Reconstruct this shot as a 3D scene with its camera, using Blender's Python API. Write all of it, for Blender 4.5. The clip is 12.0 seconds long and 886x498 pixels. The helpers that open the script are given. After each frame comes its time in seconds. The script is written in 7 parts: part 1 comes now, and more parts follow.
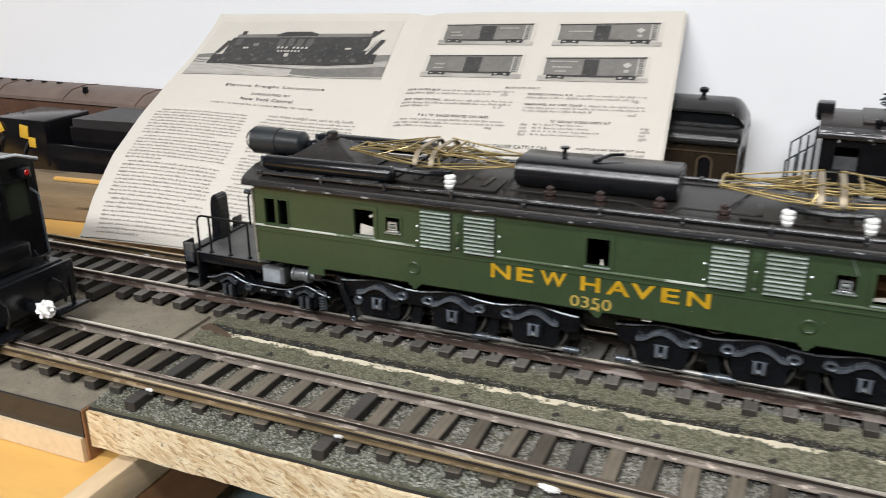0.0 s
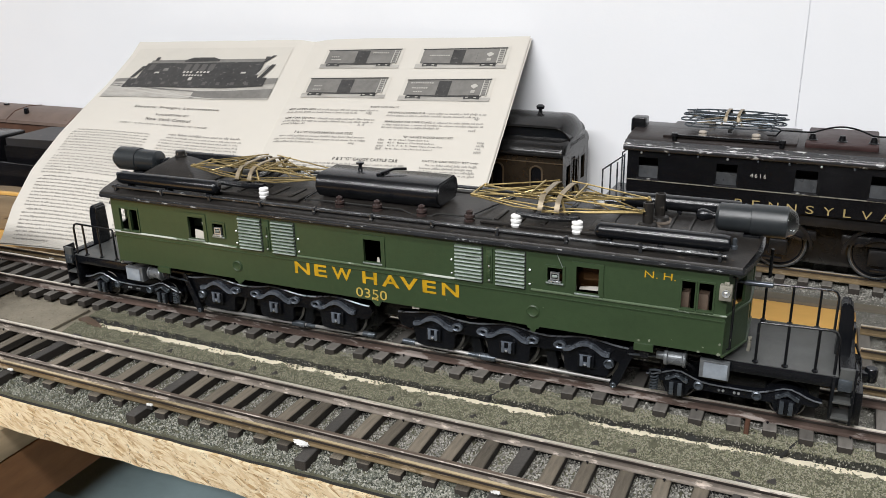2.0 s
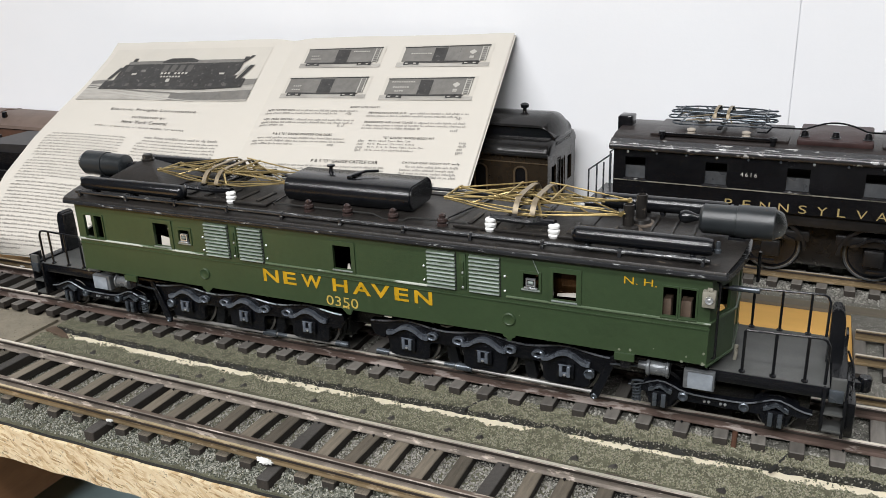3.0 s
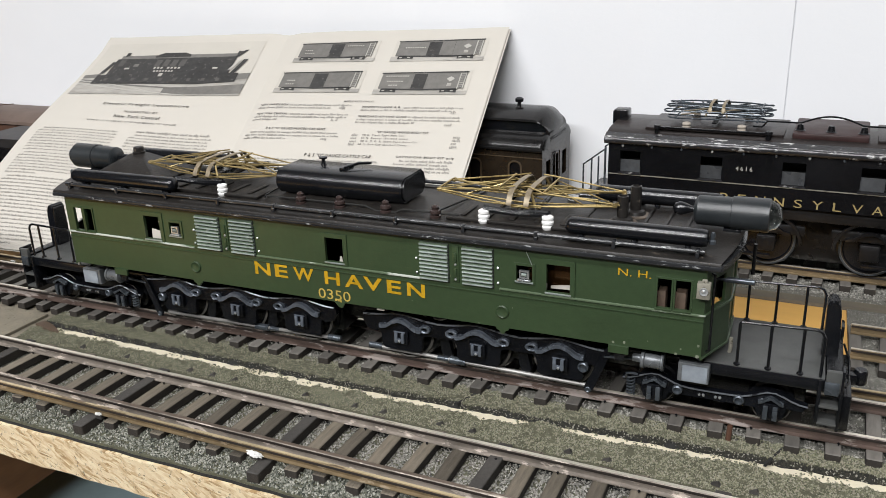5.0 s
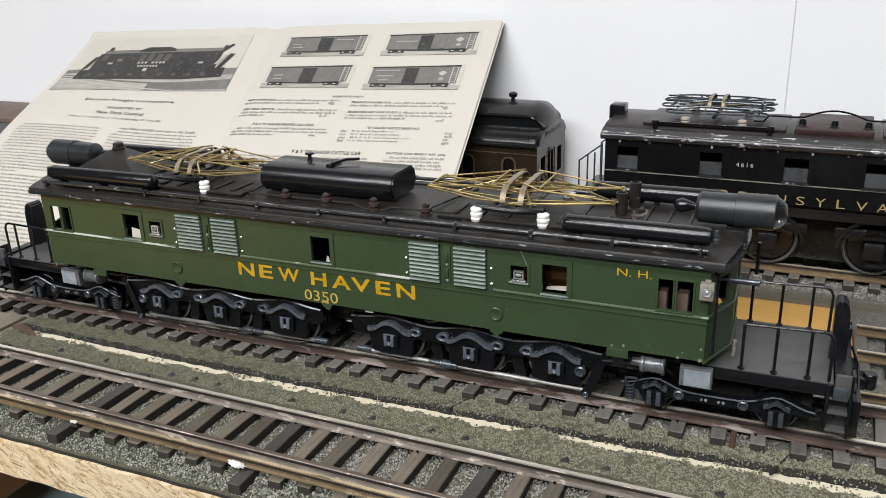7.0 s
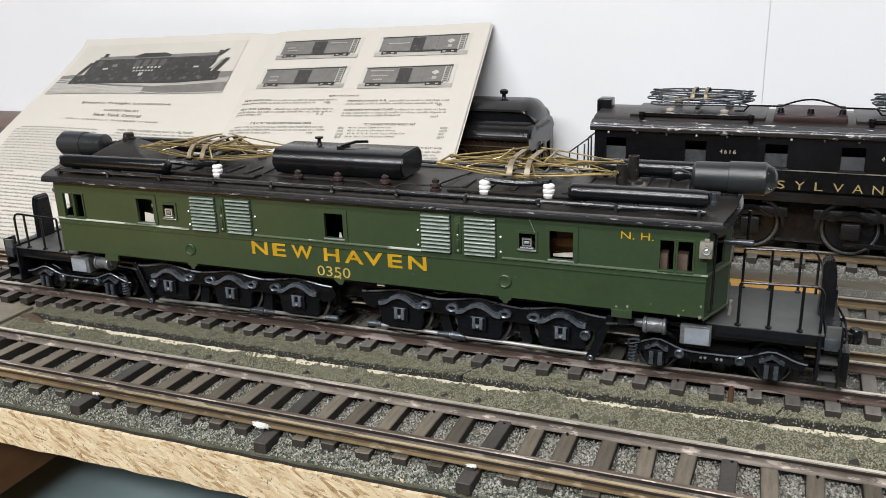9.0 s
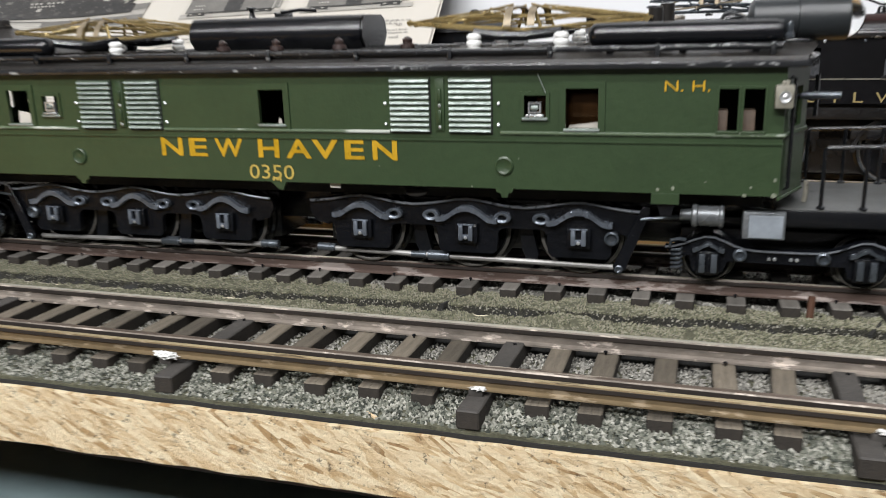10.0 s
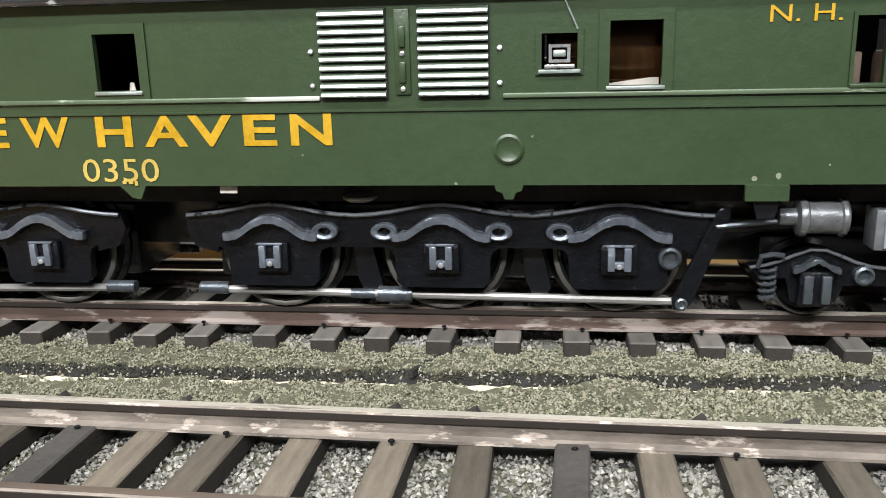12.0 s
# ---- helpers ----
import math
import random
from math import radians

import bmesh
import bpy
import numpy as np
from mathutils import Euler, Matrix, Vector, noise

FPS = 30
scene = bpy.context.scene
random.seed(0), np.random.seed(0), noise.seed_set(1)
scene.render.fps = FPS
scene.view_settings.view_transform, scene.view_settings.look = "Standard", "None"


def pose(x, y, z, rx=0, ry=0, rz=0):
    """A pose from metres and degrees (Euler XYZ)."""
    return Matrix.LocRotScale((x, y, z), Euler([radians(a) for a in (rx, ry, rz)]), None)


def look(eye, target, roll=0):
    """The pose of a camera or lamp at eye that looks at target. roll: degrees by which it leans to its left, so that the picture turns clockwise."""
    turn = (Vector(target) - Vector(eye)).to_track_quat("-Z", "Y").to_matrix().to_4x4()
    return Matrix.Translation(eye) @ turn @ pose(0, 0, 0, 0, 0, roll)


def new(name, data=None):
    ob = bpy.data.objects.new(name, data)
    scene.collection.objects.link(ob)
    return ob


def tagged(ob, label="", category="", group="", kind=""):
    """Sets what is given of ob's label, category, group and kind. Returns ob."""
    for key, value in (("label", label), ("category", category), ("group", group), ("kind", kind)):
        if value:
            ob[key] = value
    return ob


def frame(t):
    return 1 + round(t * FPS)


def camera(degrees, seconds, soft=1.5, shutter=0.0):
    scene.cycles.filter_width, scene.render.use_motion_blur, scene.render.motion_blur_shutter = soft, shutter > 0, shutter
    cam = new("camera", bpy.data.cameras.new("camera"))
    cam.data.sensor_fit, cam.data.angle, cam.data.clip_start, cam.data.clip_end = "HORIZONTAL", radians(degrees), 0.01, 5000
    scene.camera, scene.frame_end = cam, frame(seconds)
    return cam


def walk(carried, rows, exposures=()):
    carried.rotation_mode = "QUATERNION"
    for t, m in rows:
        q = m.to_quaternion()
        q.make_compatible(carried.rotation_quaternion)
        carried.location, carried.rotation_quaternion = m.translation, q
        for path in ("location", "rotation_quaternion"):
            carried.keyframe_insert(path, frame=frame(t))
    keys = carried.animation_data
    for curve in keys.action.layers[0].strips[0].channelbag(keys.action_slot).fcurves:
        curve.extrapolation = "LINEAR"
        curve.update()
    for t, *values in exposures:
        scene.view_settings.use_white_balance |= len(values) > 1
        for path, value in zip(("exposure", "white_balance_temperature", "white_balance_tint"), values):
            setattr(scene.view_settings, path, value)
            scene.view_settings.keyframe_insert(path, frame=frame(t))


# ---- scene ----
cam = camera(55.8, 12.0, soft=0.6, shutter=0.25)
PATH = [
    (0, (0.07460, -0.40300, 0.21705), (0.03845, -0.31650, 0.18220), -0.4),
    (0.5, (0.16430, -0.42180, 0.23640), (0.12760, -0.33545, 0.20175), -0.2),
    (1, (0.20740, -0.41870, 0.24020), (0.16990, -0.33265, 0.20575), -0.5),
    (1.5, (0.21655, -0.42055, 0.24140), (0.17860, -0.33475, 0.20685), -1.1),
    (2, (0.21715, -0.42155, 0.23940), (0.17850, -0.33595, 0.20510), -1.5),
    (2.5, (0.22065, -0.40555, 0.23620), (0.18170, -0.32010, 0.20190), -1.7),
    (3, (0.22380, -0.39635, 0.23440), (0.18475, -0.31090, 0.20015), -2.1),
    (3.5, (0.22495, -0.39295, 0.23160), (0.18590, -0.30750, 0.19735), -2.2),
    (5.5, (0.22425, -0.39505, 0.22880), (0.18570, -0.30935, 0.19465), -1.9),
    (6, (0.22540, -0.39650, 0.22975), (0.18685, -0.31085, 0.19545), -2.0),
    (6.5, (0.22785, -0.39450, 0.22755), (0.18950, -0.30875, 0.19330), -2.0),
    (7, (0.21870, -0.37790, 0.22305), (0.18075, -0.29200, 0.18870), -1.9),
    (7.5, (0.22305, -0.38635, 0.21785), (0.18545, -0.30015, 0.18390), -1.9),
    (7.7, (0.21555, -0.39015, 0.21540), (0.17800, -0.30390, 0.18145), -1.9),
    (9.5, (0.20418, -0.41531, 0.18753), (0.17188, -0.32526, 0.15842), -1.74),
    (10, (0.16339, -0.33783, 0.10890), (0.13470, -0.24565, 0.08284), -1.60),
    (10.5, (0.13576, -0.26011, 0.08558), (0.11248, -0.16553, 0.06294), -1.86),
    (11, (0.12958, -0.24262, 0.08069), (0.11046, -0.14714, 0.05792), -2.06),
    (11.5, (0.12168, -0.23662, 0.08368), (0.10411, -0.14103, 0.06014), -1.95),
    (12, (0.10447, -0.23222, 0.08172), (0.09165, -0.13599, 0.05769), -1.41),
]
EXPOSURES = [(0, 0.0), (9.4, 0.0), (9.8, 0.02), (10.0, 0.10), (10.2, 0.30), (10.5, 0.62), (12.0, 0.72)]
walk(cam, [(t, look(e, g, r)) for t, e, g, r in PATH], EXPOSURES)

# ---- light ----
world = bpy.data.worlds.new("room_world")
scene.world = world
world.use_nodes = True
world.node_tree.nodes["Background"].inputs[0].default_value = (0.75, 0.86, 1.0, 1)
world.node_tree.nodes["Background"].inputs[1].default_value = 0.15


def area_lamp(name, eye, target, sx, sy, watts, colour):
    data = bpy.data.lights.new(name, "AREA")
    data.shape, data.size, data.size_y, data.energy, data.color = "RECTANGLE", sx, sy, watts, colour
    ob = new(name, data)
    ob.matrix_world = look(eye, target)
    return ob


area_lamp("ceiling_tube_lamp", (0.22, -0.85, 1.40), (0.22, -0.85, 0), 1.3, 0.20, 24.0, (0.99, 0.99, 1.0))
area_lamp("ceiling_tube_lamp_behind", (-0.25, -1.75, 1.40), (-0.25, -1.75, 0), 2.0, 0.30, 88.0, (0.99, 0.99, 1.0))


# ---- materials ----
def material(name, colour, rough=0.6, metal=0.0, var=0.25, scale=400.0, grit=0.0, spots=None, spot_scale=900.0, spot_at=0.68, spot_rough=None,
             stretch=(1, 1, 1), random_tint=0.0, coat=0.0, bump_scale=1500.0, spec=0.5):
    """A surface with variation at two scales, fine relief, and spots of another colour: chips, dust, painted glints."""
    m = bpy.data.materials.new(name)
    m.use_nodes = True
    nt = m.node_tree
    n, l = nt.nodes, nt.links
    b = n["Principled BSDF"]
    b.inputs["Metallic"].default_value = metal
    b.inputs["Roughness"].default_value = rough
    b.inputs["Coat Weight"].default_value = coat
    b.inputs["Specular IOR Level"].default_value = spec
    tc = n.new("ShaderNodeTexCoord")
    mp = n.new("ShaderNodeMapping")
    mp.inputs["Scale"].default_value = stretch
    l.new(tc.outputs["Object"], mp.inputs["Vector"])

    def tex(s, detail):
        t = n.new("ShaderNodeTexNoise")
        t.inputs["Scale"].default_value, t.inputs["Detail"].default_value, t.inputs["Roughness"].default_value = s, detail, 0.65
        l.new(mp.outputs["Vector"], t.inputs["Vector"])
        return t.outputs["Fac"]

    def mix(kind, fac, a, c):
        x = n.new("ShaderNodeMix")
        x.data_type, x.blend_type = "RGBA", kind
        for sock, v in ((x.inputs["Factor"], fac), (x.inputs["A"], a), (x.inputs["B"], c)):
            if hasattr(v, "node"):
                l.new(v, sock)
            elif isinstance(v, (int, float)):
                sock.default_value = v
            else:
                sock.default_value = (*v, 1)
        return x.outputs["Result"]

    def ramp(src, lo, hi):
        r = n.new("ShaderNodeMapRange")
        r.inputs["From Min"].default_value, r.inputs["From Max"].default_value = lo, hi
        l.new(src, r.inputs["Value"])
        return r.outputs["Result"]

    dark = tuple(c * (1 - var) for c in colour)
    light = tuple(min(1, c * (1 + var)) for c in colour)
    big = ramp(tex(scale * 0.13, 3), 0.3, 0.7)
    small = ramp(tex(scale, 5), 0.3, 0.7)
    col = mix("MIX", big, dark, light)
    col = mix("MIX", 0.5, col, mix("MIX", small, dark, light))
    if random_tint:
        oi = n.new("ShaderNodeObjectInfo")
        k = n.new("ShaderNodeMapRange")
        k.inputs["To Min"].default_value, k.inputs["To Max"].default_value = 1 - random_tint, 1 + random_tint
        l.new(oi.outputs["Random"], k.inputs["Value"])
        h = n.new("ShaderNodeHueSaturation")
        l.new(col, h.inputs["Color"])
        l.new(k.outputs["Result"], h.inputs["Value"])
        col = h.outputs["Color"]
    if spots:
        s = ramp(tex(spot_scale, 6), spot_at, spot_at + 0.05)
        col = mix("MIX", s, col, spots)
        if spot_rough is not None:
            r = n.new("ShaderNodeMapRange")
            r.inputs["To Min"].default_value, r.inputs["To Max"].default_value = rough, spot_rough
            l.new(s, r.inputs["Value"])
            l.new(r.outputs["Result"], b.inputs["Roughness"])
    elif rough > 0.08:
        r = n.new("ShaderNodeMapRange")
        r.inputs["To Min"].default_value, r.inputs["To Max"].default_value = max(0.03, rough - 0.12), min(1, rough + 0.12)
        l.new(big, r.inputs["Value"])
        l.new(r.outputs["Result"], b.inputs["Roughness"])
    l.new(col, b.inputs["Base Color"])
    if grit:
        bp = n.new("ShaderNodeBump")
        bp.inputs["Strength"].default_value, bp.inputs["Distance"].default_value = 1.0, grit
        l.new(tex(bump_scale, 4), bp.inputs["Height"])
        l.new(bp.outputs["Normal"], b.inputs["Normal"])
    return m


GREEN = material("green_enamel", (0.0275, 0.0480, 0.0208), 0.36, var=0.16, scale=300, grit=0.00012, bump_scale=500, spots=(0.24, 0.25, 0.19), spot_scale=420, spot_at=0.785, spot_rough=0.7)
TRUCKBLACK = material("gritty_black_casting", (0.0042, 0.0048, 0.0064), 0.19, var=0.5, scale=350, grit=0.00045, bump_scale=520, spots=(0.075, 0.08, 0.087), spot_scale=700, spot_at=0.70, spot_rough=0.3, spec=0.33)
BLACK = material("satin_black_paint", (0.0052, 0.0058, 0.0072), 0.2, var=0.4, scale=350, grit=0.00007, spots=(0.05, 0.053, 0.057), spot_scale=800, spot_at=0.71, spot_rough=0.4, spec=0.5)
ROOF = material("dusty_roof_black", (0.0155, 0.0140, 0.0128), 0.38, var=0.55, scale=260, grit=0.00016, bump_scale=700, spots=(0.085, 0.070, 0.056), spot_scale=380, spot_at=0.62, spot_rough=0.8, spec=0.26)
ROOFDUST = material("brown_dust_on_metal", (0.115, 0.092, 0.072), 0.65, var=0.4, scale=350, grit=0.0001)
DECK = material("worn_grey_deck", (0.058, 0.060, 0.058), 0.42, var=0.25, scale=250, grit=0.0001)
EDGE = material("worn_eave_paint", (0.019, 0.020, 0.022), 0.20, var=0.6, scale=300, grit=0.00015, bump_scale=700, spots=(0.30, 0.31, 0.31), spot_scale=500, spot_at=0.60, stretch=(0.25, 1, 1))
SILVER = material("tarnished_silver", (0.55, 0.57, 0.58), 0.32, 0.8, var=0.3, scale=500, grit=0.0001)
BELT = material("worn_belt_paint", (0.085, 0.120, 0.070), 0.36, var=0.3, scale=200, spots=(0.44, 0.47, 0.42), spot_scale=110, spot_at=0.49, stretch=(0.2, 1, 1))
# Slat tops: the weaker sheen from above is put into a darker green.
SLATTOP = material("louver_top_without_sheen", (0.105, 0.140, 0.095), 0.36, 0.25, var=0.4, scale=300, spots=(0.30, 0.34, 0.31), spot_scale=260, spot_at=0.58, stretch=(0.4, 1, 1))
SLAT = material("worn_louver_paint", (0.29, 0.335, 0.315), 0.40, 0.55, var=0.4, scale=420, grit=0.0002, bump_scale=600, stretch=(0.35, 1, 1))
ROD = material("dull_steel_rod", (0.245, 0.240, 0.230), 0.45, 0.5, var=0.5, scale=220, stretch=(0.4, 1, 1))
LAMPGREY = material("grimy_lamp_paint", (0.20, 0.19, 0.155), 0.5, var=0.4, scale=300, spots=(0.06, 0.055, 0.04), spot_scale=500, spot_at=0.60)
DARKBROWN = material("dark_brown_block", (0.085, 0.058, 0.040), 0.6, var=0.3, scale=300)
SPRING = material("blue_grey_spring_steel", (0.135, 0.155, 0.185), 0.27, 0.5, var=0.5, scale=420, grit=0.0003, bump_scale=600)
# Rail head sides: rust plus the shade below the head, painted dark.
HEADSIDE = material("rail_head_shade_and_rust", (0.017, 0.0125, 0.010), 0.6, var=0.4, scale=300, stretch=(0.3, 1, 1), spots=(0.16, 0.13, 0.11), spot_scale=200, spot_at=0.68)
DULLTOP = material("dull_brown_rail_top", (0.130, 0.100, 0.080), 0.4, 0.4, var=0.4, scale=260, stretch=(0.1, 1, 1), spots=(0.50, 0.44, 0.37), spot_scale=240, spot_at=0.585)
RAILTOP = material("polished_rail_top", (0.70, 0.655, 0.56), 0.30, 0.6, var=0.3, scale=300, stretch=(0.1, 1, 1), spots=(0.28, 0.23, 0.18), spot_scale=260, spot_at=0.63)
BRASSTOP = material("polished_brass_rail_top", (0.52, 0.425, 0.265), 0.36, 0.55, var=0.4, scale=260, stretch=(0.15, 1, 1), spots=(0.19, 0.14, 0.09), spot_scale=200, spot_at=0.57)
CYLINDER = material("pale_steel_cylinder", (0.165, 0.176, 0.185), 0.33, 0.5, var=0.45, scale=420, grit=0.0002, bump_scale=700)
WHEELRIM = material("dull_wheel_rim", (0.10, 0.094, 0.084), 0.5, 0.2, var=0.4, scale=300)
# Worn edges; the highlight from overhead is also put into this pale colour.
WORNGLINT = material("worn_edge_with_glint", (0.21, 0.225, 0.25), 0.34, 0.65, var=0.5, scale=260, spots=(0.025, 0.027, 0.033), spot_scale=260, spot_at=0.56)
STEEL = material("blued_steel", (0.085, 0.098, 0.112), 0.26, 0.6, var=0.4, scale=420, grit=0.0001)
GREYBOX = material("grey_box_paint", (0.30, 0.335, 0.375), 0.38, 0.2, var=0.25, scale=300)
BRASS = material("tarnished_brass", (0.40, 0.305, 0.135), 0.36, 0.75, var=0.45, scale=600)
GOLD = material("yellow_transfer", (0.43, 0.252, 0.007), 0.48, var=0.30, scale=900)
CREAMTX = material("pale_gold_transfer", (0.42, 0.305, 0.065), 0.5, var=0.25, scale=600)
DULLGOLD = material("dull_worn_gold_transfer", (0.30, 0.235, 0.10), 0.5, var=0.45, scale=200)
PORCELAIN = material("white_porcelain", (0.78, 0.78, 0.76), 0.2, var=0.05, scale=300)
DULLCLAY = material("dusty_grey_insulator", (0.36, 0.32, 0.27), 0.4, var=0.35, scale=300)
HEADLAMP = material("dull_slate_black_paint", (0.016, 0.019, 0.021), 0.34, var=0.3, scale=260, grit=0.00008)
GLUE = material("dirty_white_glue", (0.60, 0.60, 0.58), 0.4, var=0.25, scale=400)
BROWNINS = material("brown_porcelain", (0.036, 0.024, 0.022), 0.3, var=0.3, scale=500)
COPPER = material("coil_brown", (0.075, 0.036, 0.013), 0.24, 0.7, var=0.5, scale=150, stretch=(6, 1, 1))
RAIL = material("weathered_rail", (0.215, 0.187, 0.160), 0.38, 0.3, var=0.6, scale=300, grit=0.0004, bump_scale=450, spots=(0.56, 0.49, 0.43), spot_scale=190, spot_at=0.555, stretch=(0.4, 1, 1))
RAILRUST = material("rust_brown_rail", (0.098, 0.070, 0.059), 0.34, 0.3, var=0.5, scale=260, grit=0.0001, spots=(0.33, 0.285, 0.26), spot_scale=150, spot_at=0.52, stretch=(0.3, 1, 1))
RAILBRASS = material("brass_rail", (0.190, 0.142, 0.082), 0.38, 0.4, var=0.5, scale=260, stretch=(0.4, 1, 1), spots=(0.36, 0.29, 0.20), spot_scale=170, spot_at=0.58)
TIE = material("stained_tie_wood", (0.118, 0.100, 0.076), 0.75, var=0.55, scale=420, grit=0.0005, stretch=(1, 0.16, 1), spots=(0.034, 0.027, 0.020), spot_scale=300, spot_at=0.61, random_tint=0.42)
# Tie sides: stained wood with their shade darkened into the colour.
TIESHADE = material("tie_side_stain_and_shade", (0.022, 0.018, 0.014), 0.85, var=0.5, scale=500, grit=0.0003, stretch=(1, 0.3, 1))
TIEGREY = material("grey_brown_tie_wood", (0.105, 0.097, 0.086), 0.75, var=0.35, scale=500, grit=0.0003, stretch=(1, 0.15, 1), random_tint=0.35)
TIEDARK = material("dark_tie_wood", (0.046, 0.042, 0.038), 0.75, var=0.35, scale=500, grit=0.0002, random_tint=0.3)
TURF = material("olive_turf", (0.098, 0.097, 0.062), 0.95, var=0.5, scale=500, grit=0.0009, spots=(0.19, 0.18, 0.13), spot_scale=900, spot_at=0.62)
BALLAST = material("grey_ballast", (0.13, 0.126, 0.108), 0.95, var=0.4, scale=1000, grit=0.0009, spots=(0.5, 0.49, 0.44), spot_scale=1300, spot_at=0.58)
CREAM = material("exposed_plaster", (0.66, 0.60, 0.46), 0.9, var=0.15, scale=500, grit=0.0004, spots=(0.40, 0.36, 0.25), spot_scale=500, spot_at=0.66)
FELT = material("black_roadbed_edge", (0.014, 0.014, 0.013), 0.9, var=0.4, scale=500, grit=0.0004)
GREYEDGE = material("worn_eave_paint", (0.014, 0.016, 0.019), 0.17, var=0.6, scale=300, grit=0.0001, spots=(0.30, 0.31, 0.32), spot_scale=500, spot_at=0.68, stretch=(0.25, 1, 1))
PLATE = material("weathered_grey_sheet", (0.185, 0.163, 0.122), 0.85, var=0.35, scale=420, grit=0.0005, spots=(0.08, 0.068, 0.048), spot_scale=420, spot_at=0.60)
PLYWOOD = material("varnished_plywood", (0.62, 0.36, 0.105), 0.4, var=0.14, scale=60, stretch=(0.25, 1, 1), spots=(0.35, 0.18, 0.05), spot_scale=120, spot_at=0.76)
PALEWOOD = material("pale_raw_wood", (0.60, 0.46, 0.29), 0.8, var=0.2, scale=200, stretch=(1, 0.2, 1), grit=0.0003)
BROWNWOOD = material("brown_stained_wood", (0.24, 0.115, 0.048), 0.55, var=0.35, scale=120, stretch=(0.2, 0.2, 1), grit=0.0002)
TEAL = material("teal_grey_paint", (0.18, 0.24, 0.25), 0.5, var=0.2, scale=40)
DUSTPANE = material("dusty_window_pane", (0.055, 0.058, 0.062), 0.35, var=0.5, scale=300)
DARKSHELF = material("dark_shelf_clutter", (0.045, 0.042, 0.04), 0.7, var=0.5, scale=40)
WALL = material("white_wall_paint", (0.80, 0.81, 0.83), 0.6, var=0.02, scale=12, grit=0.0001, bump_scale=300)
# Unseen room surfaces, toned down so black paint reflects little light.
CEIL = material("unseen_ceiling_grey", (0.42, 0.42, 0.41), 0.8, var=0.05, scale=8)
FLOOR = material("dark_floor", (0.10, 0.095, 0.09), 0.6, var=0.2, scale=6)
ROOMWALL = material("unseen_dark_wall", (0.06, 0.056, 0.052), 0.8, var=0.3, scale=4)
PAPER = material("aged_paper", (0.52, 0.492, 0.44), 0.7, var=0.03, scale=30, grit=0.00005)
INK = material("black_print", (0.06, 0.055, 0.05), 0.6, var=0.1, scale=500)
INKSOFT = material("small_print", (0.29, 0.275, 0.25), 0.6, var=0.25, scale=900)
PHOTO_SKY = material("halftone_sky", (0.485, 0.459, 0.408), 0.6, var=0.05, scale=60)
PHOTO_MID = material("halftone_mid_grey", (0.150, 0.144, 0.132), 0.6, var=0.3, scale=160)
PHOTO_GROUND = material("halftone_ground", (0.33, 0.315, 0.285), 0.6, var=0.45, scale=160, stretch=(0.25, 1, 1))
PHOTO_DARK = material("halftone_black", (0.030, 0.029, 0.028), 0.6, var=0.6, scale=240, spots=(0.12, 0.115, 0.105), spot_scale=300, spot_at=0.60)
PHOTO_LIGHT = material("halftone_white", (0.40, 0.385, 0.35), 0.6, var=0.08, scale=200)
PHOTO_DUSK = material("halftone_dark_grey", (0.075, 0.072, 0.067), 0.6, var=0.4, scale=200)
ENGINEBLACK = material("gloss_black_enamel", (0.0055, 0.0055, 0.0064), 0.18, var=0.5, scale=200, grit=0.00012, bump_scale=500, spec=0.45, spots=(0.05, 0.05, 0.05), spot_scale=300, spot_at=0.71)
ENGINEUNDER = material("dull_black_chassis", (0.0075, 0.0072, 0.0074), 0.34, var=0.5, scale=300, grit=0.0004, bump_scale=500, spec=0.3)
HATCHRED = material("dull_red_brown_hatch", (0.034, 0.0165, 0.0155), 0.5, var=0.45, scale=200, grit=0.0001, spec=0.3)
DULLBOARD = material("dull_grey_board", (0.115, 0.100, 0.075), 0.8, var=0.25, scale=60, stretch=(0.3, 1, 1), grit=0.0002)
ENGINEROOF = material("dusty_brown_black_roof", (0.0185, 0.0142, 0.0132), 0.34, var=0.55, scale=200, grit=0.0001, spec=0.28, spots=(0.06, 0.045, 0.04), spot_scale=300, spot_at=0.62)
# Pale spots serve as bare chips and as painted reflections.
CHIPGLINT = material("chipped_eave", (0.022, 0.022, 0.024), 0.17, var=0.6, scale=200, grit=0.0004, bump_scale=300, spots=(0.42, 0.42, 0.41), spot_scale=260, spot_at=0.585, stretch=(0.4, 1, 1))
TUSCAN = material("dark_tuscan_brown", (0.021, 0.0155, 0.0105), 0.26, var=0.3, scale=200, grit=0.00006)
TUSCANRIM = material("worn_brown_window_rim", (0.060, 0.043, 0.026), 0.35, var=0.3, scale=300)
TUSCANROOF = material("dark_grey_roof", (0.010, 0.0097, 0.0097), 0.22, var=0.4, scale=150, spec=0.28, grit=0.00006)
RUST = material("rust_brown_paint", (0.085, 0.040, 0.024), 0.6, var=0.35, scale=120)
YELLOW = material("yellow_paint", (0.55, 0.33, 0.03), 0.5, var=0.2, scale=150)
DUSTGREY = material("dusty_grey_paint", (0.022, 0.021, 0.022), 0.5, var=0.5, scale=150, spots=(0.085, 0.068, 0.055), spot_scale=160, spot_at=0.62)
TAN = material("tan_worn_timber", (0.20, 0.145, 0.085), 0.7, var=0.45, scale=90, stretch=(0.12, 1, 1), spots=(0.08, 0.052, 0.03), spot_scale=120, spot_at=0.58, grit=0.0004)
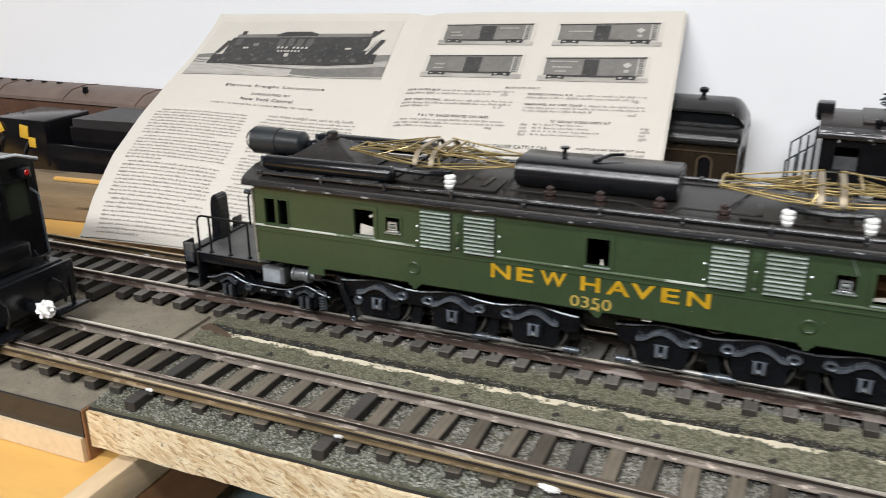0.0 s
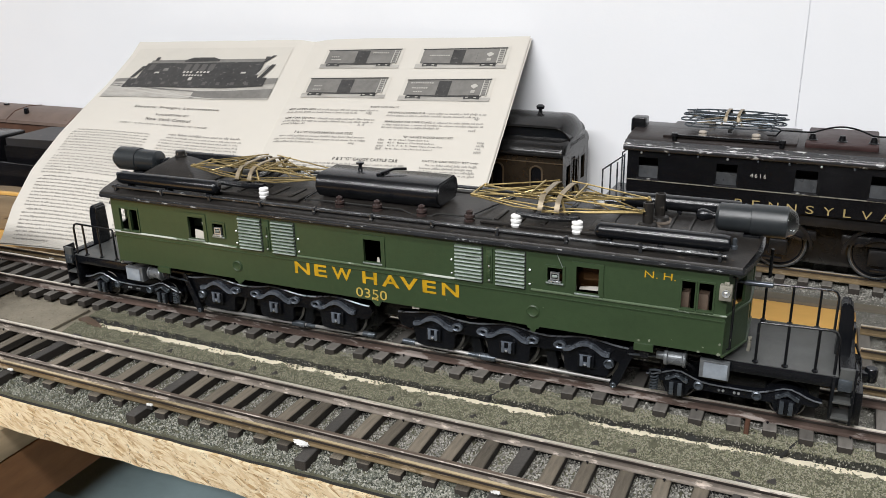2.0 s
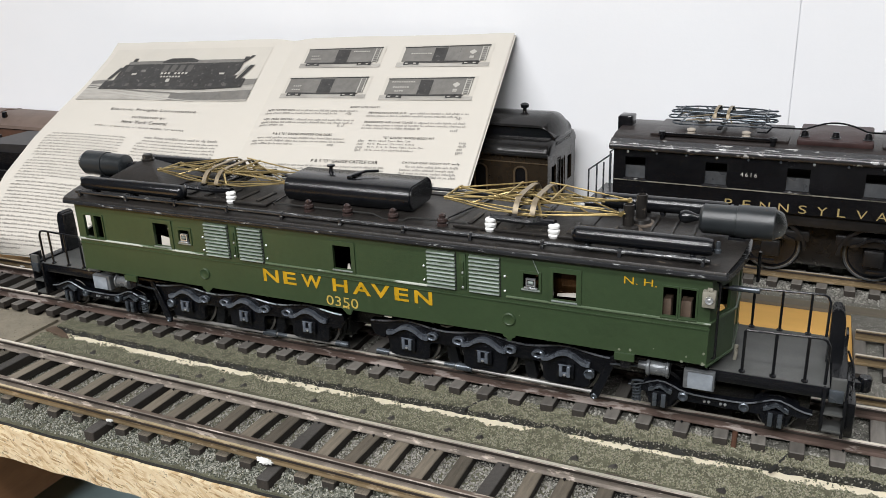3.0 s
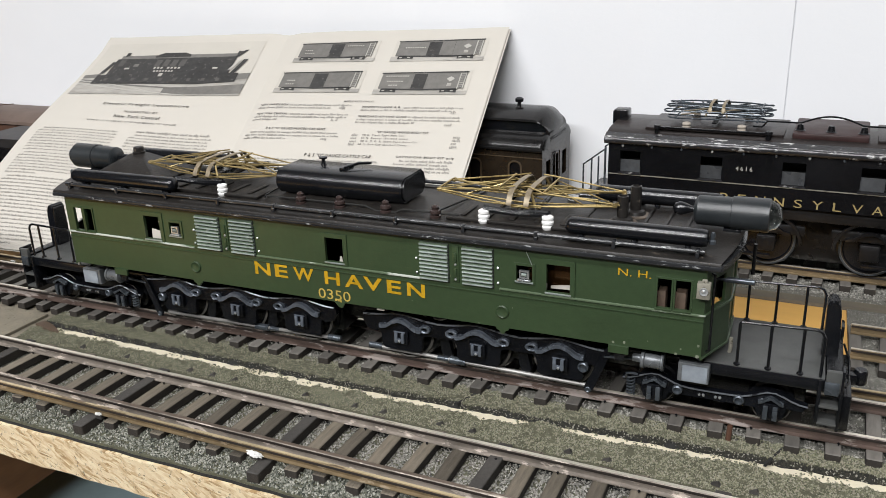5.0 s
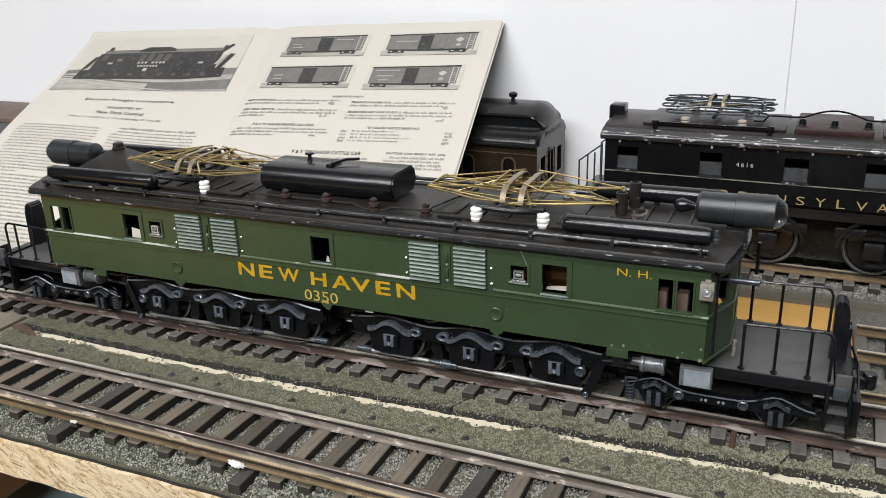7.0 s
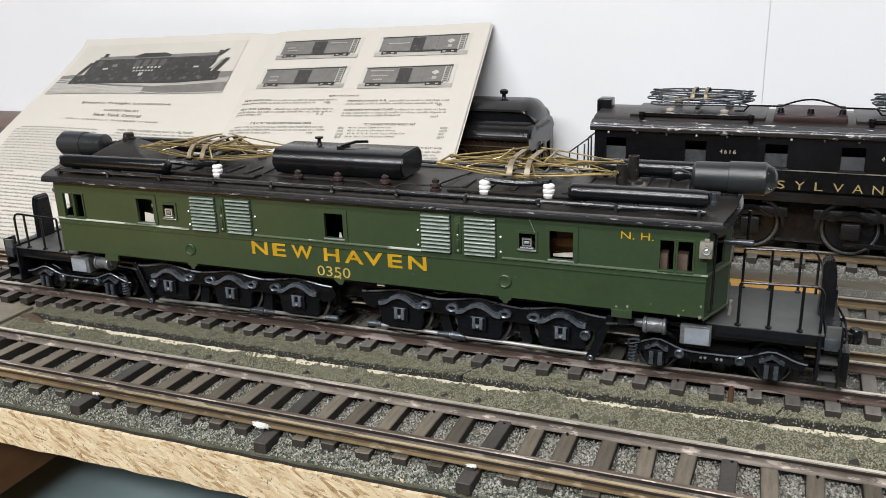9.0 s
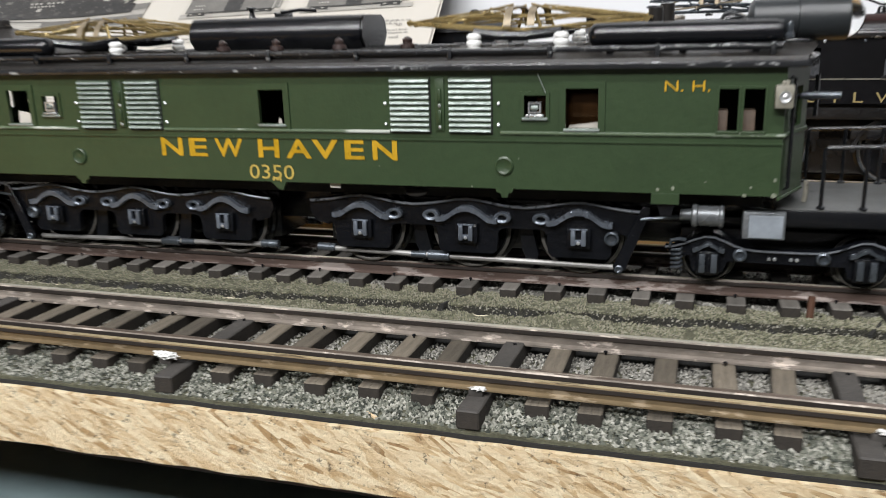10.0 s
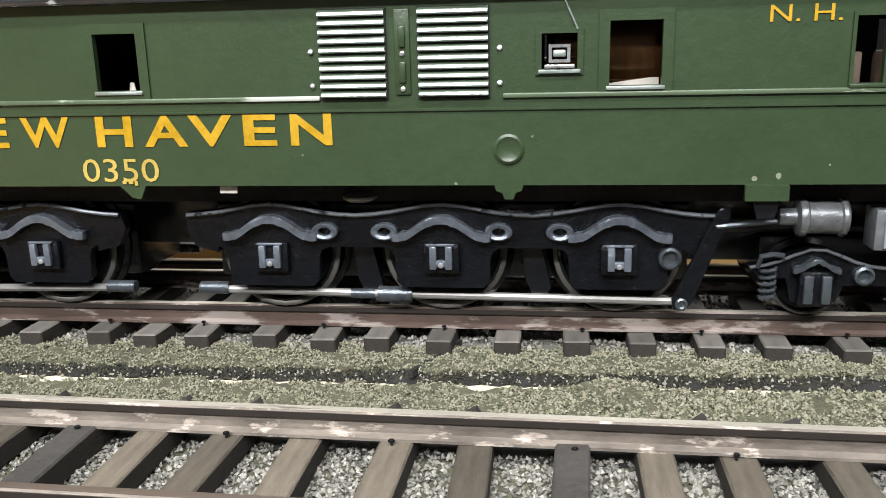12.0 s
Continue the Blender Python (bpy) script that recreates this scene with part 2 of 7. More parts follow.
def flake_material(name):
    """Raw chipboard: slanting wood flakes of several tones, with rough relief."""
    m = bpy.data.materials.new(name)
    m.use_nodes = True
    n, l = m.node_tree.nodes, m.node_tree.links
    tc, bs = n.new("ShaderNodeTexCoord"), n["Principled BSDF"]
    bs.inputs["Roughness"].default_value = 0.85
    cols, heights = [], []
    for angle, scale in ((34, (110, 110, 620)), (14, (170, 170, 950))):
        mp = n.new("ShaderNodeMapping")
        mp.vector_type = "TEXTURE"
        mp.inputs["Rotation"].default_value = (0, radians(angle), 0)
        mp.inputs["Scale"].default_value = tuple(1 / s for s in scale)
        l.new(tc.outputs["Object"], mp.inputs["Vector"])
        wob = n.new("ShaderNodeTexNoise")
        wob.inputs["Scale"].default_value = 0.9
        wob.inputs["Detail"].default_value = 4
        l.new(mp.outputs["Vector"], wob.inputs["Vector"])
        mx = n.new("ShaderNodeMix")
        mx.data_type, mx.blend_type, mx.clamp_factor = "RGBA", "ADD", False
        mx.inputs["Factor"].default_value = 0.8
        l.new(mp.outputs["Vector"], mx.inputs["A"])
        l.new(wob.outputs["Color"], mx.inputs["B"])
        v = n.new("ShaderNodeTexVoronoi")
        v.inputs["Scale"].default_value = 1.0
        l.new(mx.outputs["Result"], v.inputs["Vector"])
        sep = n.new("ShaderNodeSeparateColor")
        l.new(v.outputs["Color"], sep.inputs["Color"])
        r = n.new("ShaderNodeValToRGB")
        e = r.color_ramp.elements
        e[0].position, e[0].color = 0.0, (0.84, 0.72, 0.50, 1)
        e[1].position, e[1].color = 1.0, (0.33, 0.20, 0.09, 1)
        for p, c in ((0.45, (0.76, 0.61, 0.39, 1)), (0.78, (0.63, 0.46, 0.26, 1)), (0.95, (0.46, 0.30, 0.14, 1))):
            x = e.new(p)
            x.color = c
        l.new(sep.outputs[0], r.inputs["Fac"])
        cols.append(r.outputs["Color"])
        heights.append(sep.outputs[1])
    mask = n.new("ShaderNodeTexNoise")
    mask.inputs["Scale"].default_value = 160
    mask.inputs["Detail"].default_value = 6
    l.new(tc.outputs["Object"], mask.inputs["Vector"])
    mr = n.new("ShaderNodeMapRange")
    mr.inputs["From Min"].default_value, mr.inputs["From Max"].default_value = 0.40, 0.60
    l.new(mask.outputs["Fac"], mr.inputs["Value"])
    x = n.new("ShaderNodeMix")
    x.data_type = "RGBA"
    l.new(mr.outputs["Result"], x.inputs["Factor"])
    l.new(cols[0], x.inputs["A"])
    l.new(cols[1], x.inputs["B"])
    fine = n.new("ShaderNodeTexNoise")
    fine.inputs["Scale"].default_value, fine.inputs["Detail"].default_value, fine.inputs["Roughness"].default_value = 420, 8, 0.75
    l.new(tc.outputs["Object"], fine.inputs["Vector"])
    fr = n.new("ShaderNodeMapRange")
    fr.inputs["From Min"].default_value, fr.inputs["From Max"].default_value = 0.36, 0.42
    fr.inputs["To Min"].default_value, fr.inputs["To Max"].default_value = 0.28, 1.0
    l.new(fine.outputs["Fac"], fr.inputs["Value"])
    hs = n.new("ShaderNodeHueSaturation")
    l.new(x.outputs["Result"], hs.inputs["Color"])
    l.new(fr.outputs["Result"], hs.inputs["Value"])
    l.new(hs.outputs["Color"], bs.inputs["Base Color"])
    add = n.new("ShaderNodeMath")
    l.new(heights[0], add.inputs[0])
    l.new(fine.outputs["Fac"], add.inputs[1])
    bp = n.new("ShaderNodeBump")
    bp.inputs["Distance"].default_value = 0.0014
    l.new(add.outputs["Value"], bp.inputs["Height"])
    l.new(bp.outputs["Normal"], bs.inputs["Normal"])
    return m


OSB = flake_material("raw_chipboard")
GLASSY = bpy.data.materials.new("clear_glass")
GLASSY.use_nodes = True
GLASSY.node_tree.nodes["Principled BSDF"].inputs["Transmission Weight"].default_value = 1.0
GLASSY.node_tree.nodes["Principled BSDF"].inputs["Base Color"].default_value = (0.97, 0.98, 0.98, 1)
GLASSY.node_tree.nodes["Principled BSDF"].inputs["Roughness"].default_value = 0.02


# ---- building blocks ----
def thing(name, loc=(0, 0, 0), rz=0.0, label="", category="", group="", kind=""):
    ob = new(name)
    ob.empty_display_size = 0.01
    ob.matrix_basis = pose(*loc, 0, 0, rz)
    return tagged(ob, label, category, group, kind)


def part(name, bm, mat, parent=None, label="", smooth=True):
    """Links a bmesh as one mesh object under a thing or a part."""
    me = bpy.data.meshes.new(name)
    bmesh.ops.recalc_face_normals(bm, faces=bm.faces)
    bm.to_mesh(me)
    bm.free()
    return part_mesh(name, me, mat, parent, label, smooth)


def part_mesh(name, me, mat, parent=None, label="", smooth=True):
    if not me.materials:
        me.materials.append(mat)
    if smooth and len(me.polygons):
        me.polygons.foreach_set("use_smooth", [True] * len(me.polygons))
        me.set_sharp_from_angle(angle=radians(38))
    ob = new(name, me)
    ob.parent = parent
    return tagged(ob, label)


def box(bm, x0, x1, y0, y1, z0, z1, bevel=0.0, seg=2):
    vs = [bm.verts.new((x, y, z)) for x in (x0, x1) for y in (y0, y1) for z in (z0, z1)]
    fs = [bm.faces.new([vs[i] for i in f]) for f in ((0, 1, 3, 2), (4, 6, 7, 5), (0, 4, 5, 1), (2, 3, 7, 6), (0, 2, 6, 4), (1, 5, 7, 3))]
    if bevel:
        es = {e for f in fs for e in f.edges}
        bmesh.ops.bevel(bm, geom=list(es), offset=bevel, segments=seg, affect="EDGES", profile=0.5)
    return bm


def boxes(*dims, bevel=0.0):
    bm = bmesh.new()
    for d in dims:
        box(bm, *d, bevel=bevel)
    return bm


def lathe(bm, origin, axis, profile, n=20, caps=True):
    """A body of revolution: profile holds (distance along the axis, radius)."""
    a = Vector(axis).normalized()
    u = a.orthogonal().normalized()
    v = a.cross(u)
    o = Vector(origin)
    rings = []
    for h, r in profile:
        if r < 1e-6:
            rings.append([bm.verts.new(o + a * h)])
        else:
            rings.append([bm.verts.new(o + a * h + (u * math.cos(2 * math.pi * k / n) + v * math.sin(2 * math.pi * k / n)) * r) for k in range(n)])
    for p, q in zip(rings, rings[1:]):
        for k in range(n):
            k2 = (k + 1) % n
            if len(p) == 1 and len(q) > 1:
                bm.faces.new((p[0], q[k], q[k2]))
            elif len(q) == 1 and len(p) > 1:
                bm.faces.new((p[k], p[k2], q[0]))
            elif len(p) > 1:
                bm.faces.new((p[k], p[k2], q[k2], q[k]))
    for ring in (rings[0], rings[-1]):
        if len(ring) > 2 and caps:
            bm.faces.new(ring)
    return bm


def cyl(bm, p, q, r, n=14, r2=None):
    d = Vector(q) - Vector(p)
    return lathe(bm, p, d, [(0, r), (d.length, r if r2 is None else r2)], n)


def tube(bm, pts, r, n=7):
    """A round wire along the points, mitred at the bends."""
    pts = [Vector(p) for p in pts]
    rings = []
    up = None
    for i, p in enumerate(pts):
        d = (pts[min(i + 1, len(pts) - 1)] - pts[max(i - 1, 0)]).normalized()
        if up is None:
            up = d.orthogonal().normalized()
        up = (up - d * up.dot(d)).normalized()
        w = d.cross(up)
        rings.append([bm.verts.new(p + (up * math.cos(2 * math.pi * k / n) + w * math.sin(2 * math.pi * k / n)) * r) for k in range(n)])
    for a, b in zip(rings, rings[1:]):
        for k in range(n):
            bm.faces.new((a[k], a[(k + 1) % n], b[(k + 1) % n], b[k]))
    bm.faces.new(rings[0])
    bm.faces.new(rings[-1])
    return bm


def prism(bm, outline, axis, a, b):
    """An outline extruded along x, y or z. For x: (y, z); for y: (x, z); for z: (x, y)."""
    def put(p, q, s):
        return {"x": (s, p, q), "y": (p, s, q), "z": (p, q, s)}[axis]
    lo = [bm.verts.new(put(p, q, a)) for p, q in outline]
    hi = [bm.verts.new(put(p, q, b)) for p, q in outline]
    n = len(outline)
    bm.faces.new(lo)
    bm.faces.new(hi)
    for i in range(n):
        bm.faces.new((lo[i], lo[(i + 1) % n], hi[(i + 1) % n], hi[i]))
    return bm


def panel(bm, x0, x1, z0, z1, y0, y1, holes, axis="y"):
    """A wall between y0 and y1 with rectangular holes (x0, x1, z0, z1) right through it; axis x swaps x and y."""
    xs = sorted({x0, x1, *(v for h in holes for v in h[:2])})
    zs = sorted({z0, z1, *(v for h in holes for v in h[2:])})

    def solid(i, k):
        if not (0 <= i < len(xs) - 1 and 0 <= k < len(zs) - 1):
            return False
        x, z = (xs[i] + xs[i + 1]) / 2, (zs[k] + zs[k + 1]) / 2
        return not any(h[0] < x < h[1] and h[2] < z < h[3] for h in holes)

    cache = {}

    def v(i, k, y):
        if (i, k, y) not in cache:
            cache[i, k, y] = bm.verts.new((xs[i], y, zs[k]) if axis == "y" else (y, xs[i], zs[k]))
        return cache[i, k, y]

    for i in range(len(xs) - 1):
        for k in range(len(zs) - 1):
            if not solid(i, k):
                continue
            for y in (y0, y1):
                bm.faces.new((v(i, k, y), v(i + 1, k, y), v(i + 1, k + 1, y), v(i, k + 1, y)))
            for di, dk, a, b in ((-1, 0, (i, k), (i, k + 1)), (1, 0, (i + 1, k), (i + 1, k + 1)), (0, -1, (i, k), (i + 1, k)), (0, 1, (i, k + 1), (i + 1, k + 1))):
                if not solid(i + di, k + dk):
                    bm.faces.new((v(*a, y0), v(*b, y0), v(*b, y1), v(*a, y1)))
    return bm


def rim(bm, x0, x1, z0, z1, y0, y1, w):
    """A raised frame round an opening."""
    return panel(bm, x0 - w, x1 + w, z0 - w, z1 + w, y0, y1, [(x0, x1, z0, z1)])


def letters(text, size, spacing=1.0, bold=0.0):
    """The text as a flat mesh in x and y, centred on x, its foot on y = 0."""
    cu = bpy.data.curves.new("letters", "FONT")
    cu.body, cu.size, cu.align_x, cu.space_character, cu.resolution_u, cu.offset = text, size, "CENTER", spacing, 3, bold
    ob = new("letters", cu)
    me = bpy.data.meshes.new_from_object(ob.evaluated_get(bpy.context.evaluated_depsgraph_get()))
    bpy.data.objects.remove(ob)
    bpy.data.curves.remove(cu)
    return me


def fit_letters(text, width, height, bold=0.0, spacing=1.0):
    """The text scaled to a width and to the height of its capitals."""
    me = letters(text, 1.0, spacing, bold)
    co = np.array([v.co for v in me.vertices])
    lo, hi = co.min(0), co.max(0)
    co[:, 0] = (co[:, 0] - (lo[0] + hi[0]) / 2) * width / (hi[0] - lo[0])
    co[:, 1] = (co[:, 1] - lo[1]) * height / (hi[1] - lo[1])
    me.vertices.foreach_set("co", co.ravel())
    return me


def on_side(me, x, y, z):
    """Stands flat letters up on a side that faces -y."""
    me.transform(pose(x, y, z, 90, 0, 0))
    return me


# ---- the room ----
def structure(name, bm, mat, label="", category=""):
    ob = part(name, bm, mat, None, label, smooth=False)
    return tagged(ob, label, category, kind="structure")


structure("wall_north", boxes((-2.2, 0.2050, 0.2645, 0.36, -0.95, 1.45), (0.2058, 2.2, 0.2645, 0.36, -0.95, 1.45), (0.2050, 0.2058, 0.2665, 0.36, -0.95, 1.45)), WALL,
          "smooth white painted wall panels with a thin vertical joint", "wall")
# The rest of the room is unseen and added to shape reflections.
structure("wall_south", boxes((-2.2, 2.2, -3.1, -3.0, -0.95, 1.45)), ROOMWALL, "unseen room wall, dark to dim reflections", "wall")
structure("wall_west", boxes((-2.3, -2.2, -3.0, 0.2645, -0.95, 1.45)), ROOMWALL, "unseen room wall, dark to dim reflections", "wall")
structure("wall_east", boxes((2.2, 2.3, -3.0, 0.2645, -0.95, 1.45)), ROOMWALL, "unseen room wall, dark to dim reflections", "wall")
structure("ceiling", boxes((-2.2, 2.2, -3.0, 0.2645, 1.45, 1.5)), CEIL, "unseen ceiling, greyed to dim reflections", "ceiling")
structure("floor", boxes((-2.2, 2.2, -3.0, 0.2645, -1.0, -0.95)), FLOOR, "unseen floor, dark to dim reflections", "floor")

GROOVE = [(-0.232, -0.0450), (-0.12, -0.0475), (0.0, -0.0480), (0.12, -0.0455), (0.26, -0.0415), (0.60, -0.033)]


def groove_y(x):
    return float(np.interp(x, [p[0] for p in GROOVE], [p[1] for p in GROOVE]))


def wander(x, s, amp):
    return amp * noise.noise((x * s, 3.7, 1.3))


def slab(bm, xs, ya, yb, z0, z1, z2=None):
    """A slab whose two long edges follow functions of x; its top may slope from z1 to z2."""
    rows = []
    for x in xs:
        rows.append([bm.verts.new((x, ya(x), z0)), bm.verts.new((x, ya(x), z1)), bm.verts.new((x, yb(x), z1 if z2 is None else z2)), bm.verts.new((x, yb(x), z0))])
    for a, b in zip(rows, rows[1:]):
        for k in range(4):
            bm.faces.new((a[k], a[(k + 1) % 4], b[(k + 1) % 4], b[k]))
    bm.faces.new(rows[0])
    bm.faces.new(rows[-1][::-1])
    return bm


XS = [-0.228 + 0.004 * i for i in range(222)]
XF = [-0.228 + 0.002 * i for i in range(380)]
XL = [-0.95 + 0.02 * i for i in range(37)]
near_edge = lambda x: -0.1365 - 0.004 * (x + 0.1) + wander(x, 90, 0.0006)
lay = thing("layout_board", label="model railway baseboard with grassy roadbed strips and a raw chipboard front edge", category="baseboard", kind="structure")
lip_y = lambda x: groove_y(x) - 0.0045 + 0.0050 * math.exp(-((x - 0.119) / 0.009) ** 2) + wander(x, 110, 0.0034) + wander(x, 420, 0.0022) + 0.0030 * max(0.0, noise.noise((x * 38, 1.1, 4.0)))
bank_y = lambda x: -0.0997 - 0.0157 * x + 0.0365
far_lip_y = lambda x: groove_y(x) + 0.0077 + wander(x + 5, 160, 0.0018) + wander(x, 500, 0.0010)
part("front_roadbed", slab(bmesh.new(), XS, near_edge, bank_y, -0.0035, 0.0008), TURF, lay)
part("shoulder_bank", slab(bmesh.new(), XS, lambda x: near_edge(x) + 0.0008, lambda x: -0.0997 - 0.0157 * x - 0.0195, -0.0010, 0.0001, 0.0033), TURF, lay, "sloping stone shoulder")
# Black strip laid in to imitate the shade under the far rail.
part("shaded_recess", slab(bmesh.new(), XS, lambda x: -0.0997 - 0.0157 * x + 0.0195, lambda x: -0.0997 - 0.0157 * x + 0.0285, -0.0010, 0.0013), FELT, lay, "black strip standing for the shade behind the tie ends")
part("turf_bank", slab(bmesh.new(), XF, bank_y, lip_y, -0.0035, 0.0011, 0.0029), TURF, lay, "raised olive turf bank")
part("rear_roadbed", slab(bmesh.new(), XF, far_lip_y, lambda x: -0.0262, -0.0035, 0.0024, 0.0022), TURF, lay)
part("track_roadbed", slab(bmesh.new(), XS, lambda x: -0.0262, lambda x: 0.047, -0.0035, 0.0012), BALLAST, lay)
part("plaster_strip", slab(bmesh.new(), XF, lambda x: groove_y(x) - 0.0095, lambda x: groove_y(x) + 0.0074 + wander(x + 2, 200, 0.0016), -0.0036, -0.0013), CREAM, lay, "bare cream plaster in the groove")
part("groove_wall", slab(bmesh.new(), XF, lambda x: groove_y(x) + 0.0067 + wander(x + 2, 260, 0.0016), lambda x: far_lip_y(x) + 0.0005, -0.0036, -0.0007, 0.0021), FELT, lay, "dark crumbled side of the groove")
part("black_edge", slab(bmesh.new(), XS, lambda x: near_edge(x) - 0.0007, near_edge, -0.0036, -0.0003), FELT, lay)
part("chipboard_rim", slab(bmesh.new(), XF, lambda x: near_edge(x) - 0.0026 + wander(x, 90, 0.0005), lambda x: near_edge(x) - 0.0008, -0.0215, -0.0014), OSB, lay, "rough sawn chipboard edge")
part("chipboard", slab(bmesh.new(), [-0.222] + XS[2:], lambda x: near_edge(x) - 0.0007, lambda x: 0.04, -0.0215, -0.0037), OSB, lay)
# the baseboard that carries the tracks to the west
part("west_roadbed", slab(bmesh.new(), XL, lambda x: -0.1395, lambda x: 0.047, -0.0160, -0.0004), PLATE, lay)
part("west_edge", slab(bmesh.new(), XL, lambda x: -0.1407, lambda x: -0.1395, -0.0160, -0.0012), GREYEDGE, lay)
part("west_plank", boxes((-0.95, -0.2308, -0.1425, 0.04, -0.0295, -0.0162)), PALEWOOD, lay)
part("west_end", boxes((-0.2306, -0.2292, -0.1400, 0.04, -0.0290, -0.0010)), BROWNWOOD, lay)
part("cover_sheet", boxes((-0.300, -0.2365, -0.066, -0.0285, 0.0, 0.0016)), PLATE, lay)
# bare plywood between the tracks and the far shelf
part("plywood_top", boxes((-0.95, 0.75, 0.041, 0.2640, -0.020, -0.0015)), PLYWOOD, lay)
part("rear_strip", slab(bmesh.new(), XL + XS, lambda x: 0.1725 - 0.02 * (x - 0.2), lambda x: 0.2635, -0.0012, 0.0028), BALLAST, lay)
part("rear_step", slab(bmesh.new(), XL + XS, lambda x: 0.1610 - 0.01 * (x - 0.2), lambda x: 0.1724 - 0.02 * (x - 0.2), -0.0013, 0.0010), DULLBOARD, lay)

part("short_track_bed", boxes((0.2585, 0.75, 0.0472, 0.1595, -0.0014, 0.0)), BALLAST, lay)
for x in (0.0755, 0.2275):
    part("bed_joint", prism(bmesh.new(), [(x - 0.006, -0.0415), (x - 0.0048, -0.0415), (x + 0.0050, -0.0180), (x + 0.0040, -0.0180)], "z", 0.0012, 0.0029), FELT, lay, "dark joint across the roadbed")

# ---- tracks ----
RAIL_SHAPE = [(-0.0020, 0), (0.0020, 0), (0.0020, 0.0006), (0.0006, 0.0012), (0.0006, 0.0036), (0.0013, 0.0042), (0.0013, 0.0053), (0.0009, 0.0056),
              (-0.0009, 0.0056), (-0.0013, 0.0053), (-0.0013, 0.0042), (-0.0006, 0.0036), (-0.0006, 0.0012), (-0.0020, 0.0006)]


def tie_mesh(name, length, width=0.0068, height=0.0048):
    bm = box(bmesh.new(), -width / 2, width / 2, -length / 2, length / 2, 0, height, bevel=0.0004, seg=1)
    for v in bm.verts:
        v.co += Vector((wander(v.co.y, 90, 0.0003), 0, wander(v.co.x + v.co.y, 140, 0.0002)))
    me = bpy.data.meshes.new(name)
    bmesh.ops.recalc_face_normals(bm, faces=bm.faces)
    bm.normal_update()
    # Faces not turned upward take the colour with shade painted in.
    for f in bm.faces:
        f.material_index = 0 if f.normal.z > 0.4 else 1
    bm.to_mesh(me)
    bm.free()
    return me


# A small dark wedge added to stand for a notch in the turf.
def turf_notch_mesh():
    bm = prism(bmesh.new(), [(-0.0022, 0.0), (0.0022, 0.0), (0.0010, 0.0019)], "y", -0.0012, 0.0012)
    me = bpy.data.meshes.new("tie_end")
    bmesh.ops.recalc_face_normals(bm, faces=bm.faces)
    bm.to_mesh(me)
    bm.free()
    me.materials.append(TIEDARK)
    return me


def spike_mesh():
    bm = lathe(bmesh.new(), (0, 0, 0), (0, 0, 1), [(0, 0.0003), (0.0008, 0.0003), (0.0009, 0.0007), (0.0013, 0.0006), (0.0015, 0.0)], 7)
    me = bpy.data.meshes.new("spike")
    bmesh.ops.recalc_face_normals(bm, faces=bm.faces)
    bm.to_mesh(me)
    bm.free()
    me.materials.append(BLACK)
    return me


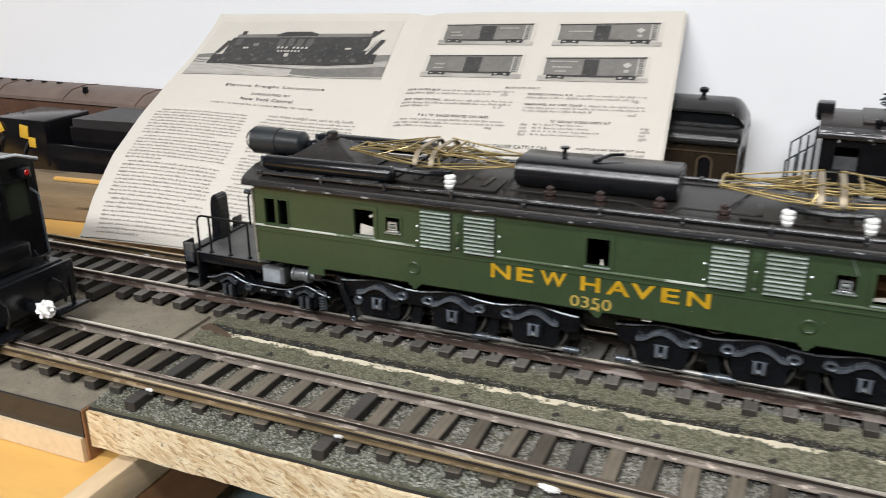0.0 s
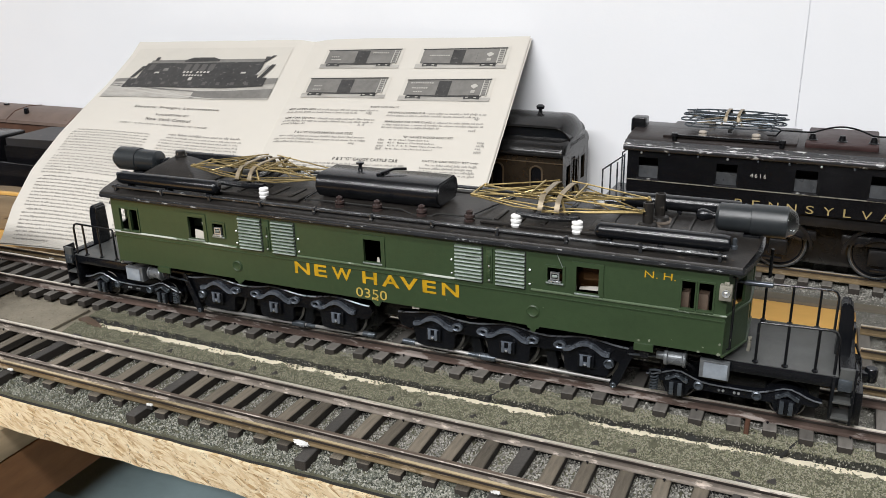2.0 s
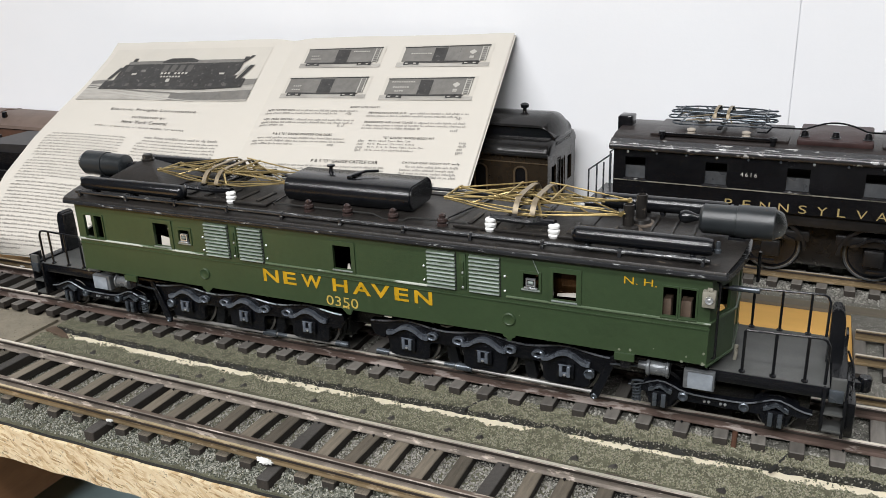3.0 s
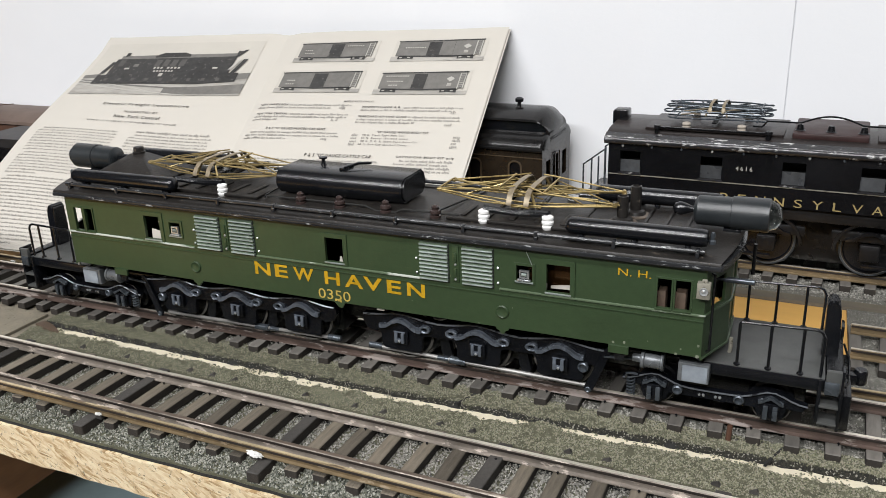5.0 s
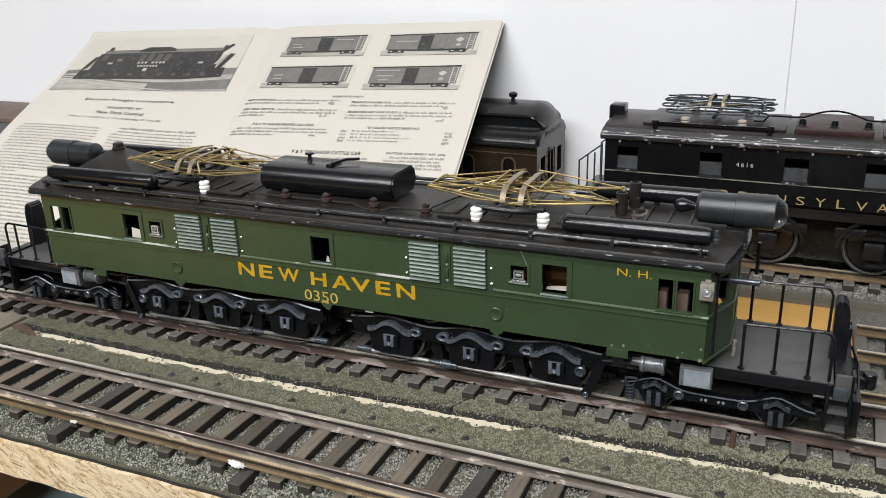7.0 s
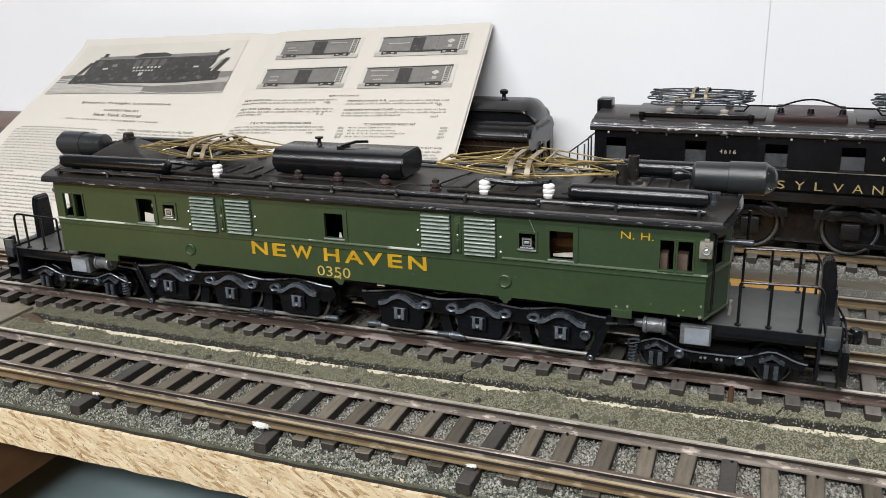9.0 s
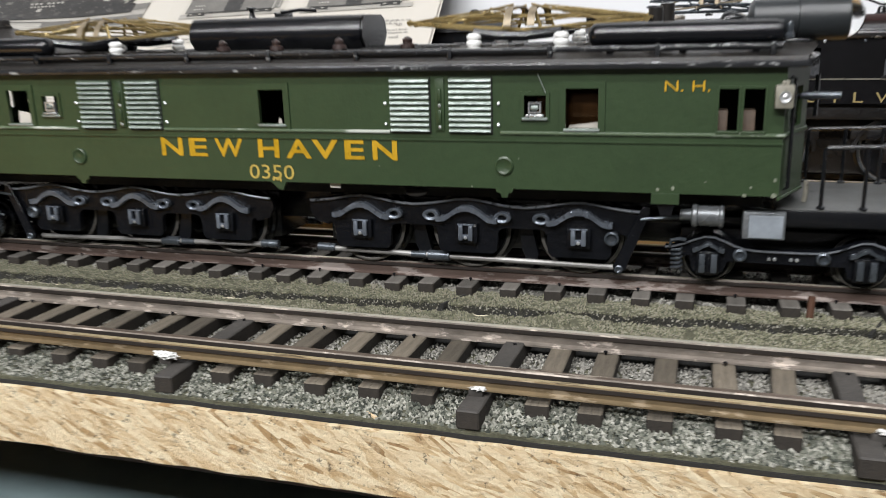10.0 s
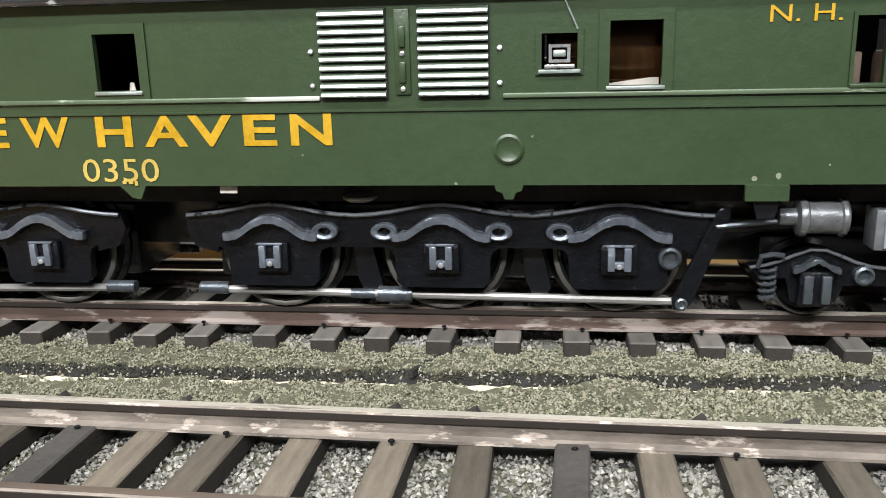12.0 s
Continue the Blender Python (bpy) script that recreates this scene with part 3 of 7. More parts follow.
def track(x0, x1, y, z, rz, pitch, shift, tie_len, label, tie_mat=TIE, rail_mat=RAIL, third=0.0, spikes=True, chairs=(), seed=1, known=(), turf_notches=0.0):
    """A straight track laid about the point (0, y, z): ties, two rails, spikes and an outside third rail on chairs."""
    rnd = random.Random(seed)
    t = thing("track", (0, y, z), rz, label, "track", "tracks of the layout")
    for s in (-1, 1):
        part("rail", prism(bmesh.new(), [(p + s * 0.0170, q + 0.0047) for p, q in RAIL_SHAPE], "x", x0, x1), rail_mat, t)
        part("worn_top", boxes((x0, x1, s * 0.0170 - 0.0009, s * 0.0170 + 0.0009, 0.01025, 0.01036)), DULLTOP if third < 0 and s < 0 else RAILTOP, t, "worn rail top")
        # Thin strips that paint the dark line of shade and rust.
        for q in (-1, 1):
            part("head_side", boxes((x0, x1, s * 0.0170 + q * 0.0014 - 0.00012, s * 0.0170 + q * 0.0014 + 0.00012, 0.00870, 0.00990)), HEADSIDE, t, "side of the rail head, shade and rust in its colour")
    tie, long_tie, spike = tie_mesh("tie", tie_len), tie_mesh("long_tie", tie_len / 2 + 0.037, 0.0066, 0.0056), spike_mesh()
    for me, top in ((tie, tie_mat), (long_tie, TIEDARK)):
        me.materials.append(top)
        me.materials.append(TIESHADE)
    places = list(known)
    x = known[0] - pitch if known else x0 + shift
    while known and x > x0:
        places.insert(0, x)
        x -= pitch
    x = known[-1] + pitch if known else x0 + shift
    while x < x1:
        places.append(x)
        x += pitch
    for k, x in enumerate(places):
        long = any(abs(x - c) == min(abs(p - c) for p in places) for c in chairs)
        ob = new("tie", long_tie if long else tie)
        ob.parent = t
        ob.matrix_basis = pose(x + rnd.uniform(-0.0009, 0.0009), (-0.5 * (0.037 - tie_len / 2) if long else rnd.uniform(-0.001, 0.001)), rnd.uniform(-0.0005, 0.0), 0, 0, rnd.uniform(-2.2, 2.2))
        if spikes and k % 2 == 0:
            for sy in (-0.0202, -0.0138, 0.0138, 0.0202):
                sp = new("spike", spike)
                sp.parent = t
                sp.matrix_basis = pose(x + rnd.uniform(-0.0015, 0.0015), sy + rnd.uniform(-0.0003, 0.0003), 0.0046)
    # Dark wedges stand in for the notches along the turf edge.
    if turf_notches:
        end = turf_notch_mesh()
        for x in known:
            if rnd.random() < 0.4:
                continue
            ob = new("tie_end", end)
            ob.parent = t
            ob.matrix_basis = pose(x - 0.004 + rnd.uniform(-0.001, 0.001), turf_notches, 0.0, 0, 0, rnd.uniform(-12, 12))
    if third:
        part("third_rail", prism(bmesh.new(), [(p * 0.8 + third, q * 0.75 + 0.0072) for p, q in RAIL_SHAPE], "x", x0, x1), RAILBRASS, t, "brass outside third rail")
        part("third_rail_top", boxes((x0, x1, third - 0.0007, third + 0.0007, 0.01135, 0.01150)), BRASSTOP, t, "polished top of the third rail")
        # Same painted shade and rust on the third rail.
        part("third_rail_side", boxes((x0, x1, third - 0.00135, third - 0.00095, 0.0100, 0.0111)), HEADSIDE, t, "side of the third rail, shade and rust in its colour")
        for c in chairs:
            big = 0.78 if abs(c - 0.0045) < 0.01 else 0.42
            part("rail_chair", boxes((c - 0.0022, c + 0.0022, third - 0.0020, third + 0.0020, 0.0046, 0.0076), bevel=0.0006), TIEDARK, t)
            bm = bmesh.new()
            bmesh.ops.create_icosphere(bm, subdivisions=3, radius=1.0)
            for v in bm.verts:
                v.co = Vector((v.co.x * 0.0052, v.co.y * 0.0024, v.co.z * 0.0013)) * big * (0.9 + 0.95 * noise.noise(v.co * 2.9 + Vector((c * 90, 0, 0))))
                v.co += Vector((c + 0.001, third - 0.0022, 0.0082))
            part("glue_blob", bm, GLUE, t, "white glue blob on the rail chair")
    return t


FRONT_TIES = [-0.1699, -0.1545, -0.1345, -0.1173, -0.098, -0.0856, -0.0703, -0.0553, -0.0379, -0.0207, -0.0074, 0.0087, 0.0242, 0.0402, 0.0567, 0.074, 0.0907, 0.1083, 0.1236, 0.1396, 0.1573, 0.1733, 0.1901, 0.2071, 0.2237, 0.24, 0.2601]
REAR_TIES = [-0.1669, -0.1485, -0.1331, -0.1165, -0.1, -0.0835, -0.0692, -0.054, -0.0389, -0.0203, -0.0053, 0.0086, 0.0274, 0.043, 0.059, 0.0768, 0.0938, 0.1117, 0.1276, 0.1446, 0.162, 0.1795, 0.1971, 0.2147, 0.2328, 0.2511, 0.2675]
track(-0.95, 0.75, -0.0997, 0.0016, -0.75, 0.01715, 0.006, 0.055, "weathered track with brown wooden ties and a brass outside third rail",
      third=-0.0256, chairs=(-0.305, -0.1995, -0.0925, 0.0045, 0.107, 0.21, 0.30), seed=3, known=FRONT_TIES, turf_notches=0.0385)
track(-0.95, 0.75, 0.0, 0.0016, 0.0, 0.01575, 0.004, 0.0550, "weathered track with grey-brown ties under the green locomotive", tie_mat=TIEGREY, rail_mat=RAILRUST, third=0.0262,
      chairs=(-0.42, -0.33), seed=5, known=REAR_TIES)
track(-0.95, 0.75, 0.2185, 0.0028, -2.2, 0.0163, 0.002, 0.056, "dusty track with grey ties beside the white wall", tie_mat=TIEGREY, rail_mat=RAILBRASS, spikes=False, seed=7)
track(0.259, 0.75, 0.1030, 0.0, -1.5, 0.0165, 0.003, 0.056, "short brass track beginning beside the bare plywood", tie_mat=TIEGREY, rail_mat=RAILBRASS, spikes=False, seed=9)


# ---- the green locomotive ----
loco = thing("electric_locomotive", label="green electric model locomotive with brass pantographs on the track", category="locomotive")
FACE = 0.0372
WINDOWS = [(0.1171, 0.1286, 0.0713, 0.0854), (0.1020, 0.1100, 0.0752, 0.0830), (0.1690, 0.1752, 0.0709, 0.0851), (0.1770, 0.1836, 0.0709, 0.0851)]
HOLES = [(-0.0051, 0.0058, 0.0720, 0.0854)] + WINDOWS + [(-b, -a, c, d) for a, b, c, d in WINDOWS]
for s in (-1, 1):
    part("body_side", panel(bmesh.new(), -0.1900, 0.1900, 0.0486, 0.0930, s * FACE, s * (FACE - 0.0013), HOLES), GREEN, loco, "chipped green painted metal body side", smooth=False)
    part("body_end", panel(bmesh.new(), -0.0150, 0.0150, 0.0486, 0.0930, s * 0.1990, s * 0.1977, [(-0.006, 0.006, 0.052, 0.085)], axis="x"), GREEN, loco, smooth=False)
    for q in (-1, 1):
        # the slanting cheeks of the wedge-shaped end, each with a window
        bm = panel(bmesh.new(), 0.0, 0.02395, 0.0486, 0.0930, 0.0, 0.0013, [(0.0060, 0.0180, 0.0715, 0.0850)])
        bmesh.ops.transform(bm, matrix=Matrix.Translation((s * 0.1900, q * FACE, 0)) @ Matrix(((s * 0.3757, -s * 0.9267, 0, 0), (-q * 0.9267, -q * 0.3757, 0, 0), (0, 0, 1, 0), (0, 0, 0, 1))), verts=bm.verts)
        part("end_cheek", bm, GREEN, loco, smooth=False)
part("paper_tag", boxes((0.0226, 0.0270, -0.0352, -0.0346, 0.0464, 0.0488)), PAPER, loco, "small white paper tag under the body edge")
part("spring_pad", lathe(bmesh.new(), (0.0560, -0.0262, 0.0428), (0, 0, 1), [(0, 0.0030), (0.0008, 0.0044), (0.0014, 0.0044), (0.0020, 0.0030), (0.0022, 0)], 18), ROD, loco, "dull metal pad on the truck frame")
part("main_frame", boxes((-0.186, 0.186, -0.026, 0.026, 0.0425, 0.0481), bevel=0.0006), FELT, loco)
part("inner_floor", boxes((-0.187, 0.187, -0.0355, 0.0355, 0.0482, 0.0500)), BLACK, loco)
part("drive_motor", lathe(bmesh.new(), (0.103, -0.0125, 0.0785), (1, 0, 0), [(0, 0.004), (0.002, 0.0170), (0.018, 0.0180), (0.036, 0.0170), (0.040, 0.004)], 28), COPPER, loco, "brown wound drive motor behind the window")
for a, b in ((0.1685, 0.1722), (0.1765, 0.1812)):
    part("weight_block", boxes((a, b, -0.033, -0.026, 0.0502, 0.0775), bevel=0.0005), DARKBROWN, loco, "brown block behind the cab window")
# Black sheet added to keep the cab windows dark and not see-through.
part("cab_partition", boxes((0.150, 0.188, 0.004, 0.006, 0.0502, 0.0918)), FELT, loco)
part("gear_block", boxes((-0.02, 0.012, -0.008, 0.012, 0.0502, 0.080), bevel=0.002), BLACK, loco)
for s in (-1, 1):
    # mouldings run round the whole body
    for a, b in ((-0.1908, -0.0932), (-0.0502, 0.0502), (0.0932, 0.1908)):
        part("belt_moulding", boxes((a, b, s * FACE - 0.0008, s * FACE + 0.0008, 0.0689, 0.0700), bevel=0.0003), BELT, loco, "worn silvery belt line")
    part("lower_seam", boxes((-0.1904, 0.1904, s * FACE - 0.0005, s * FACE + 0.0005, 0.0662, 0.0667)), GREEN, loco)
    part("end_moulding", tube(bmesh.new(), [(s * 0.1900, -FACE, 0.0694), (s * 0.1990, -0.0150, 0.0694), (s * 0.1990, 0.0150, 0.0694), (s * 0.1900, FACE, 0.0694)], 0.0009, 6), GREEN, loco)
    part("end_moulding", tube(bmesh.new(), [(s * 0.1900, -FACE, 0.0480), (s * 0.1990, -0.0150, 0.0480), (s * 0.1990, 0.0150, 0.0480), (s * 0.1900, FACE, 0.0480)], 0.0007, 6), GREEN, loco)
    for x in (-0.0945, 0.0945):
        bm = bmesh.new()
        prism(bm, [(x - 0.0034, 0.0486), (x - 0.0030, 0.0472), (x - 0.0016, 0.0468), (x - 0.0010, 0.0452), (x + 0.0010, 0.0452), (x + 0.0016, 0.0468), (x + 0.0030, 0.0472), (x + 0.0034, 0.0486)], "y", s * (FACE - 0.0013), s * FACE)
        part("frame_lug", bm, GREEN, loco)
        part("side_badge", lathe(bmesh.new(), (x, s * FACE, 0.0572), (0, s, 0), [(0, 0.0034), (0.0006, 0.0035), (0.0009, 0.0029), (0.0006, 0.0025)], 20), GREEN, loco, "round green cover disc")
    part("centre_lug", prism(bmesh.new(), [(-0.0025, 0.0486), (0.0005, 0.0456), (0.0026, 0.0453), (0.0042, 0.0486)], "y", s * (FACE - 0.0013), s * FACE), GREEN, loco)
    for e in (-1, 1):
        bm = boxes((min(e * 0.1479, e * 0.1575), max(e * 0.1479, e * 0.1575), s * FACE - 0.0013, s * FACE, 0.0450, 0.0486))
        bk = part("body_bracket", bm, GREEN, loco)
        part("bracket_foot", prism(bmesh.new(), [(e * 0.1500, 0.0450), (e * 0.1512, 0.0405), (e * 0.1550, 0.0405), (e * 0.1560, 0.0450)], "y", s * FACE - 0.0016 if s > 0 else s * FACE + 0.0003, s * FACE - 0.0003 if s > 0 else s * FACE + 0.0016), BLACK, bk)
part("centre_sill", boxes((-0.016, 0.016, -0.010, 0.010, 0.0275, 0.0482), bevel=0.0008), BLACK, loco)
# windows
for i, (a, b, c, d) in enumerate(HOLES):
    w = part("window_frame", rim(bmesh.new(), a, b, c, d, -FACE - 0.0006, -FACE, 0.0024 if d - c > 0.01 and b - a > 0.008 else 0.0008 if abs(a) > 0.15 else 0.0013), GREEN, loco)
    part("sill", boxes((a - 0.0007, b + 0.0007, -FACE - 0.0011, -FACE - 0.0001, c - 0.0010, c - 0.0001), bevel=0.0002), SLAT if abs(a) < 0.15 else GREEN, w, "worn sill")
    if b - a < 0.0085 and abs(a) < 0.15:
        m, zc = (a + b) / 2, (c + d) / 2
        vl = part("vent_latch", rim(bmesh.new(), m - 0.0017, m + 0.0017, zc - 0.0018, zc + 0.0008, -FACE - 0.0010, -FACE + 0.0004, 0.0007), SILVER, w, "silvery vent latch")
        part("latch_handle", boxes((m - 0.0015, m + 0.0015, -FACE - 0.0014, -FACE - 0.0002, zc - 0.0013, zc + 0.0003), bevel=0.0005), SLAT, vl)
        part("latch_tray", boxes((m - 0.0034, m + 0.0034, -FACE - 0.0016, -FACE + 0.0002, c + 0.0001, c + 0.0010), bevel=0.0003), SILVER, vl)
part("loose_wire", tube(bmesh.new(), [(0.1070, -FACE - 0.0005, 0.0905), (0.1100, -FACE - 0.0006, 0.0838)], 0.0002, 5), SLAT, loco)
# louvres: rows of separate slats with a latch strip between two panels
for s in (-1, 1):
    for a, b in ((0.0508, 0.0663), (0.0740, 0.0900)):
        x0, x1 = min(s * a, s * b), max(s * a, s * b)
        lv = part("louvre", boxes((x0 - 0.0003, x1 + 0.0003, -FACE - 0.0003, -FACE, 0.0690, 0.0897)), FELT, loco, "louvre panel with worn silver slats")
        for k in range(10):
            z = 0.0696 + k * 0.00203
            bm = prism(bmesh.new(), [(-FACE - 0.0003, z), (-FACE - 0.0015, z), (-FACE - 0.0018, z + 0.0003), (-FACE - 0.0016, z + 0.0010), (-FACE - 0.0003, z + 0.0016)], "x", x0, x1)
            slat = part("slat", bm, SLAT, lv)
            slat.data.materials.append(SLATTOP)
            # Upward faces take the darker colour in place of a changing sheen.
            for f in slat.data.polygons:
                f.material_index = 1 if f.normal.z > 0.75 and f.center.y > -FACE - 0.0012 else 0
    m = s * 0.0702
    st = part("latch_strip", boxes((m - 0.0018, m + 0.0018, -FACE - 0.0006, -FACE, 0.0700, 0.0892), bevel=0.0002), GREEN, loco)
    for z in (0.0735, 0.0815):
        part("latch", boxes((m - 0.0008, m + 0.0008, -FACE - 0.0013, -FACE - 0.0005, z - 0.0008, z + 0.0040), bevel=0.0004), GREEN, st)
        part("rivet", lathe(bmesh.new(), (m, -FACE - 0.0005, z - 0.0022), (0, -1, 0), [(0, 0.0007), (0.0005, 0.0006), (0.0008, 0)], 8), SILVER, st)
    for x in (s * 0.0485, s * 0.0925):
        for z in (0.0722, 0.0800):
            part("rivet", lathe(bmesh.new(), (x, -FACE, z), (0.2, -1, 0.4), [(0, 0.0007), (0.0006, 0.0006), (0.0009, 0)], 8), SILVER, loco)
# lettering
for ch, x0, x1 in (("N", -0.0525, -0.0422), ("E", -0.0391, -0.0306), ("W", -0.0270, -0.0140), ("H", -0.0071, 0.0023), ("A", 0.0053, 0.0165), ("V", 0.0168, 0.0280), ("E", 0.0307, 0.0390), ("N", 0.0424, 0.0526)):
    part_mesh("letter", on_side(fit_letters(ch, x1 - x0, 0.0075, bold=0.022), (x0 + x1) / 2, -FACE - 0.00025, 0.0584), GOLD, loco, "golden yellow painted letter", smooth=False)
for t, x, wdt, hgt, z, mat in (("0350", -0.0018, 0.0200, 0.0058, 0.0497, CREAMTX), ("N. H.", 0.1585, 0.0150, 0.0036, 0.0842, GOLD)):
    part_mesh("lettering", on_side(fit_letters(t, wdt, hgt, bold=0.0), x, -FACE - 0.00025, z), mat, loco, "golden yellow painted lettering", smooth=False)
part("monogram", boxes((0.0000, 0.0012, -FACE - 0.0004, -FACE - 0.0002, 0.0492, 0.0502), (0.0016, 0.0024, -FACE - 0.0004, -FACE - 0.0002, 0.0488, 0.0500), (-0.0016, -0.0006, -FACE - 0.0004, -FACE - 0.0002, 0.0492, 0.0500)), CREAMTX, loco)

# roof: a cambered lid with a turned-down rim
ROOFLINE = [(-0.0396, 0.0925), (-0.0398, 0.0942), (-0.0390, 0.0956), (-0.0340, 0.0966), (-0.0200, 0.0982), (0.0, 0.0990), (0.0200, 0.0982), (0.0340, 0.0966), (0.0390, 0.0956), (0.0398, 0.0942), (0.0396, 0.0925)]

bm = prism(bmesh.new(), ROOFLINE, "x", -0.1955, 0.1955)
for v in bm.verts:
    v.co.x += math.copysign(0.0065 * (1 - (v.co.y / 0.0398) ** 2), v.co.x)
part("roof", bm, ROOF, loco, "dusty black cambered roof")
for s in (-1, 1):
    part("eave", boxes((-0.1960, 0.1960, s * 0.0392 - 0.0012, s * 0.0392 + 0.0012, 0.0920, 0.0944), bevel=0.0007), EDGE, loco, "scuffed black eave")
    bow = [(s * (0.1950 + 0.0065 * (1 - (y / 0.0398) ** 2)), y) for y in [-0.0390 + 0.0078 * k for k in range(11)]]
    part("eave_end", prism(bmesh.new(), [(x + s * 0.0013, y) for x, y in bow] + [(x - s * 0.0013, y) for x, y in reversed(bow)], "z", 0.0921, 0.0948), EDGE, loco)
    pipe = part("roof_pipe", tube(bmesh.new(), [(-0.188, s * 0.0352, 0.0988), (0.188, s * 0.0352, 0.0988)], 0.0011, 9), EDGE, loco, "long black pipe along the roof edge")
    for k in range(11):
        x = -0.185 + k * 0.037
        part("pipe_clip", boxes((x - 0.0009, x + 0.0009, s * 0.0352 - 0.0016, s * 0.0352 + 0.0016, 0.0960, 0.1002), bevel=0.0004), EDGE, pipe)
    part("running_board", boxes((-0.110, 0.110, s * 0.0300 - 0.0025, s * 0.0300 + 0.0025, 0.0968, 0.0982), bevel=0.0002), ROOF, loco)
# raised roof panels and their wire edges
for a, b in ((-0.120, -0.055), (0.060, 0.128)):
    part("roof_hatch", boxes((a, b, -0.0250, 0.0250, 0.0980, 0.0996), bevel=0.0005), ROOF, loco)
    for k in range(5):
        x = a + 0.008 + k * (b - a - 0.016) / 4
        part("roof_rib", boxes((x - 0.0014, x + 0.0014, -0.0215, -0.0040, 0.0996, 0.1004), bevel=0.0003), ROOF, loco)
for x in (0.1560, 0.1660, 0.1760):
    part("roof_rib", boxes((x - 0.0008, x + 0.0008, -0.020, 0.022, 0.0980, 0.0999), bevel=0.0003), ROOF, loco)
part("roof_wire", tube(bmesh.new(), [(-0.052, -0.0215, 0.0985), (-0.052, -0.0215, 0.0998), (0.012, -0.0218, 0.0998), (0.018, -0.0222, 0.0978), (0.030, -0.0222, 0.0978), (0.034, -0.0218, 0.0998), (0.066, -0.0218, 0.0998), (0.066, -0.0218, 0.0985)], 0.0005, 6), FELT, loco)
for s in (-1, 1):
    part("roof_wire", tube(bmesh.new(), [(s * 0.052, -0.022, 0.0998), (s * 0.060 + 0.004, 0.022, 0.1000)], 0.0005, 6), BLACK, loco)
for x in (-0.0278, -0.0032, 0.0246, 0.0532):
    part("brown_insulator", lathe(bmesh.new(), (x, -0.0225, 0.0975), (0, 0, 1), [(0, 0.0030), (0.0012, 0.0030), (0.0015, 0.0020), (0.0026, 0.0030), (0.0040, 0.0028), (0.0044, 0.0018), (0.0058, 0.0020), (0.0066, 0.0010), (0.0070, 0)], 14), BROWNINS, loco, "brown porcelain insulator")
# domed equipment box at mid roof
bm = prism(bmesh.new(), [(-0.0145, 0.1035), (-0.0150, 0.1060), (-0.0135, 0.1110), (-0.0105, 0.1132), (0.0105, 0.1132), (0.0135, 0.1110), (0.0150, 0.1060), (0.0145, 0.1035), (0.0110, 0.0995), (-0.0110, 0.0995)], "x", -0.0490, 0.0310)
bmesh.ops.bevel(bm, geom=[e for e in bm.edges if abs(e.verts[0].co.x - e.verts[1].co.x) < 1e-6], offset=0.0008, segments=2, affect="EDGES")
eq = part("equipment_box", bm, BLACK, loco, "satin black bevelled equipment box")
part("valve", lathe(bmesh.new(), (-0.028, 0.004, 0.1130), (0, 0, 1), [(0, 0.0018), (0.0015, 0.0012), (0.0034, 0.0010), (0.0036, 0.0024), (0.0046, 0.0024), (0.0050, 0)], 12), BLACK, eq)
bm = boxes((-0.0115, -0.0085, -0.007, 0.005, 0.1130, 0.1150), bevel=0.0005)
tube(bm, [(-0.0085, -0.006, 0.1150), (-0.004, 0.002, 0.1160), (0.002, 0.006, 0.1156)], 0.0008, 6)
part("lever", bm, BLACK, eq)
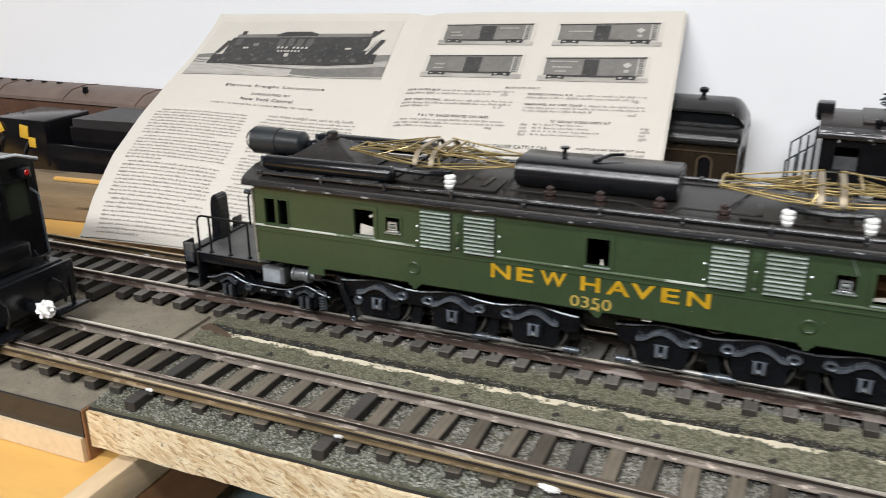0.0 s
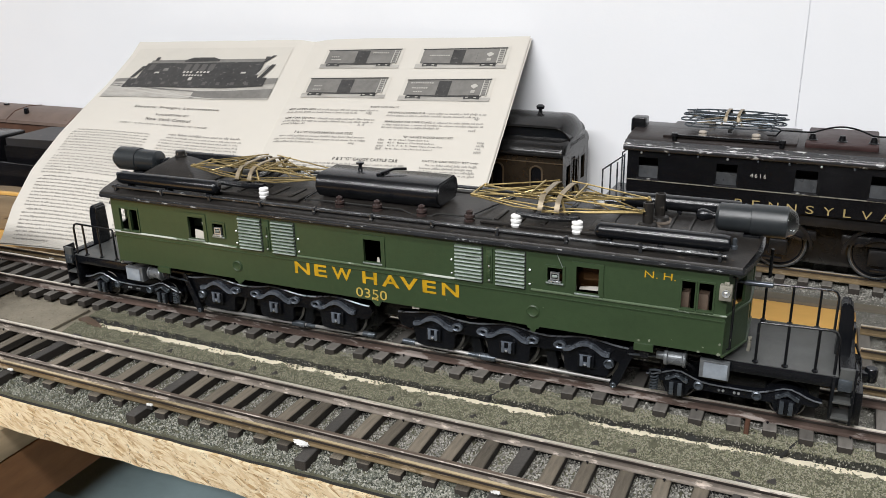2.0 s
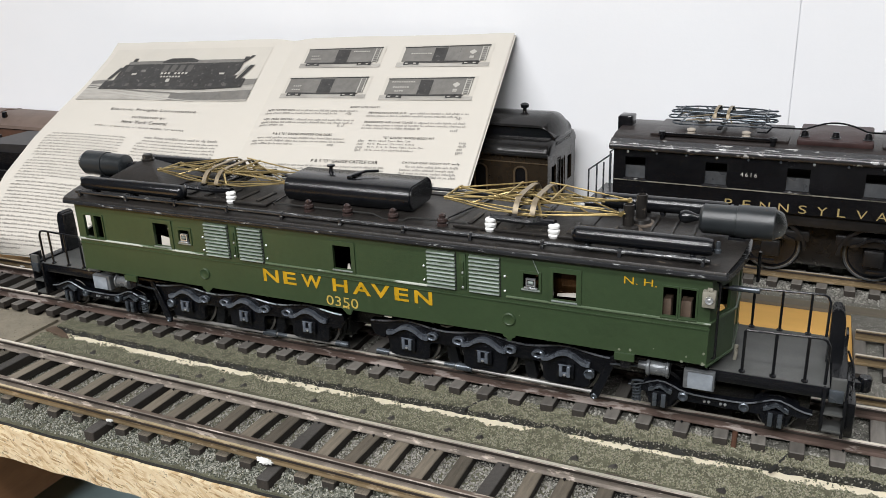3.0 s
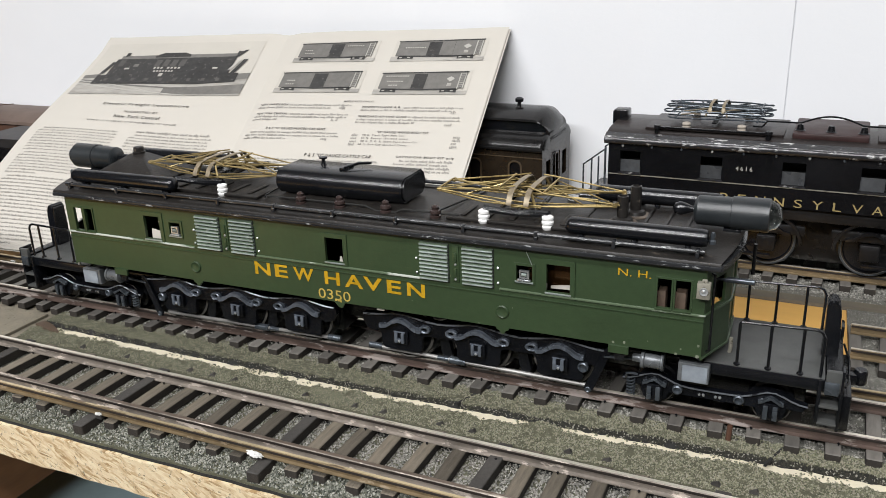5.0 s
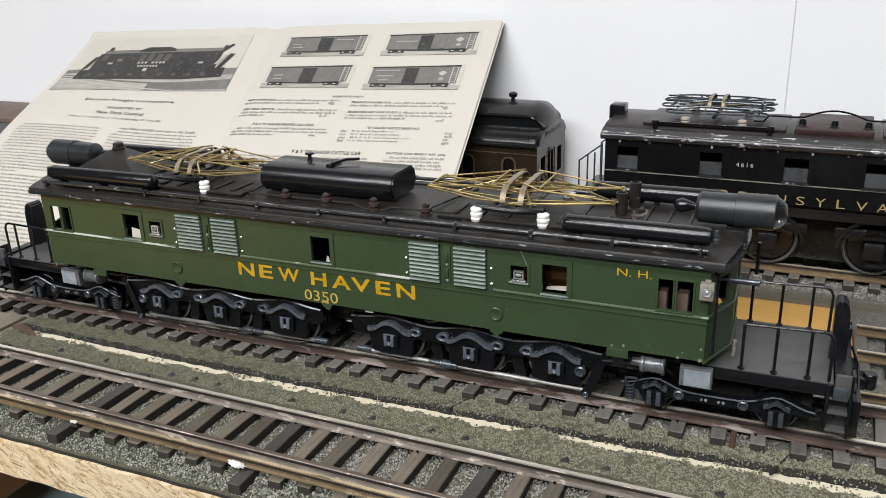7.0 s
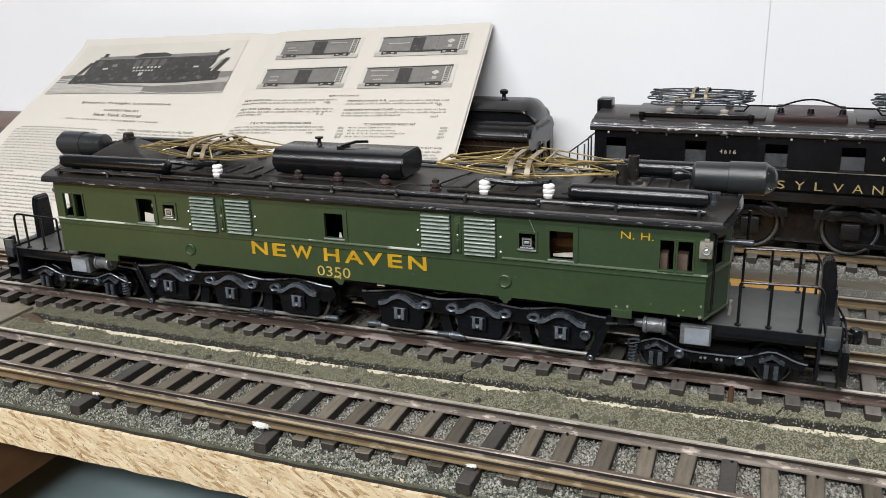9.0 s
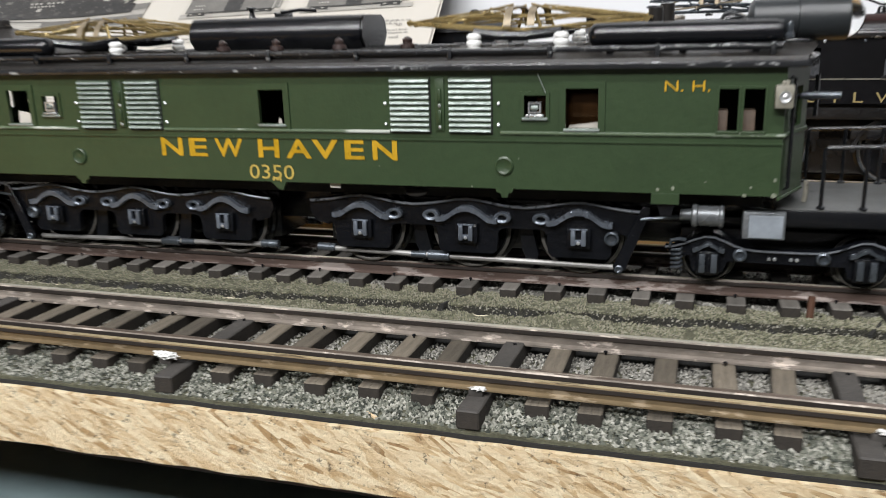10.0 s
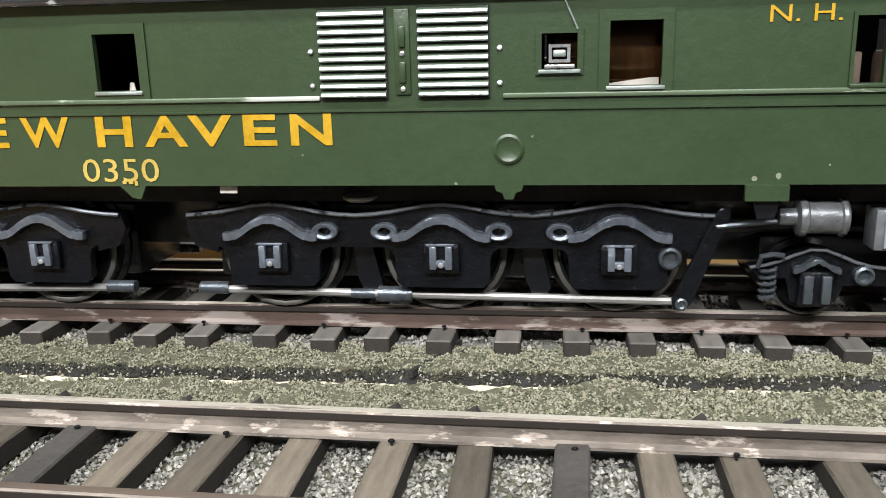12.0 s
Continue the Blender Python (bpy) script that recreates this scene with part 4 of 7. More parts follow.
# ends of the roof: headlights, air tanks
for e in (-1, 1):
    h = part("headlight", lathe(bmesh.new(), (e * 0.1780, 0, 0.1072), (e, 0, 0), [(0, 0.0020), (0.0006, 0.0056), (0.0020, 0.0070), (0.0170, 0.0072), (0.0172, 0.0078), (0.0335, 0.0079), (0.0340, 0.0072), (0.0332, 0.0066), (0.0290, 0.0050), (0.0270, 0.0)], 28), HEADLAMP, loco, "dull black cylindrical headlight")
    part("lens", lathe(bmesh.new(), (e * 0.2120, 0, 0.1072), (e, 0, 0), [(-0.001, 0.0068), (0.0005, 0.0070), (0.0030, 0.0058), (0.0048, 0.0034), (0.0054, 0)], 24), GLASSY, h, "clear domed glass lens")
    part("reflector", lathe(bmesh.new(), (e * 0.2070, 0, 0.1072), (e, 0, 0), [(0, 0.0), (0.0010, 0.0030), (0.0040, 0.0062)], 20, caps=False), SILVER, h)
    part("rear_knob", lathe(bmesh.new(), (e * 0.1680, 0, 0.1072), (e, 0, 0), [(0, 0.0), (0.0012, 0.0024), (0.0036, 0.0034), (0.0064, 0.0026), (0.0090, 0.0016), (0.0100, 0.0015)], 16), BLACK, h)
    part("lamp_foot", boxes((e * 0.196 - 0.004, e * 0.196 + 0.004, -0.004, 0.004, 0.0960, 0.1002), bevel=0.0006), BLACK, h)
    for s in (-1, 1):
        inner, ln = (0.1080, 0.0790) if e < 0 else (0.1235, 0.0655)
        tk = part("air_tank", lathe(bmesh.new(), (e * inner, s * 0.0290, 0.1032), (e, 0, 0), [(0, 0.0), (0.0004, 0.0020), (0.0018, 0.0038), (0.0032, 0.0042), (ln - 0.0032, 0.0042), (ln - 0.0009, 0.0036), (ln, 0.0)], 20), BLACK, loco, "black cylindrical air tank on the roof edge")
        for x in (inner + 0.008, inner + ln / 2, inner + ln - 0.009):
            part("tank_strap", boxes((e * x - 0.0012, e * x + 0.0012, s * 0.0290 - 0.0026, s * 0.0290 + 0.0026, 0.0962, 0.0996), bevel=0.0004), BLACK, tk)
        part("tank_valve", lathe(bmesh.new(), (e * (inner + ln + 0.0013), s * 0.0290, 0.1010), (0, 0, 1), [(0, 0.0016), (0.0014, 0.0016), (0.0020, 0.0010), (0.0040, 0.0012), (0.0052, 0.0008), (0.0056, 0)], 10), STEEL, tk)
        part("short_pipe", tube(bmesh.new(), [(e * (inner + 0.004), s * 0.0338, 0.0984), (e * (inner + ln - 0.002), s * 0.0338, 0.0984)], 0.0009, 7), STEEL, tk)
# west hood and east stacks
bm = bmesh.new()
base = [bm.verts.new(v) for v in ((-0.1850, -0.0200, 0.0985), (-0.1320, -0.0200, 0.0985), (-0.1320, 0.0200, 0.0985), (-0.1850, 0.0200, 0.0985))]
rise = [bm.verts.new((v.co.x, v.co.y, 0.1000)) for v in base]
top = [bm.verts.new(v) for v in ((-0.1650, -0.0035, 0.1118), (-0.1560, -0.0035, 0.1118), (-0.1560, 0.0035, 0.1118), (-0.1650, 0.0035, 0.1118))]
for a, b in ((base, rise), (rise, top)):
    for k in range(4):
        bm.faces.new((a[k], a[(k + 1) % 4], b[(k + 1) % 4], b[k]))
bm.faces.new(base)
bm.faces.new(top)
hood = part("roof_hood", bm, ROOF, loco, "black pyramid hood with a capped vent")
part("cap", lathe(bmesh.new(), (-0.1605, 0, 0.1112), (0, 0, 1), [(0, 0.0040), (0.0018, 0.0040), (0.0020, 0.0033), (0.0042, 0.0032), (0.0048, 0.0026), (0.0050, 0)], 16), ROOF, hood)
for x, y, h in ((0.1455, -0.0060, 0.0140), (0.1490, 0.0080, 0.0155)):
    part("pipe_flange", lathe(bmesh.new(), (x, y, 0.0986), (0, 0, 1), [(0, 0.0072), (0.0009, 0.0072), (0.0012, 0.0066), (0.0013, 0.0)], 20), ROOFDUST, loco, "dusty brown round flange")
    part("exhaust_pipe", lathe(bmesh.new(), (x, y, 0.0985), (0, 0, 1), [(0.0010, 0.0056), (0.0014, 0.0052), (0.0022, 0.0050), (0.0030, 0.0046), (0.0036, 0.0028), (h, 0.0027), (h + 0.0002, 0.0020), (h - 0.002, 0.0018), (h - 0.0021, 0)], 18), ROOF, loco, "short dark exhaust stack on a round flange")


TARNISH = material("dark_tarnished_brass", (0.30, 0.23, 0.105), 0.38, 0.65, var=0.45, scale=500)
PANTO = material("pale_worn_brass", (0.25, 0.205, 0.14), 0.5, 0.4, var=0.35, scale=500)


def pantograph(parent, cx, z, metal, label, mirror=1, w=0.014, half=0.047, sub=True):
    """A folded pantograph: base frame on insulators, four arms of doubled rods, collector shoes."""
    rnd = random.Random(int(cx * 1e4) + 77)
    q = lambda a=0.0016: rnd.uniform(-a, a)
    p = part("pantograph", boxes((cx - 0.0012, cx + 0.0012, -0.0205, 0.0205, z - 0.0045, z - 0.0030), bevel=0.0004), BLACK, parent, label)
    for s in (-1, 1):
        bm = tube(bmesh.new(), [(cx - 0.017, s * 0.0225, z - 0.0030), (cx - 0.008, s * 0.0205, z - 0.0042), (cx + 0.002, s * 0.0200, z - 0.0046), (cx + 0.008, s * 0.0205, z - 0.0040), (cx + 0.017, s * 0.0225, z - 0.0030)], 0.0018, 8)
        part("base_bar", bm, BLACK, p)
        part("cross_shaft", tube(bmesh.new(), [(cx + s * 0.009, -0.0205, z - 0.0032), (cx + s * 0.009, 0.0205, z - 0.0032)], 0.0011, 7), BLACK, p)
    for k in range(9):
        xa, ln = q(0.030), rnd.uniform(0.022, 0.040) * rnd.choice((-1, 1))
        part("loose_rod", tube(bmesh.new(), [(cx + xa - ln / 2, q(0.012), z + rnd.uniform(-0.001, 0.0035)), (cx + xa + ln / 2, q(0.012), z + rnd.uniform(-0.001, 0.0042))], 0.0004, 6), metal, p)
    for e in (-1, 1):
        tip = cx + e * half
        for s in (-1, 1):
            y0, y1 = s * w, s * w * 0.72
            j = rnd.uniform(-0.0010, 0.0010)
            for k, (ya, za, zb) in enumerate(((y0, z - 0.0030, z + 0.0010 + j), (y0 * 0.55, z - 0.0028, z + 0.0014 + j))):
                part("lower_arm", tube(bmesh.new(), [(cx - e * 0.004 + q(), ya * 1.15, za), (tip - e * 0.006, y1 + q(), zb - 0.0006), (tip, y1 + q(), zb)], 0.00046, 6), metal, p)
            part("upper_arm", tube(bmesh.new(), [(tip + q(), y1, z + 0.0012 + j), (cx + e * 0.012, s * w * 1.0 + q(), z + 0.0054 + q(0.0006)), (cx + e * 0.0035, s * w * 0.9, z + 0.0070)], 0.00044, 6), metal, p)
            part("brace", tube(bmesh.new(), [(tip, y1, z + 0.0010 + j), (cx + e * 0.010 + q(0.004), -s * w * 0.8 + q(), z + 0.0046 + j)], 0.0004, 6), metal, p)
            part("brace", tube(bmesh.new(), [(cx + e * 0.030, s * w * 0.85, z + 0.0005), (cx + e * 0.014, s * w * 0.2, z + 0.0045)], 0.0004, 5), metal, p)
            part("stay", tube(bmesh.new(), [(tip - e * 0.002, y1 * 1.05, z + 0.0004 + j), (cx + e * 0.020, s * w * 1.12, z - 0.0018 + q(0.0008)), (cx - e * 0.008 + q(0.004), s * w * 1.10, z - 0.0024)], 0.00046, 6), metal, p)
            part("stay", tube(bmesh.new(), [(tip - e * 0.010, y1 * 0.6, z + 0.0016 + j), (cx - e * (0.020 + q(0.008)), s * w * 0.55 + q(0.003), z + 0.0030 - j)], 0.00042, 6), metal, p)
            part("shoe_leg", tube(bmesh.new(), [(cx + e * 0.0045, s * 0.0125, z + 0.0055), (cx + e * 0.0075, s * 0.0150, z - 0.0020)], 0.0007, 6), metal, p)
            part("knuckle", lathe(bmesh.new(), (tip - e * 0.001, y1 - 0.001, z + 0.0010 + j), (0, 1, 0), [(0, 0.0012), (0.002, 0.0012)], 9), metal, p)
        part("hinge_rod", tube(bmesh.new(), [(tip, -w * 0.76, z + 0.0012), (tip, w * 0.76, z + 0.0012)], 0.0006, 6), metal, p)
        part("shoe_rod", tube(bmesh.new(), [(cx + e * 0.012, -w, z + 0.0056), (cx + e * 0.012, w, z + 0.0056)], 0.0006, 6), metal, p)
        # collector shoe: a flat strip with bent-down horns
        x = cx + e * 0.0045
        bm = bmesh.new()
        prof = [(-0.0205, z - 0.0004), (-0.0185, z + 0.0030), (-0.0150, z + 0.0056), (-0.008, z + 0.0066), (0.008, z + 0.0066), (0.0150, z + 0.0056), (0.0185, z + 0.0030), (0.0205, z - 0.0004)]
        prism(bm, prof + [(y, q - 0.0006) for y, q in reversed(prof)], "x", x - 0.0014, x + 0.0014)
        part("collector_shoe", bm, PANTO if metal in (BRASS, TARNISH) else metal, p, "bent metal contact strip")
    return p


for cx in (-0.0965, 0.0965):
    pantograph(loco, cx, 0.1080, BRASS if cx > 0 else TARNISH, "folded brass pantograph")
    for dx in (-0.0165, 0.0165):
        for y in (-0.0230, 0.0230):
            if cx < 0 and dx < 0 and y < 0:
                continue
            part("white_insulator", lathe(bmesh.new(), (cx + dx, y, 0.0976), (0, 0, 1), [(0, 0.0024), (0.0006, 0.0028), (0.0016, 0.0031), (0.0024, 0.0024), (0.0030, 0.0030), (0.0040, 0.0031), (0.0048, 0.0024), (0.0054, 0.0029), (0.0064, 0.0029), (0.0072, 0.0018), (0.0074, 0)], 16), PORCELAIN, loco, "white porcelain insulator")

# ---- running gear ----
AXLES = (0.0320, 0.0768, 0.1212)


def top_line(x):
    return 0.0394 + 0.0030 * max(math.exp(-((x - a) / 0.0125) ** 2) for a in AXLES)


def wheel(parent, x, y, z, r, s):
    w = part("wheel", lathe(bmesh.new(), (x, y, z), (0, s, 0), [(-0.0012, r * 0.2), (-0.0012, r + 0.0014), (0.0, r + 0.0014), (0.0006, r), (0.0046, r - 0.0004), (0.0048, r * 0.86), (0.0034, r * 0.82), (0.0030, r * 0.30), (0.0050, r * 0.26), (0.0052, 0)], 32), BLACK, parent)
    part("tread", lathe(bmesh.new(), (x, y, z), (0, s, 0), [(0.0046, r - 0.0003), (0.00495, r - 0.0008), (0.00495, r * 0.925), (0.0047, r * 0.90)], 32, caps=False), WHEELRIM, w, "worn steel wheel rim")
    return w


def arc_strip(bm, cx, y0, y1, z, half, rise, thick, tail=0.004):
    """A leaf spring: an arched strip with flat tails."""
    up = []
    for k in range(29):
        u = -1 + k / 14
        w = min(1.0, max(0.0, (abs(u) - 0.18) / 0.66))
        up.append((cx + u * half, z + rise * (1 - w * w * (3 - 2 * w)) - 0.0006 * min(1.0, abs(u) / 0.3) ** 2 + 0.0006))
    prism(bm, up + [(x, q - thick) for x, q in reversed(up)], "y", y0, y1)
    long_edges = [e for e in bm.edges if abs(e.verts[0].co.y - e.verts[1].co.y) < 1e-7]
    bmesh.ops.bevel(bm, geom=long_edges, offset=0.0003, segments=2, affect="EDGES", profile=0.5)
    return bm


for e in (-1, 1):
    tr = part("truck", boxes((min(e * 0.012, e * 0.140), max(e * 0.012, e * 0.140), -0.0135, 0.0135, 0.0190, 0.0400), bevel=0.001), BLACK, loco, "black three-axle truck")
    for s in (-1, 1):
        xs = [0.0095 + 0.1355 * k / 60 for k in range(61)]
        out = [(e * x, top_line(x)) for x in xs]
        low = [(0.1440, 0.0330), (0.1400, 0.0290)]
        for a in reversed(AXLES):
            low += [(a + 0.0150, 0.0306), (a + 0.0132, 0.0298), (a + 0.0124, 0.0280), (a + 0.0120, 0.0215), (a + 0.0105, 0.0200), (a - 0.0105, 0.0200), (a - 0.0120, 0.0215), (a - 0.0124, 0.0280), (a - 0.0132, 0.0298), (a - 0.0150, 0.0306)]
        low += [(0.0170, 0.0290), (0.0110, 0.0305), (0.0085, 0.0350)]
        out += [(e * x, z) for x, z in low]
        part("side_frame", prism(bmesh.new(), out, "y", s * 0.0235, s * 0.0262), TRUCKBLACK, tr, smooth=False)
        lip = [(e * x, top_line(x) + 0.0002) for x in xs] + [(e * x, top_line(x) - 0.0008) for x in reversed(xs)]
        part("frame_lip", prism(bmesh.new(), lip, "y", s * 0.0235, s * 0.0274), TRUCKBLACK, tr)
        # Thin bead that carries the painted edge highlight.
        part("frame_bead", tube(bmesh.new(), [(e * x, s * 0.0272, top_line(x) - 0.0003) for x in xs[::2]], 0.00055, 7), WORNGLINT, tr, "side frame edge, wear and highlight in its colour")
        for i, a in enumerate(AXLES):
            wheel(tr, e * a, s * 0.0148, 0.0286, 0.0167, s)
            sp = part("leaf_spring", arc_strip(bmesh.new(), e * a, s * 0.0262, s * 0.0290, 0.0348, 0.0126, 0.0040, 0.0021), SPRING, tr, "blued steel leaf spring")
            for u in (-1, 1):
                if (u < 0 and i == 0) or (u > 0 and i == 2):
                    continue
                ring = lathe(bmesh.new(), (0, 0, 0), (0, s, 0), [(0, 0.0024), (0.0020, 0.0024), (0.0024, 0.0020), (0.0020, 0.0012), (0.0004, 0.0011)], 16, caps=False)
                bmesh.ops.transform(ring, matrix=Matrix.Translation((e * (a + u * 0.0146), s * 0.0262, 0.0351)) @ Matrix.Diagonal((1.45, 1.0, 0.92, 1.0)), verts=ring.verts)
                part("spring_shackle", ring, SPRING, sp)
            jb = part("journal_box", boxes((e * a - 0.0046, e * a + 0.0046, min(s * 0.0262, s * 0.0284), max(s * 0.0262, s * 0.0284), 0.0242, 0.0322), bevel=0.0006), TRUCKBLACK, tr)
            bm = bmesh.new()
            for dx in (-0.0020, 0.0020):
                box(bm, e * a + dx - 0.0009, e * a + dx + 0.0009, min(s * 0.0284, s * 0.0298), max(s * 0.0284, s * 0.0298), 0.0256, 0.0316, bevel=0.0003)
            box(bm, e * a - 0.0020, e * a + 0.0020, min(s * 0.0284, s * 0.0296), max(s * 0.0284, s * 0.0296), 0.0262, 0.0280, bevel=0.0003)
            box(bm, e * a - 0.0034, e * a + 0.0034, min(s * 0.0284, s * 0.0292), max(s * 0.0284, s * 0.0292), 0.0316, 0.0322, bevel=0.0002)
            part("journal_lid", bm, SPRING, jb, "worn steel journal lid")
            part("bolt", lathe(bmesh.new(), (e * a, s * 0.0290, 0.0268), (0, s, 0), [(0, 0.0008), (0.0008, 0.0007), (0.0010, 0)], 8), SILVER, jb)
        for x in (0.0545, 0.0990):
            bm = prism(bmesh.new(), [(e * (x - 0.002), 0.0300), (e * (x + 0.003), 0.0300), (e * (x + 0.0055), 0.0190), (e * (x + 0.0040), 0.0160), (e * (x + 0.0010), 0.0165), (e * (x - 0.001), 0.0210)], "y", s * 0.0180, s * 0.0215)
            part("brake_hanger", bm, BLACK, tr)
        part("frame_roller", lathe(bmesh.new(), (e * 0.1335, s * 0.0262, 0.0286), (0, s, 0), [(0, 0.0028), (0.0020, 0.0028), (0.0026, 0.0022), (0.0012, 0.0014), (0.0010, 0)], 14), STEEL, tr)
        # brake rod below the side plate
        rod = part("brake_rod", tube(bmesh.new(), [(e * 0.0170, s * 0.0222, 0.0176), (e * 0.0600, s * 0.0222, 0.0169), (e * 0.1350, s * 0.0222, 0.0160)], 0.0011, 9), ROD, tr, "dull steel brake rod")
        cyl_parts = ((0.0095, 0.0175, 0.0017, 0.0180), (0.0590, 0.0680, 0.0021, 0.0169), (0.0515, 0.0580, 0.0013, 0.0169))
        for x0, x1, r, z in cyl_parts:
            part("rod_sleeve", cyl(bmesh.new(), (e * x0, s * 0.0222, z), (e * x1, s * 0.0222, z), r, 12), STEEL, rod)
        bm = prism(bmesh.new(), [(e * 0.1442, 0.0408), (e * 0.1456, 0.0417), (e * 0.1471, 0.0411), (e * 0.1474, 0.0395), (e * 0.1390, 0.0172), (e * 0.1372, 0.0153), (e * 0.1348, 0.0156), (e * 0.1342, 0.0180)], "y", s * 0.0268, s * 0.0285)
        bmesh.ops.bevel(bm, geom=[g for g in bm.edges if abs(g.verts[0].co.y - g.verts[1].co.y) < 1e-7], offset=0.0003, segments=1, affect="EDGES")
        lv = part("brake_lever", bm, TRUCKBLACK, tr, "slanted black brake lever")
        part("lever_pin", lathe(bmesh.new(), (e * 0.1365, s * 0.0284, 0.0172), (0, s, 0), [(0, 0.0016), (0.0006, 0.0016), (0.0009, 0.0011), (0.0005, 0.0006), (0.0005, 0)], 12), STEEL, lv)

    # pilot truck, end platform and couplers
    PX = (0.1685, 0.2215)
    pt = part("pilot_truck", boxes((min(e * 0.158, e * 0.236), max(e * 0.158, e * 0.236), -0.012, 0.012, 0.0175, 0.0310), bevel=0.001), BLACK, loco, "black two-axle pilot truck")
    for s in (-1, 1):
        xs = [0.1530 + 0.084 * k / 48 for k in range(49)]
        tl = lambda x: 0.0262 + 0.0048 * max(math.exp(-((x - a) / 0.0085) ** 2) for a in PX)
        out = [(e * x, tl(x)) for x in xs] + [(e * 0.2350, 0.0228), (e * 0.2282, 0.0232), (e * 0.2268, 0.0172), (e * 0.2162, 0.0172), (e * 0.2148, 0.0214), (e * 0.1752, 0.0214), (e * 0.1738, 0.0172), (e * 0.1632, 0.0172), (e * 0.1618, 0.0232), (e * 0.1555, 0.0230)]
        part("side_frame", prism(bmesh.new(), out, "y", s * 0.0222, s * 0.0250), TRUCKBLACK, pt, smooth=False)
        lip = [(e * x, tl(x) + 0.0002) for x in xs] + [(e * x, tl(x) - 0.0007) for x in reversed(xs)]
        part("frame_lip", prism(bmesh.new(), lip, "y", s * 0.0222, s * 0.0260), TRUCKBLACK, pt)
        part("frame_bead", tube(bmesh.new(), [(e * x, s * 0.0258, tl(x) - 0.0002) for x in xs[::2]], 0.00045, 7), WORNGLINT, pt, "side frame edge, wear and highlight in its colour")
        for a in PX:
            wheel(pt, e * a, s * 0.0148, 0.0209, 0.0091, s)
            part("spring", arc_strip(bmesh.new(), e * a, s * 0.0250, s * 0.0276, 0.0262, 0.0056, 0.0020, 0.0012), STEEL, pt)
            jb = part("journal_box", boxes((e * a - 0.0040, e * a + 0.0040, min(s * 0.0250, s * 0.0272), max(s * 0.0250, s * 0.0272), 0.0165, 0.0254), bevel=0.0005), TRUCKBLACK, pt)
            bm = bmesh.new()
            for dx in (-0.0021, 0.0021):
                box(bm, e * a + dx - 0.0011, e * a + dx + 0.0011, min(s * 0.0272, s * 0.0286), max(s * 0.0272, s * 0.0286), 0.0176, 0.0246, bevel=0.0003)
            part("journal_lid", bm, STEEL, jb)
        for x in (0.1795, 0.2075):
            part("frame_roller", lathe(bmesh.new(), (e * x, s * 0.0250, 0.0244), (0, s, 0), [(0, 0.0024), (0.0020, 0.0024), (0.0025, 0.0018), (0.0010, 0.0012), (0.0010, 0)], 12), STEEL, pt)
        for x in (0.1895, 0.1915, 0.1970, 0.1990):
            part("rivet", lathe(bmesh.new(), (e * x, s * 0.0250, 0.0232), (0, s, 0), [(0, 0.0008), (0.0006, 0.0006), (0.0008, 0)], 7), SILVER, pt)
        coil = [(e * 0.1572 + 0.0019 * math.cos(k * 0.9), s * 0.0262 + 0.0019 * math.sin(k * 0.9), 0.0178 + 0.00024 * k) for k in range(36)]
        part("coil_spring", tube(bmesh.new(), coil, 0.00048, 6), STEEL, pt, "small steel coil spring")
        part("spring_hook", tube(bmesh.new(), [(e * 0.1548, s * 0.0258, 0.0262), (e * 0.1552, s * 0.0270, 0.0292), (e * 0.1580, s * 0.0272, 0.0298), (e * 0.1605, s * 0.0270, 0.0294)], 0.0007, 7), STEEL, pt)
        # sanding gear between body and pilot truck
        cy = part("air_cylinder", lathe(bmesh.new(), (e * 0.1622, s * 0.0290, 0.0395), (e, 0, 0), [(-0.0044, 0), (-0.0042, 0.0019), (-0.0004, 0.0021), (0, 0.0044), (0.0008, 0.0047), (0.0016, 0.0046), (0.0020, 0.0040), (0.0090, 0.0040), (0.0094, 0.0046), (0.0102, 0.0047), (0.0108, 0.0043), (0.0110, 0)], 24), CYLINDER, loco, "grey steel air cylinder")
        part("piston_rod", tube(bmesh.new(), [(e * 0.1440, s * 0.0280, 0.0368), (e * 0.1580, s * 0.0288, 0.0384)], 0.0007, 8), STEEL, cy)
        gb = part("side_box", boxes((min(e * 0.1795, e * 0.1938), max(e * 0.1795, e * 0.1938), min(s * 0.0230, s * 0.0305), max(s * 0.0230, s * 0.0305), 0.0316, 0.0415), bevel=0.0005), CYLINDER, loco, "steel sand box with a pale grey front")
        part("box_front", boxes((min(e * 0.1815, e * 0.1930), max(e * 0.1815, e * 0.1930), min(s * 0.0303, s * 0.0311), max(s * 0.0303, s * 0.0311), 0.0322, 0.0404), bevel=0.0003), GREYBOX, gb)
    part("underframe", boxes((min(e * 0.140, e * 0.238), max(e * 0.146, e * 0.238), -0.0150, 0.0150, 0.0325, 0.0362), bevel=0.0006), BLACK, loco)
    part("draw_gear", boxes((min(e * 0.1385, e * 0.1600), max(e * 0.1385, e * 0.1600), -0.0080, 0.0080, 0.0232, 0.0330), bevel=0.0008), BLACK, loco)
    pf = part("end_platform", boxes((min(e * 0.1900, e * 0.2430), max(e * 0.1900, e * 0.2430), -0.0275, 0.0275, 0.0362, 0.0420), bevel=0.0005), BLACK, loco, "black end platform with worn grey deck")
    part("deck_plate", boxes((min(e * 0.1905, e * 0.2425), max(e * 0.1905, e * 0.2425), -0.0272, 0.0272, 0.0418, 0.0426), bevel=0.0003), DECK, pf, "brushed worn grey deck")
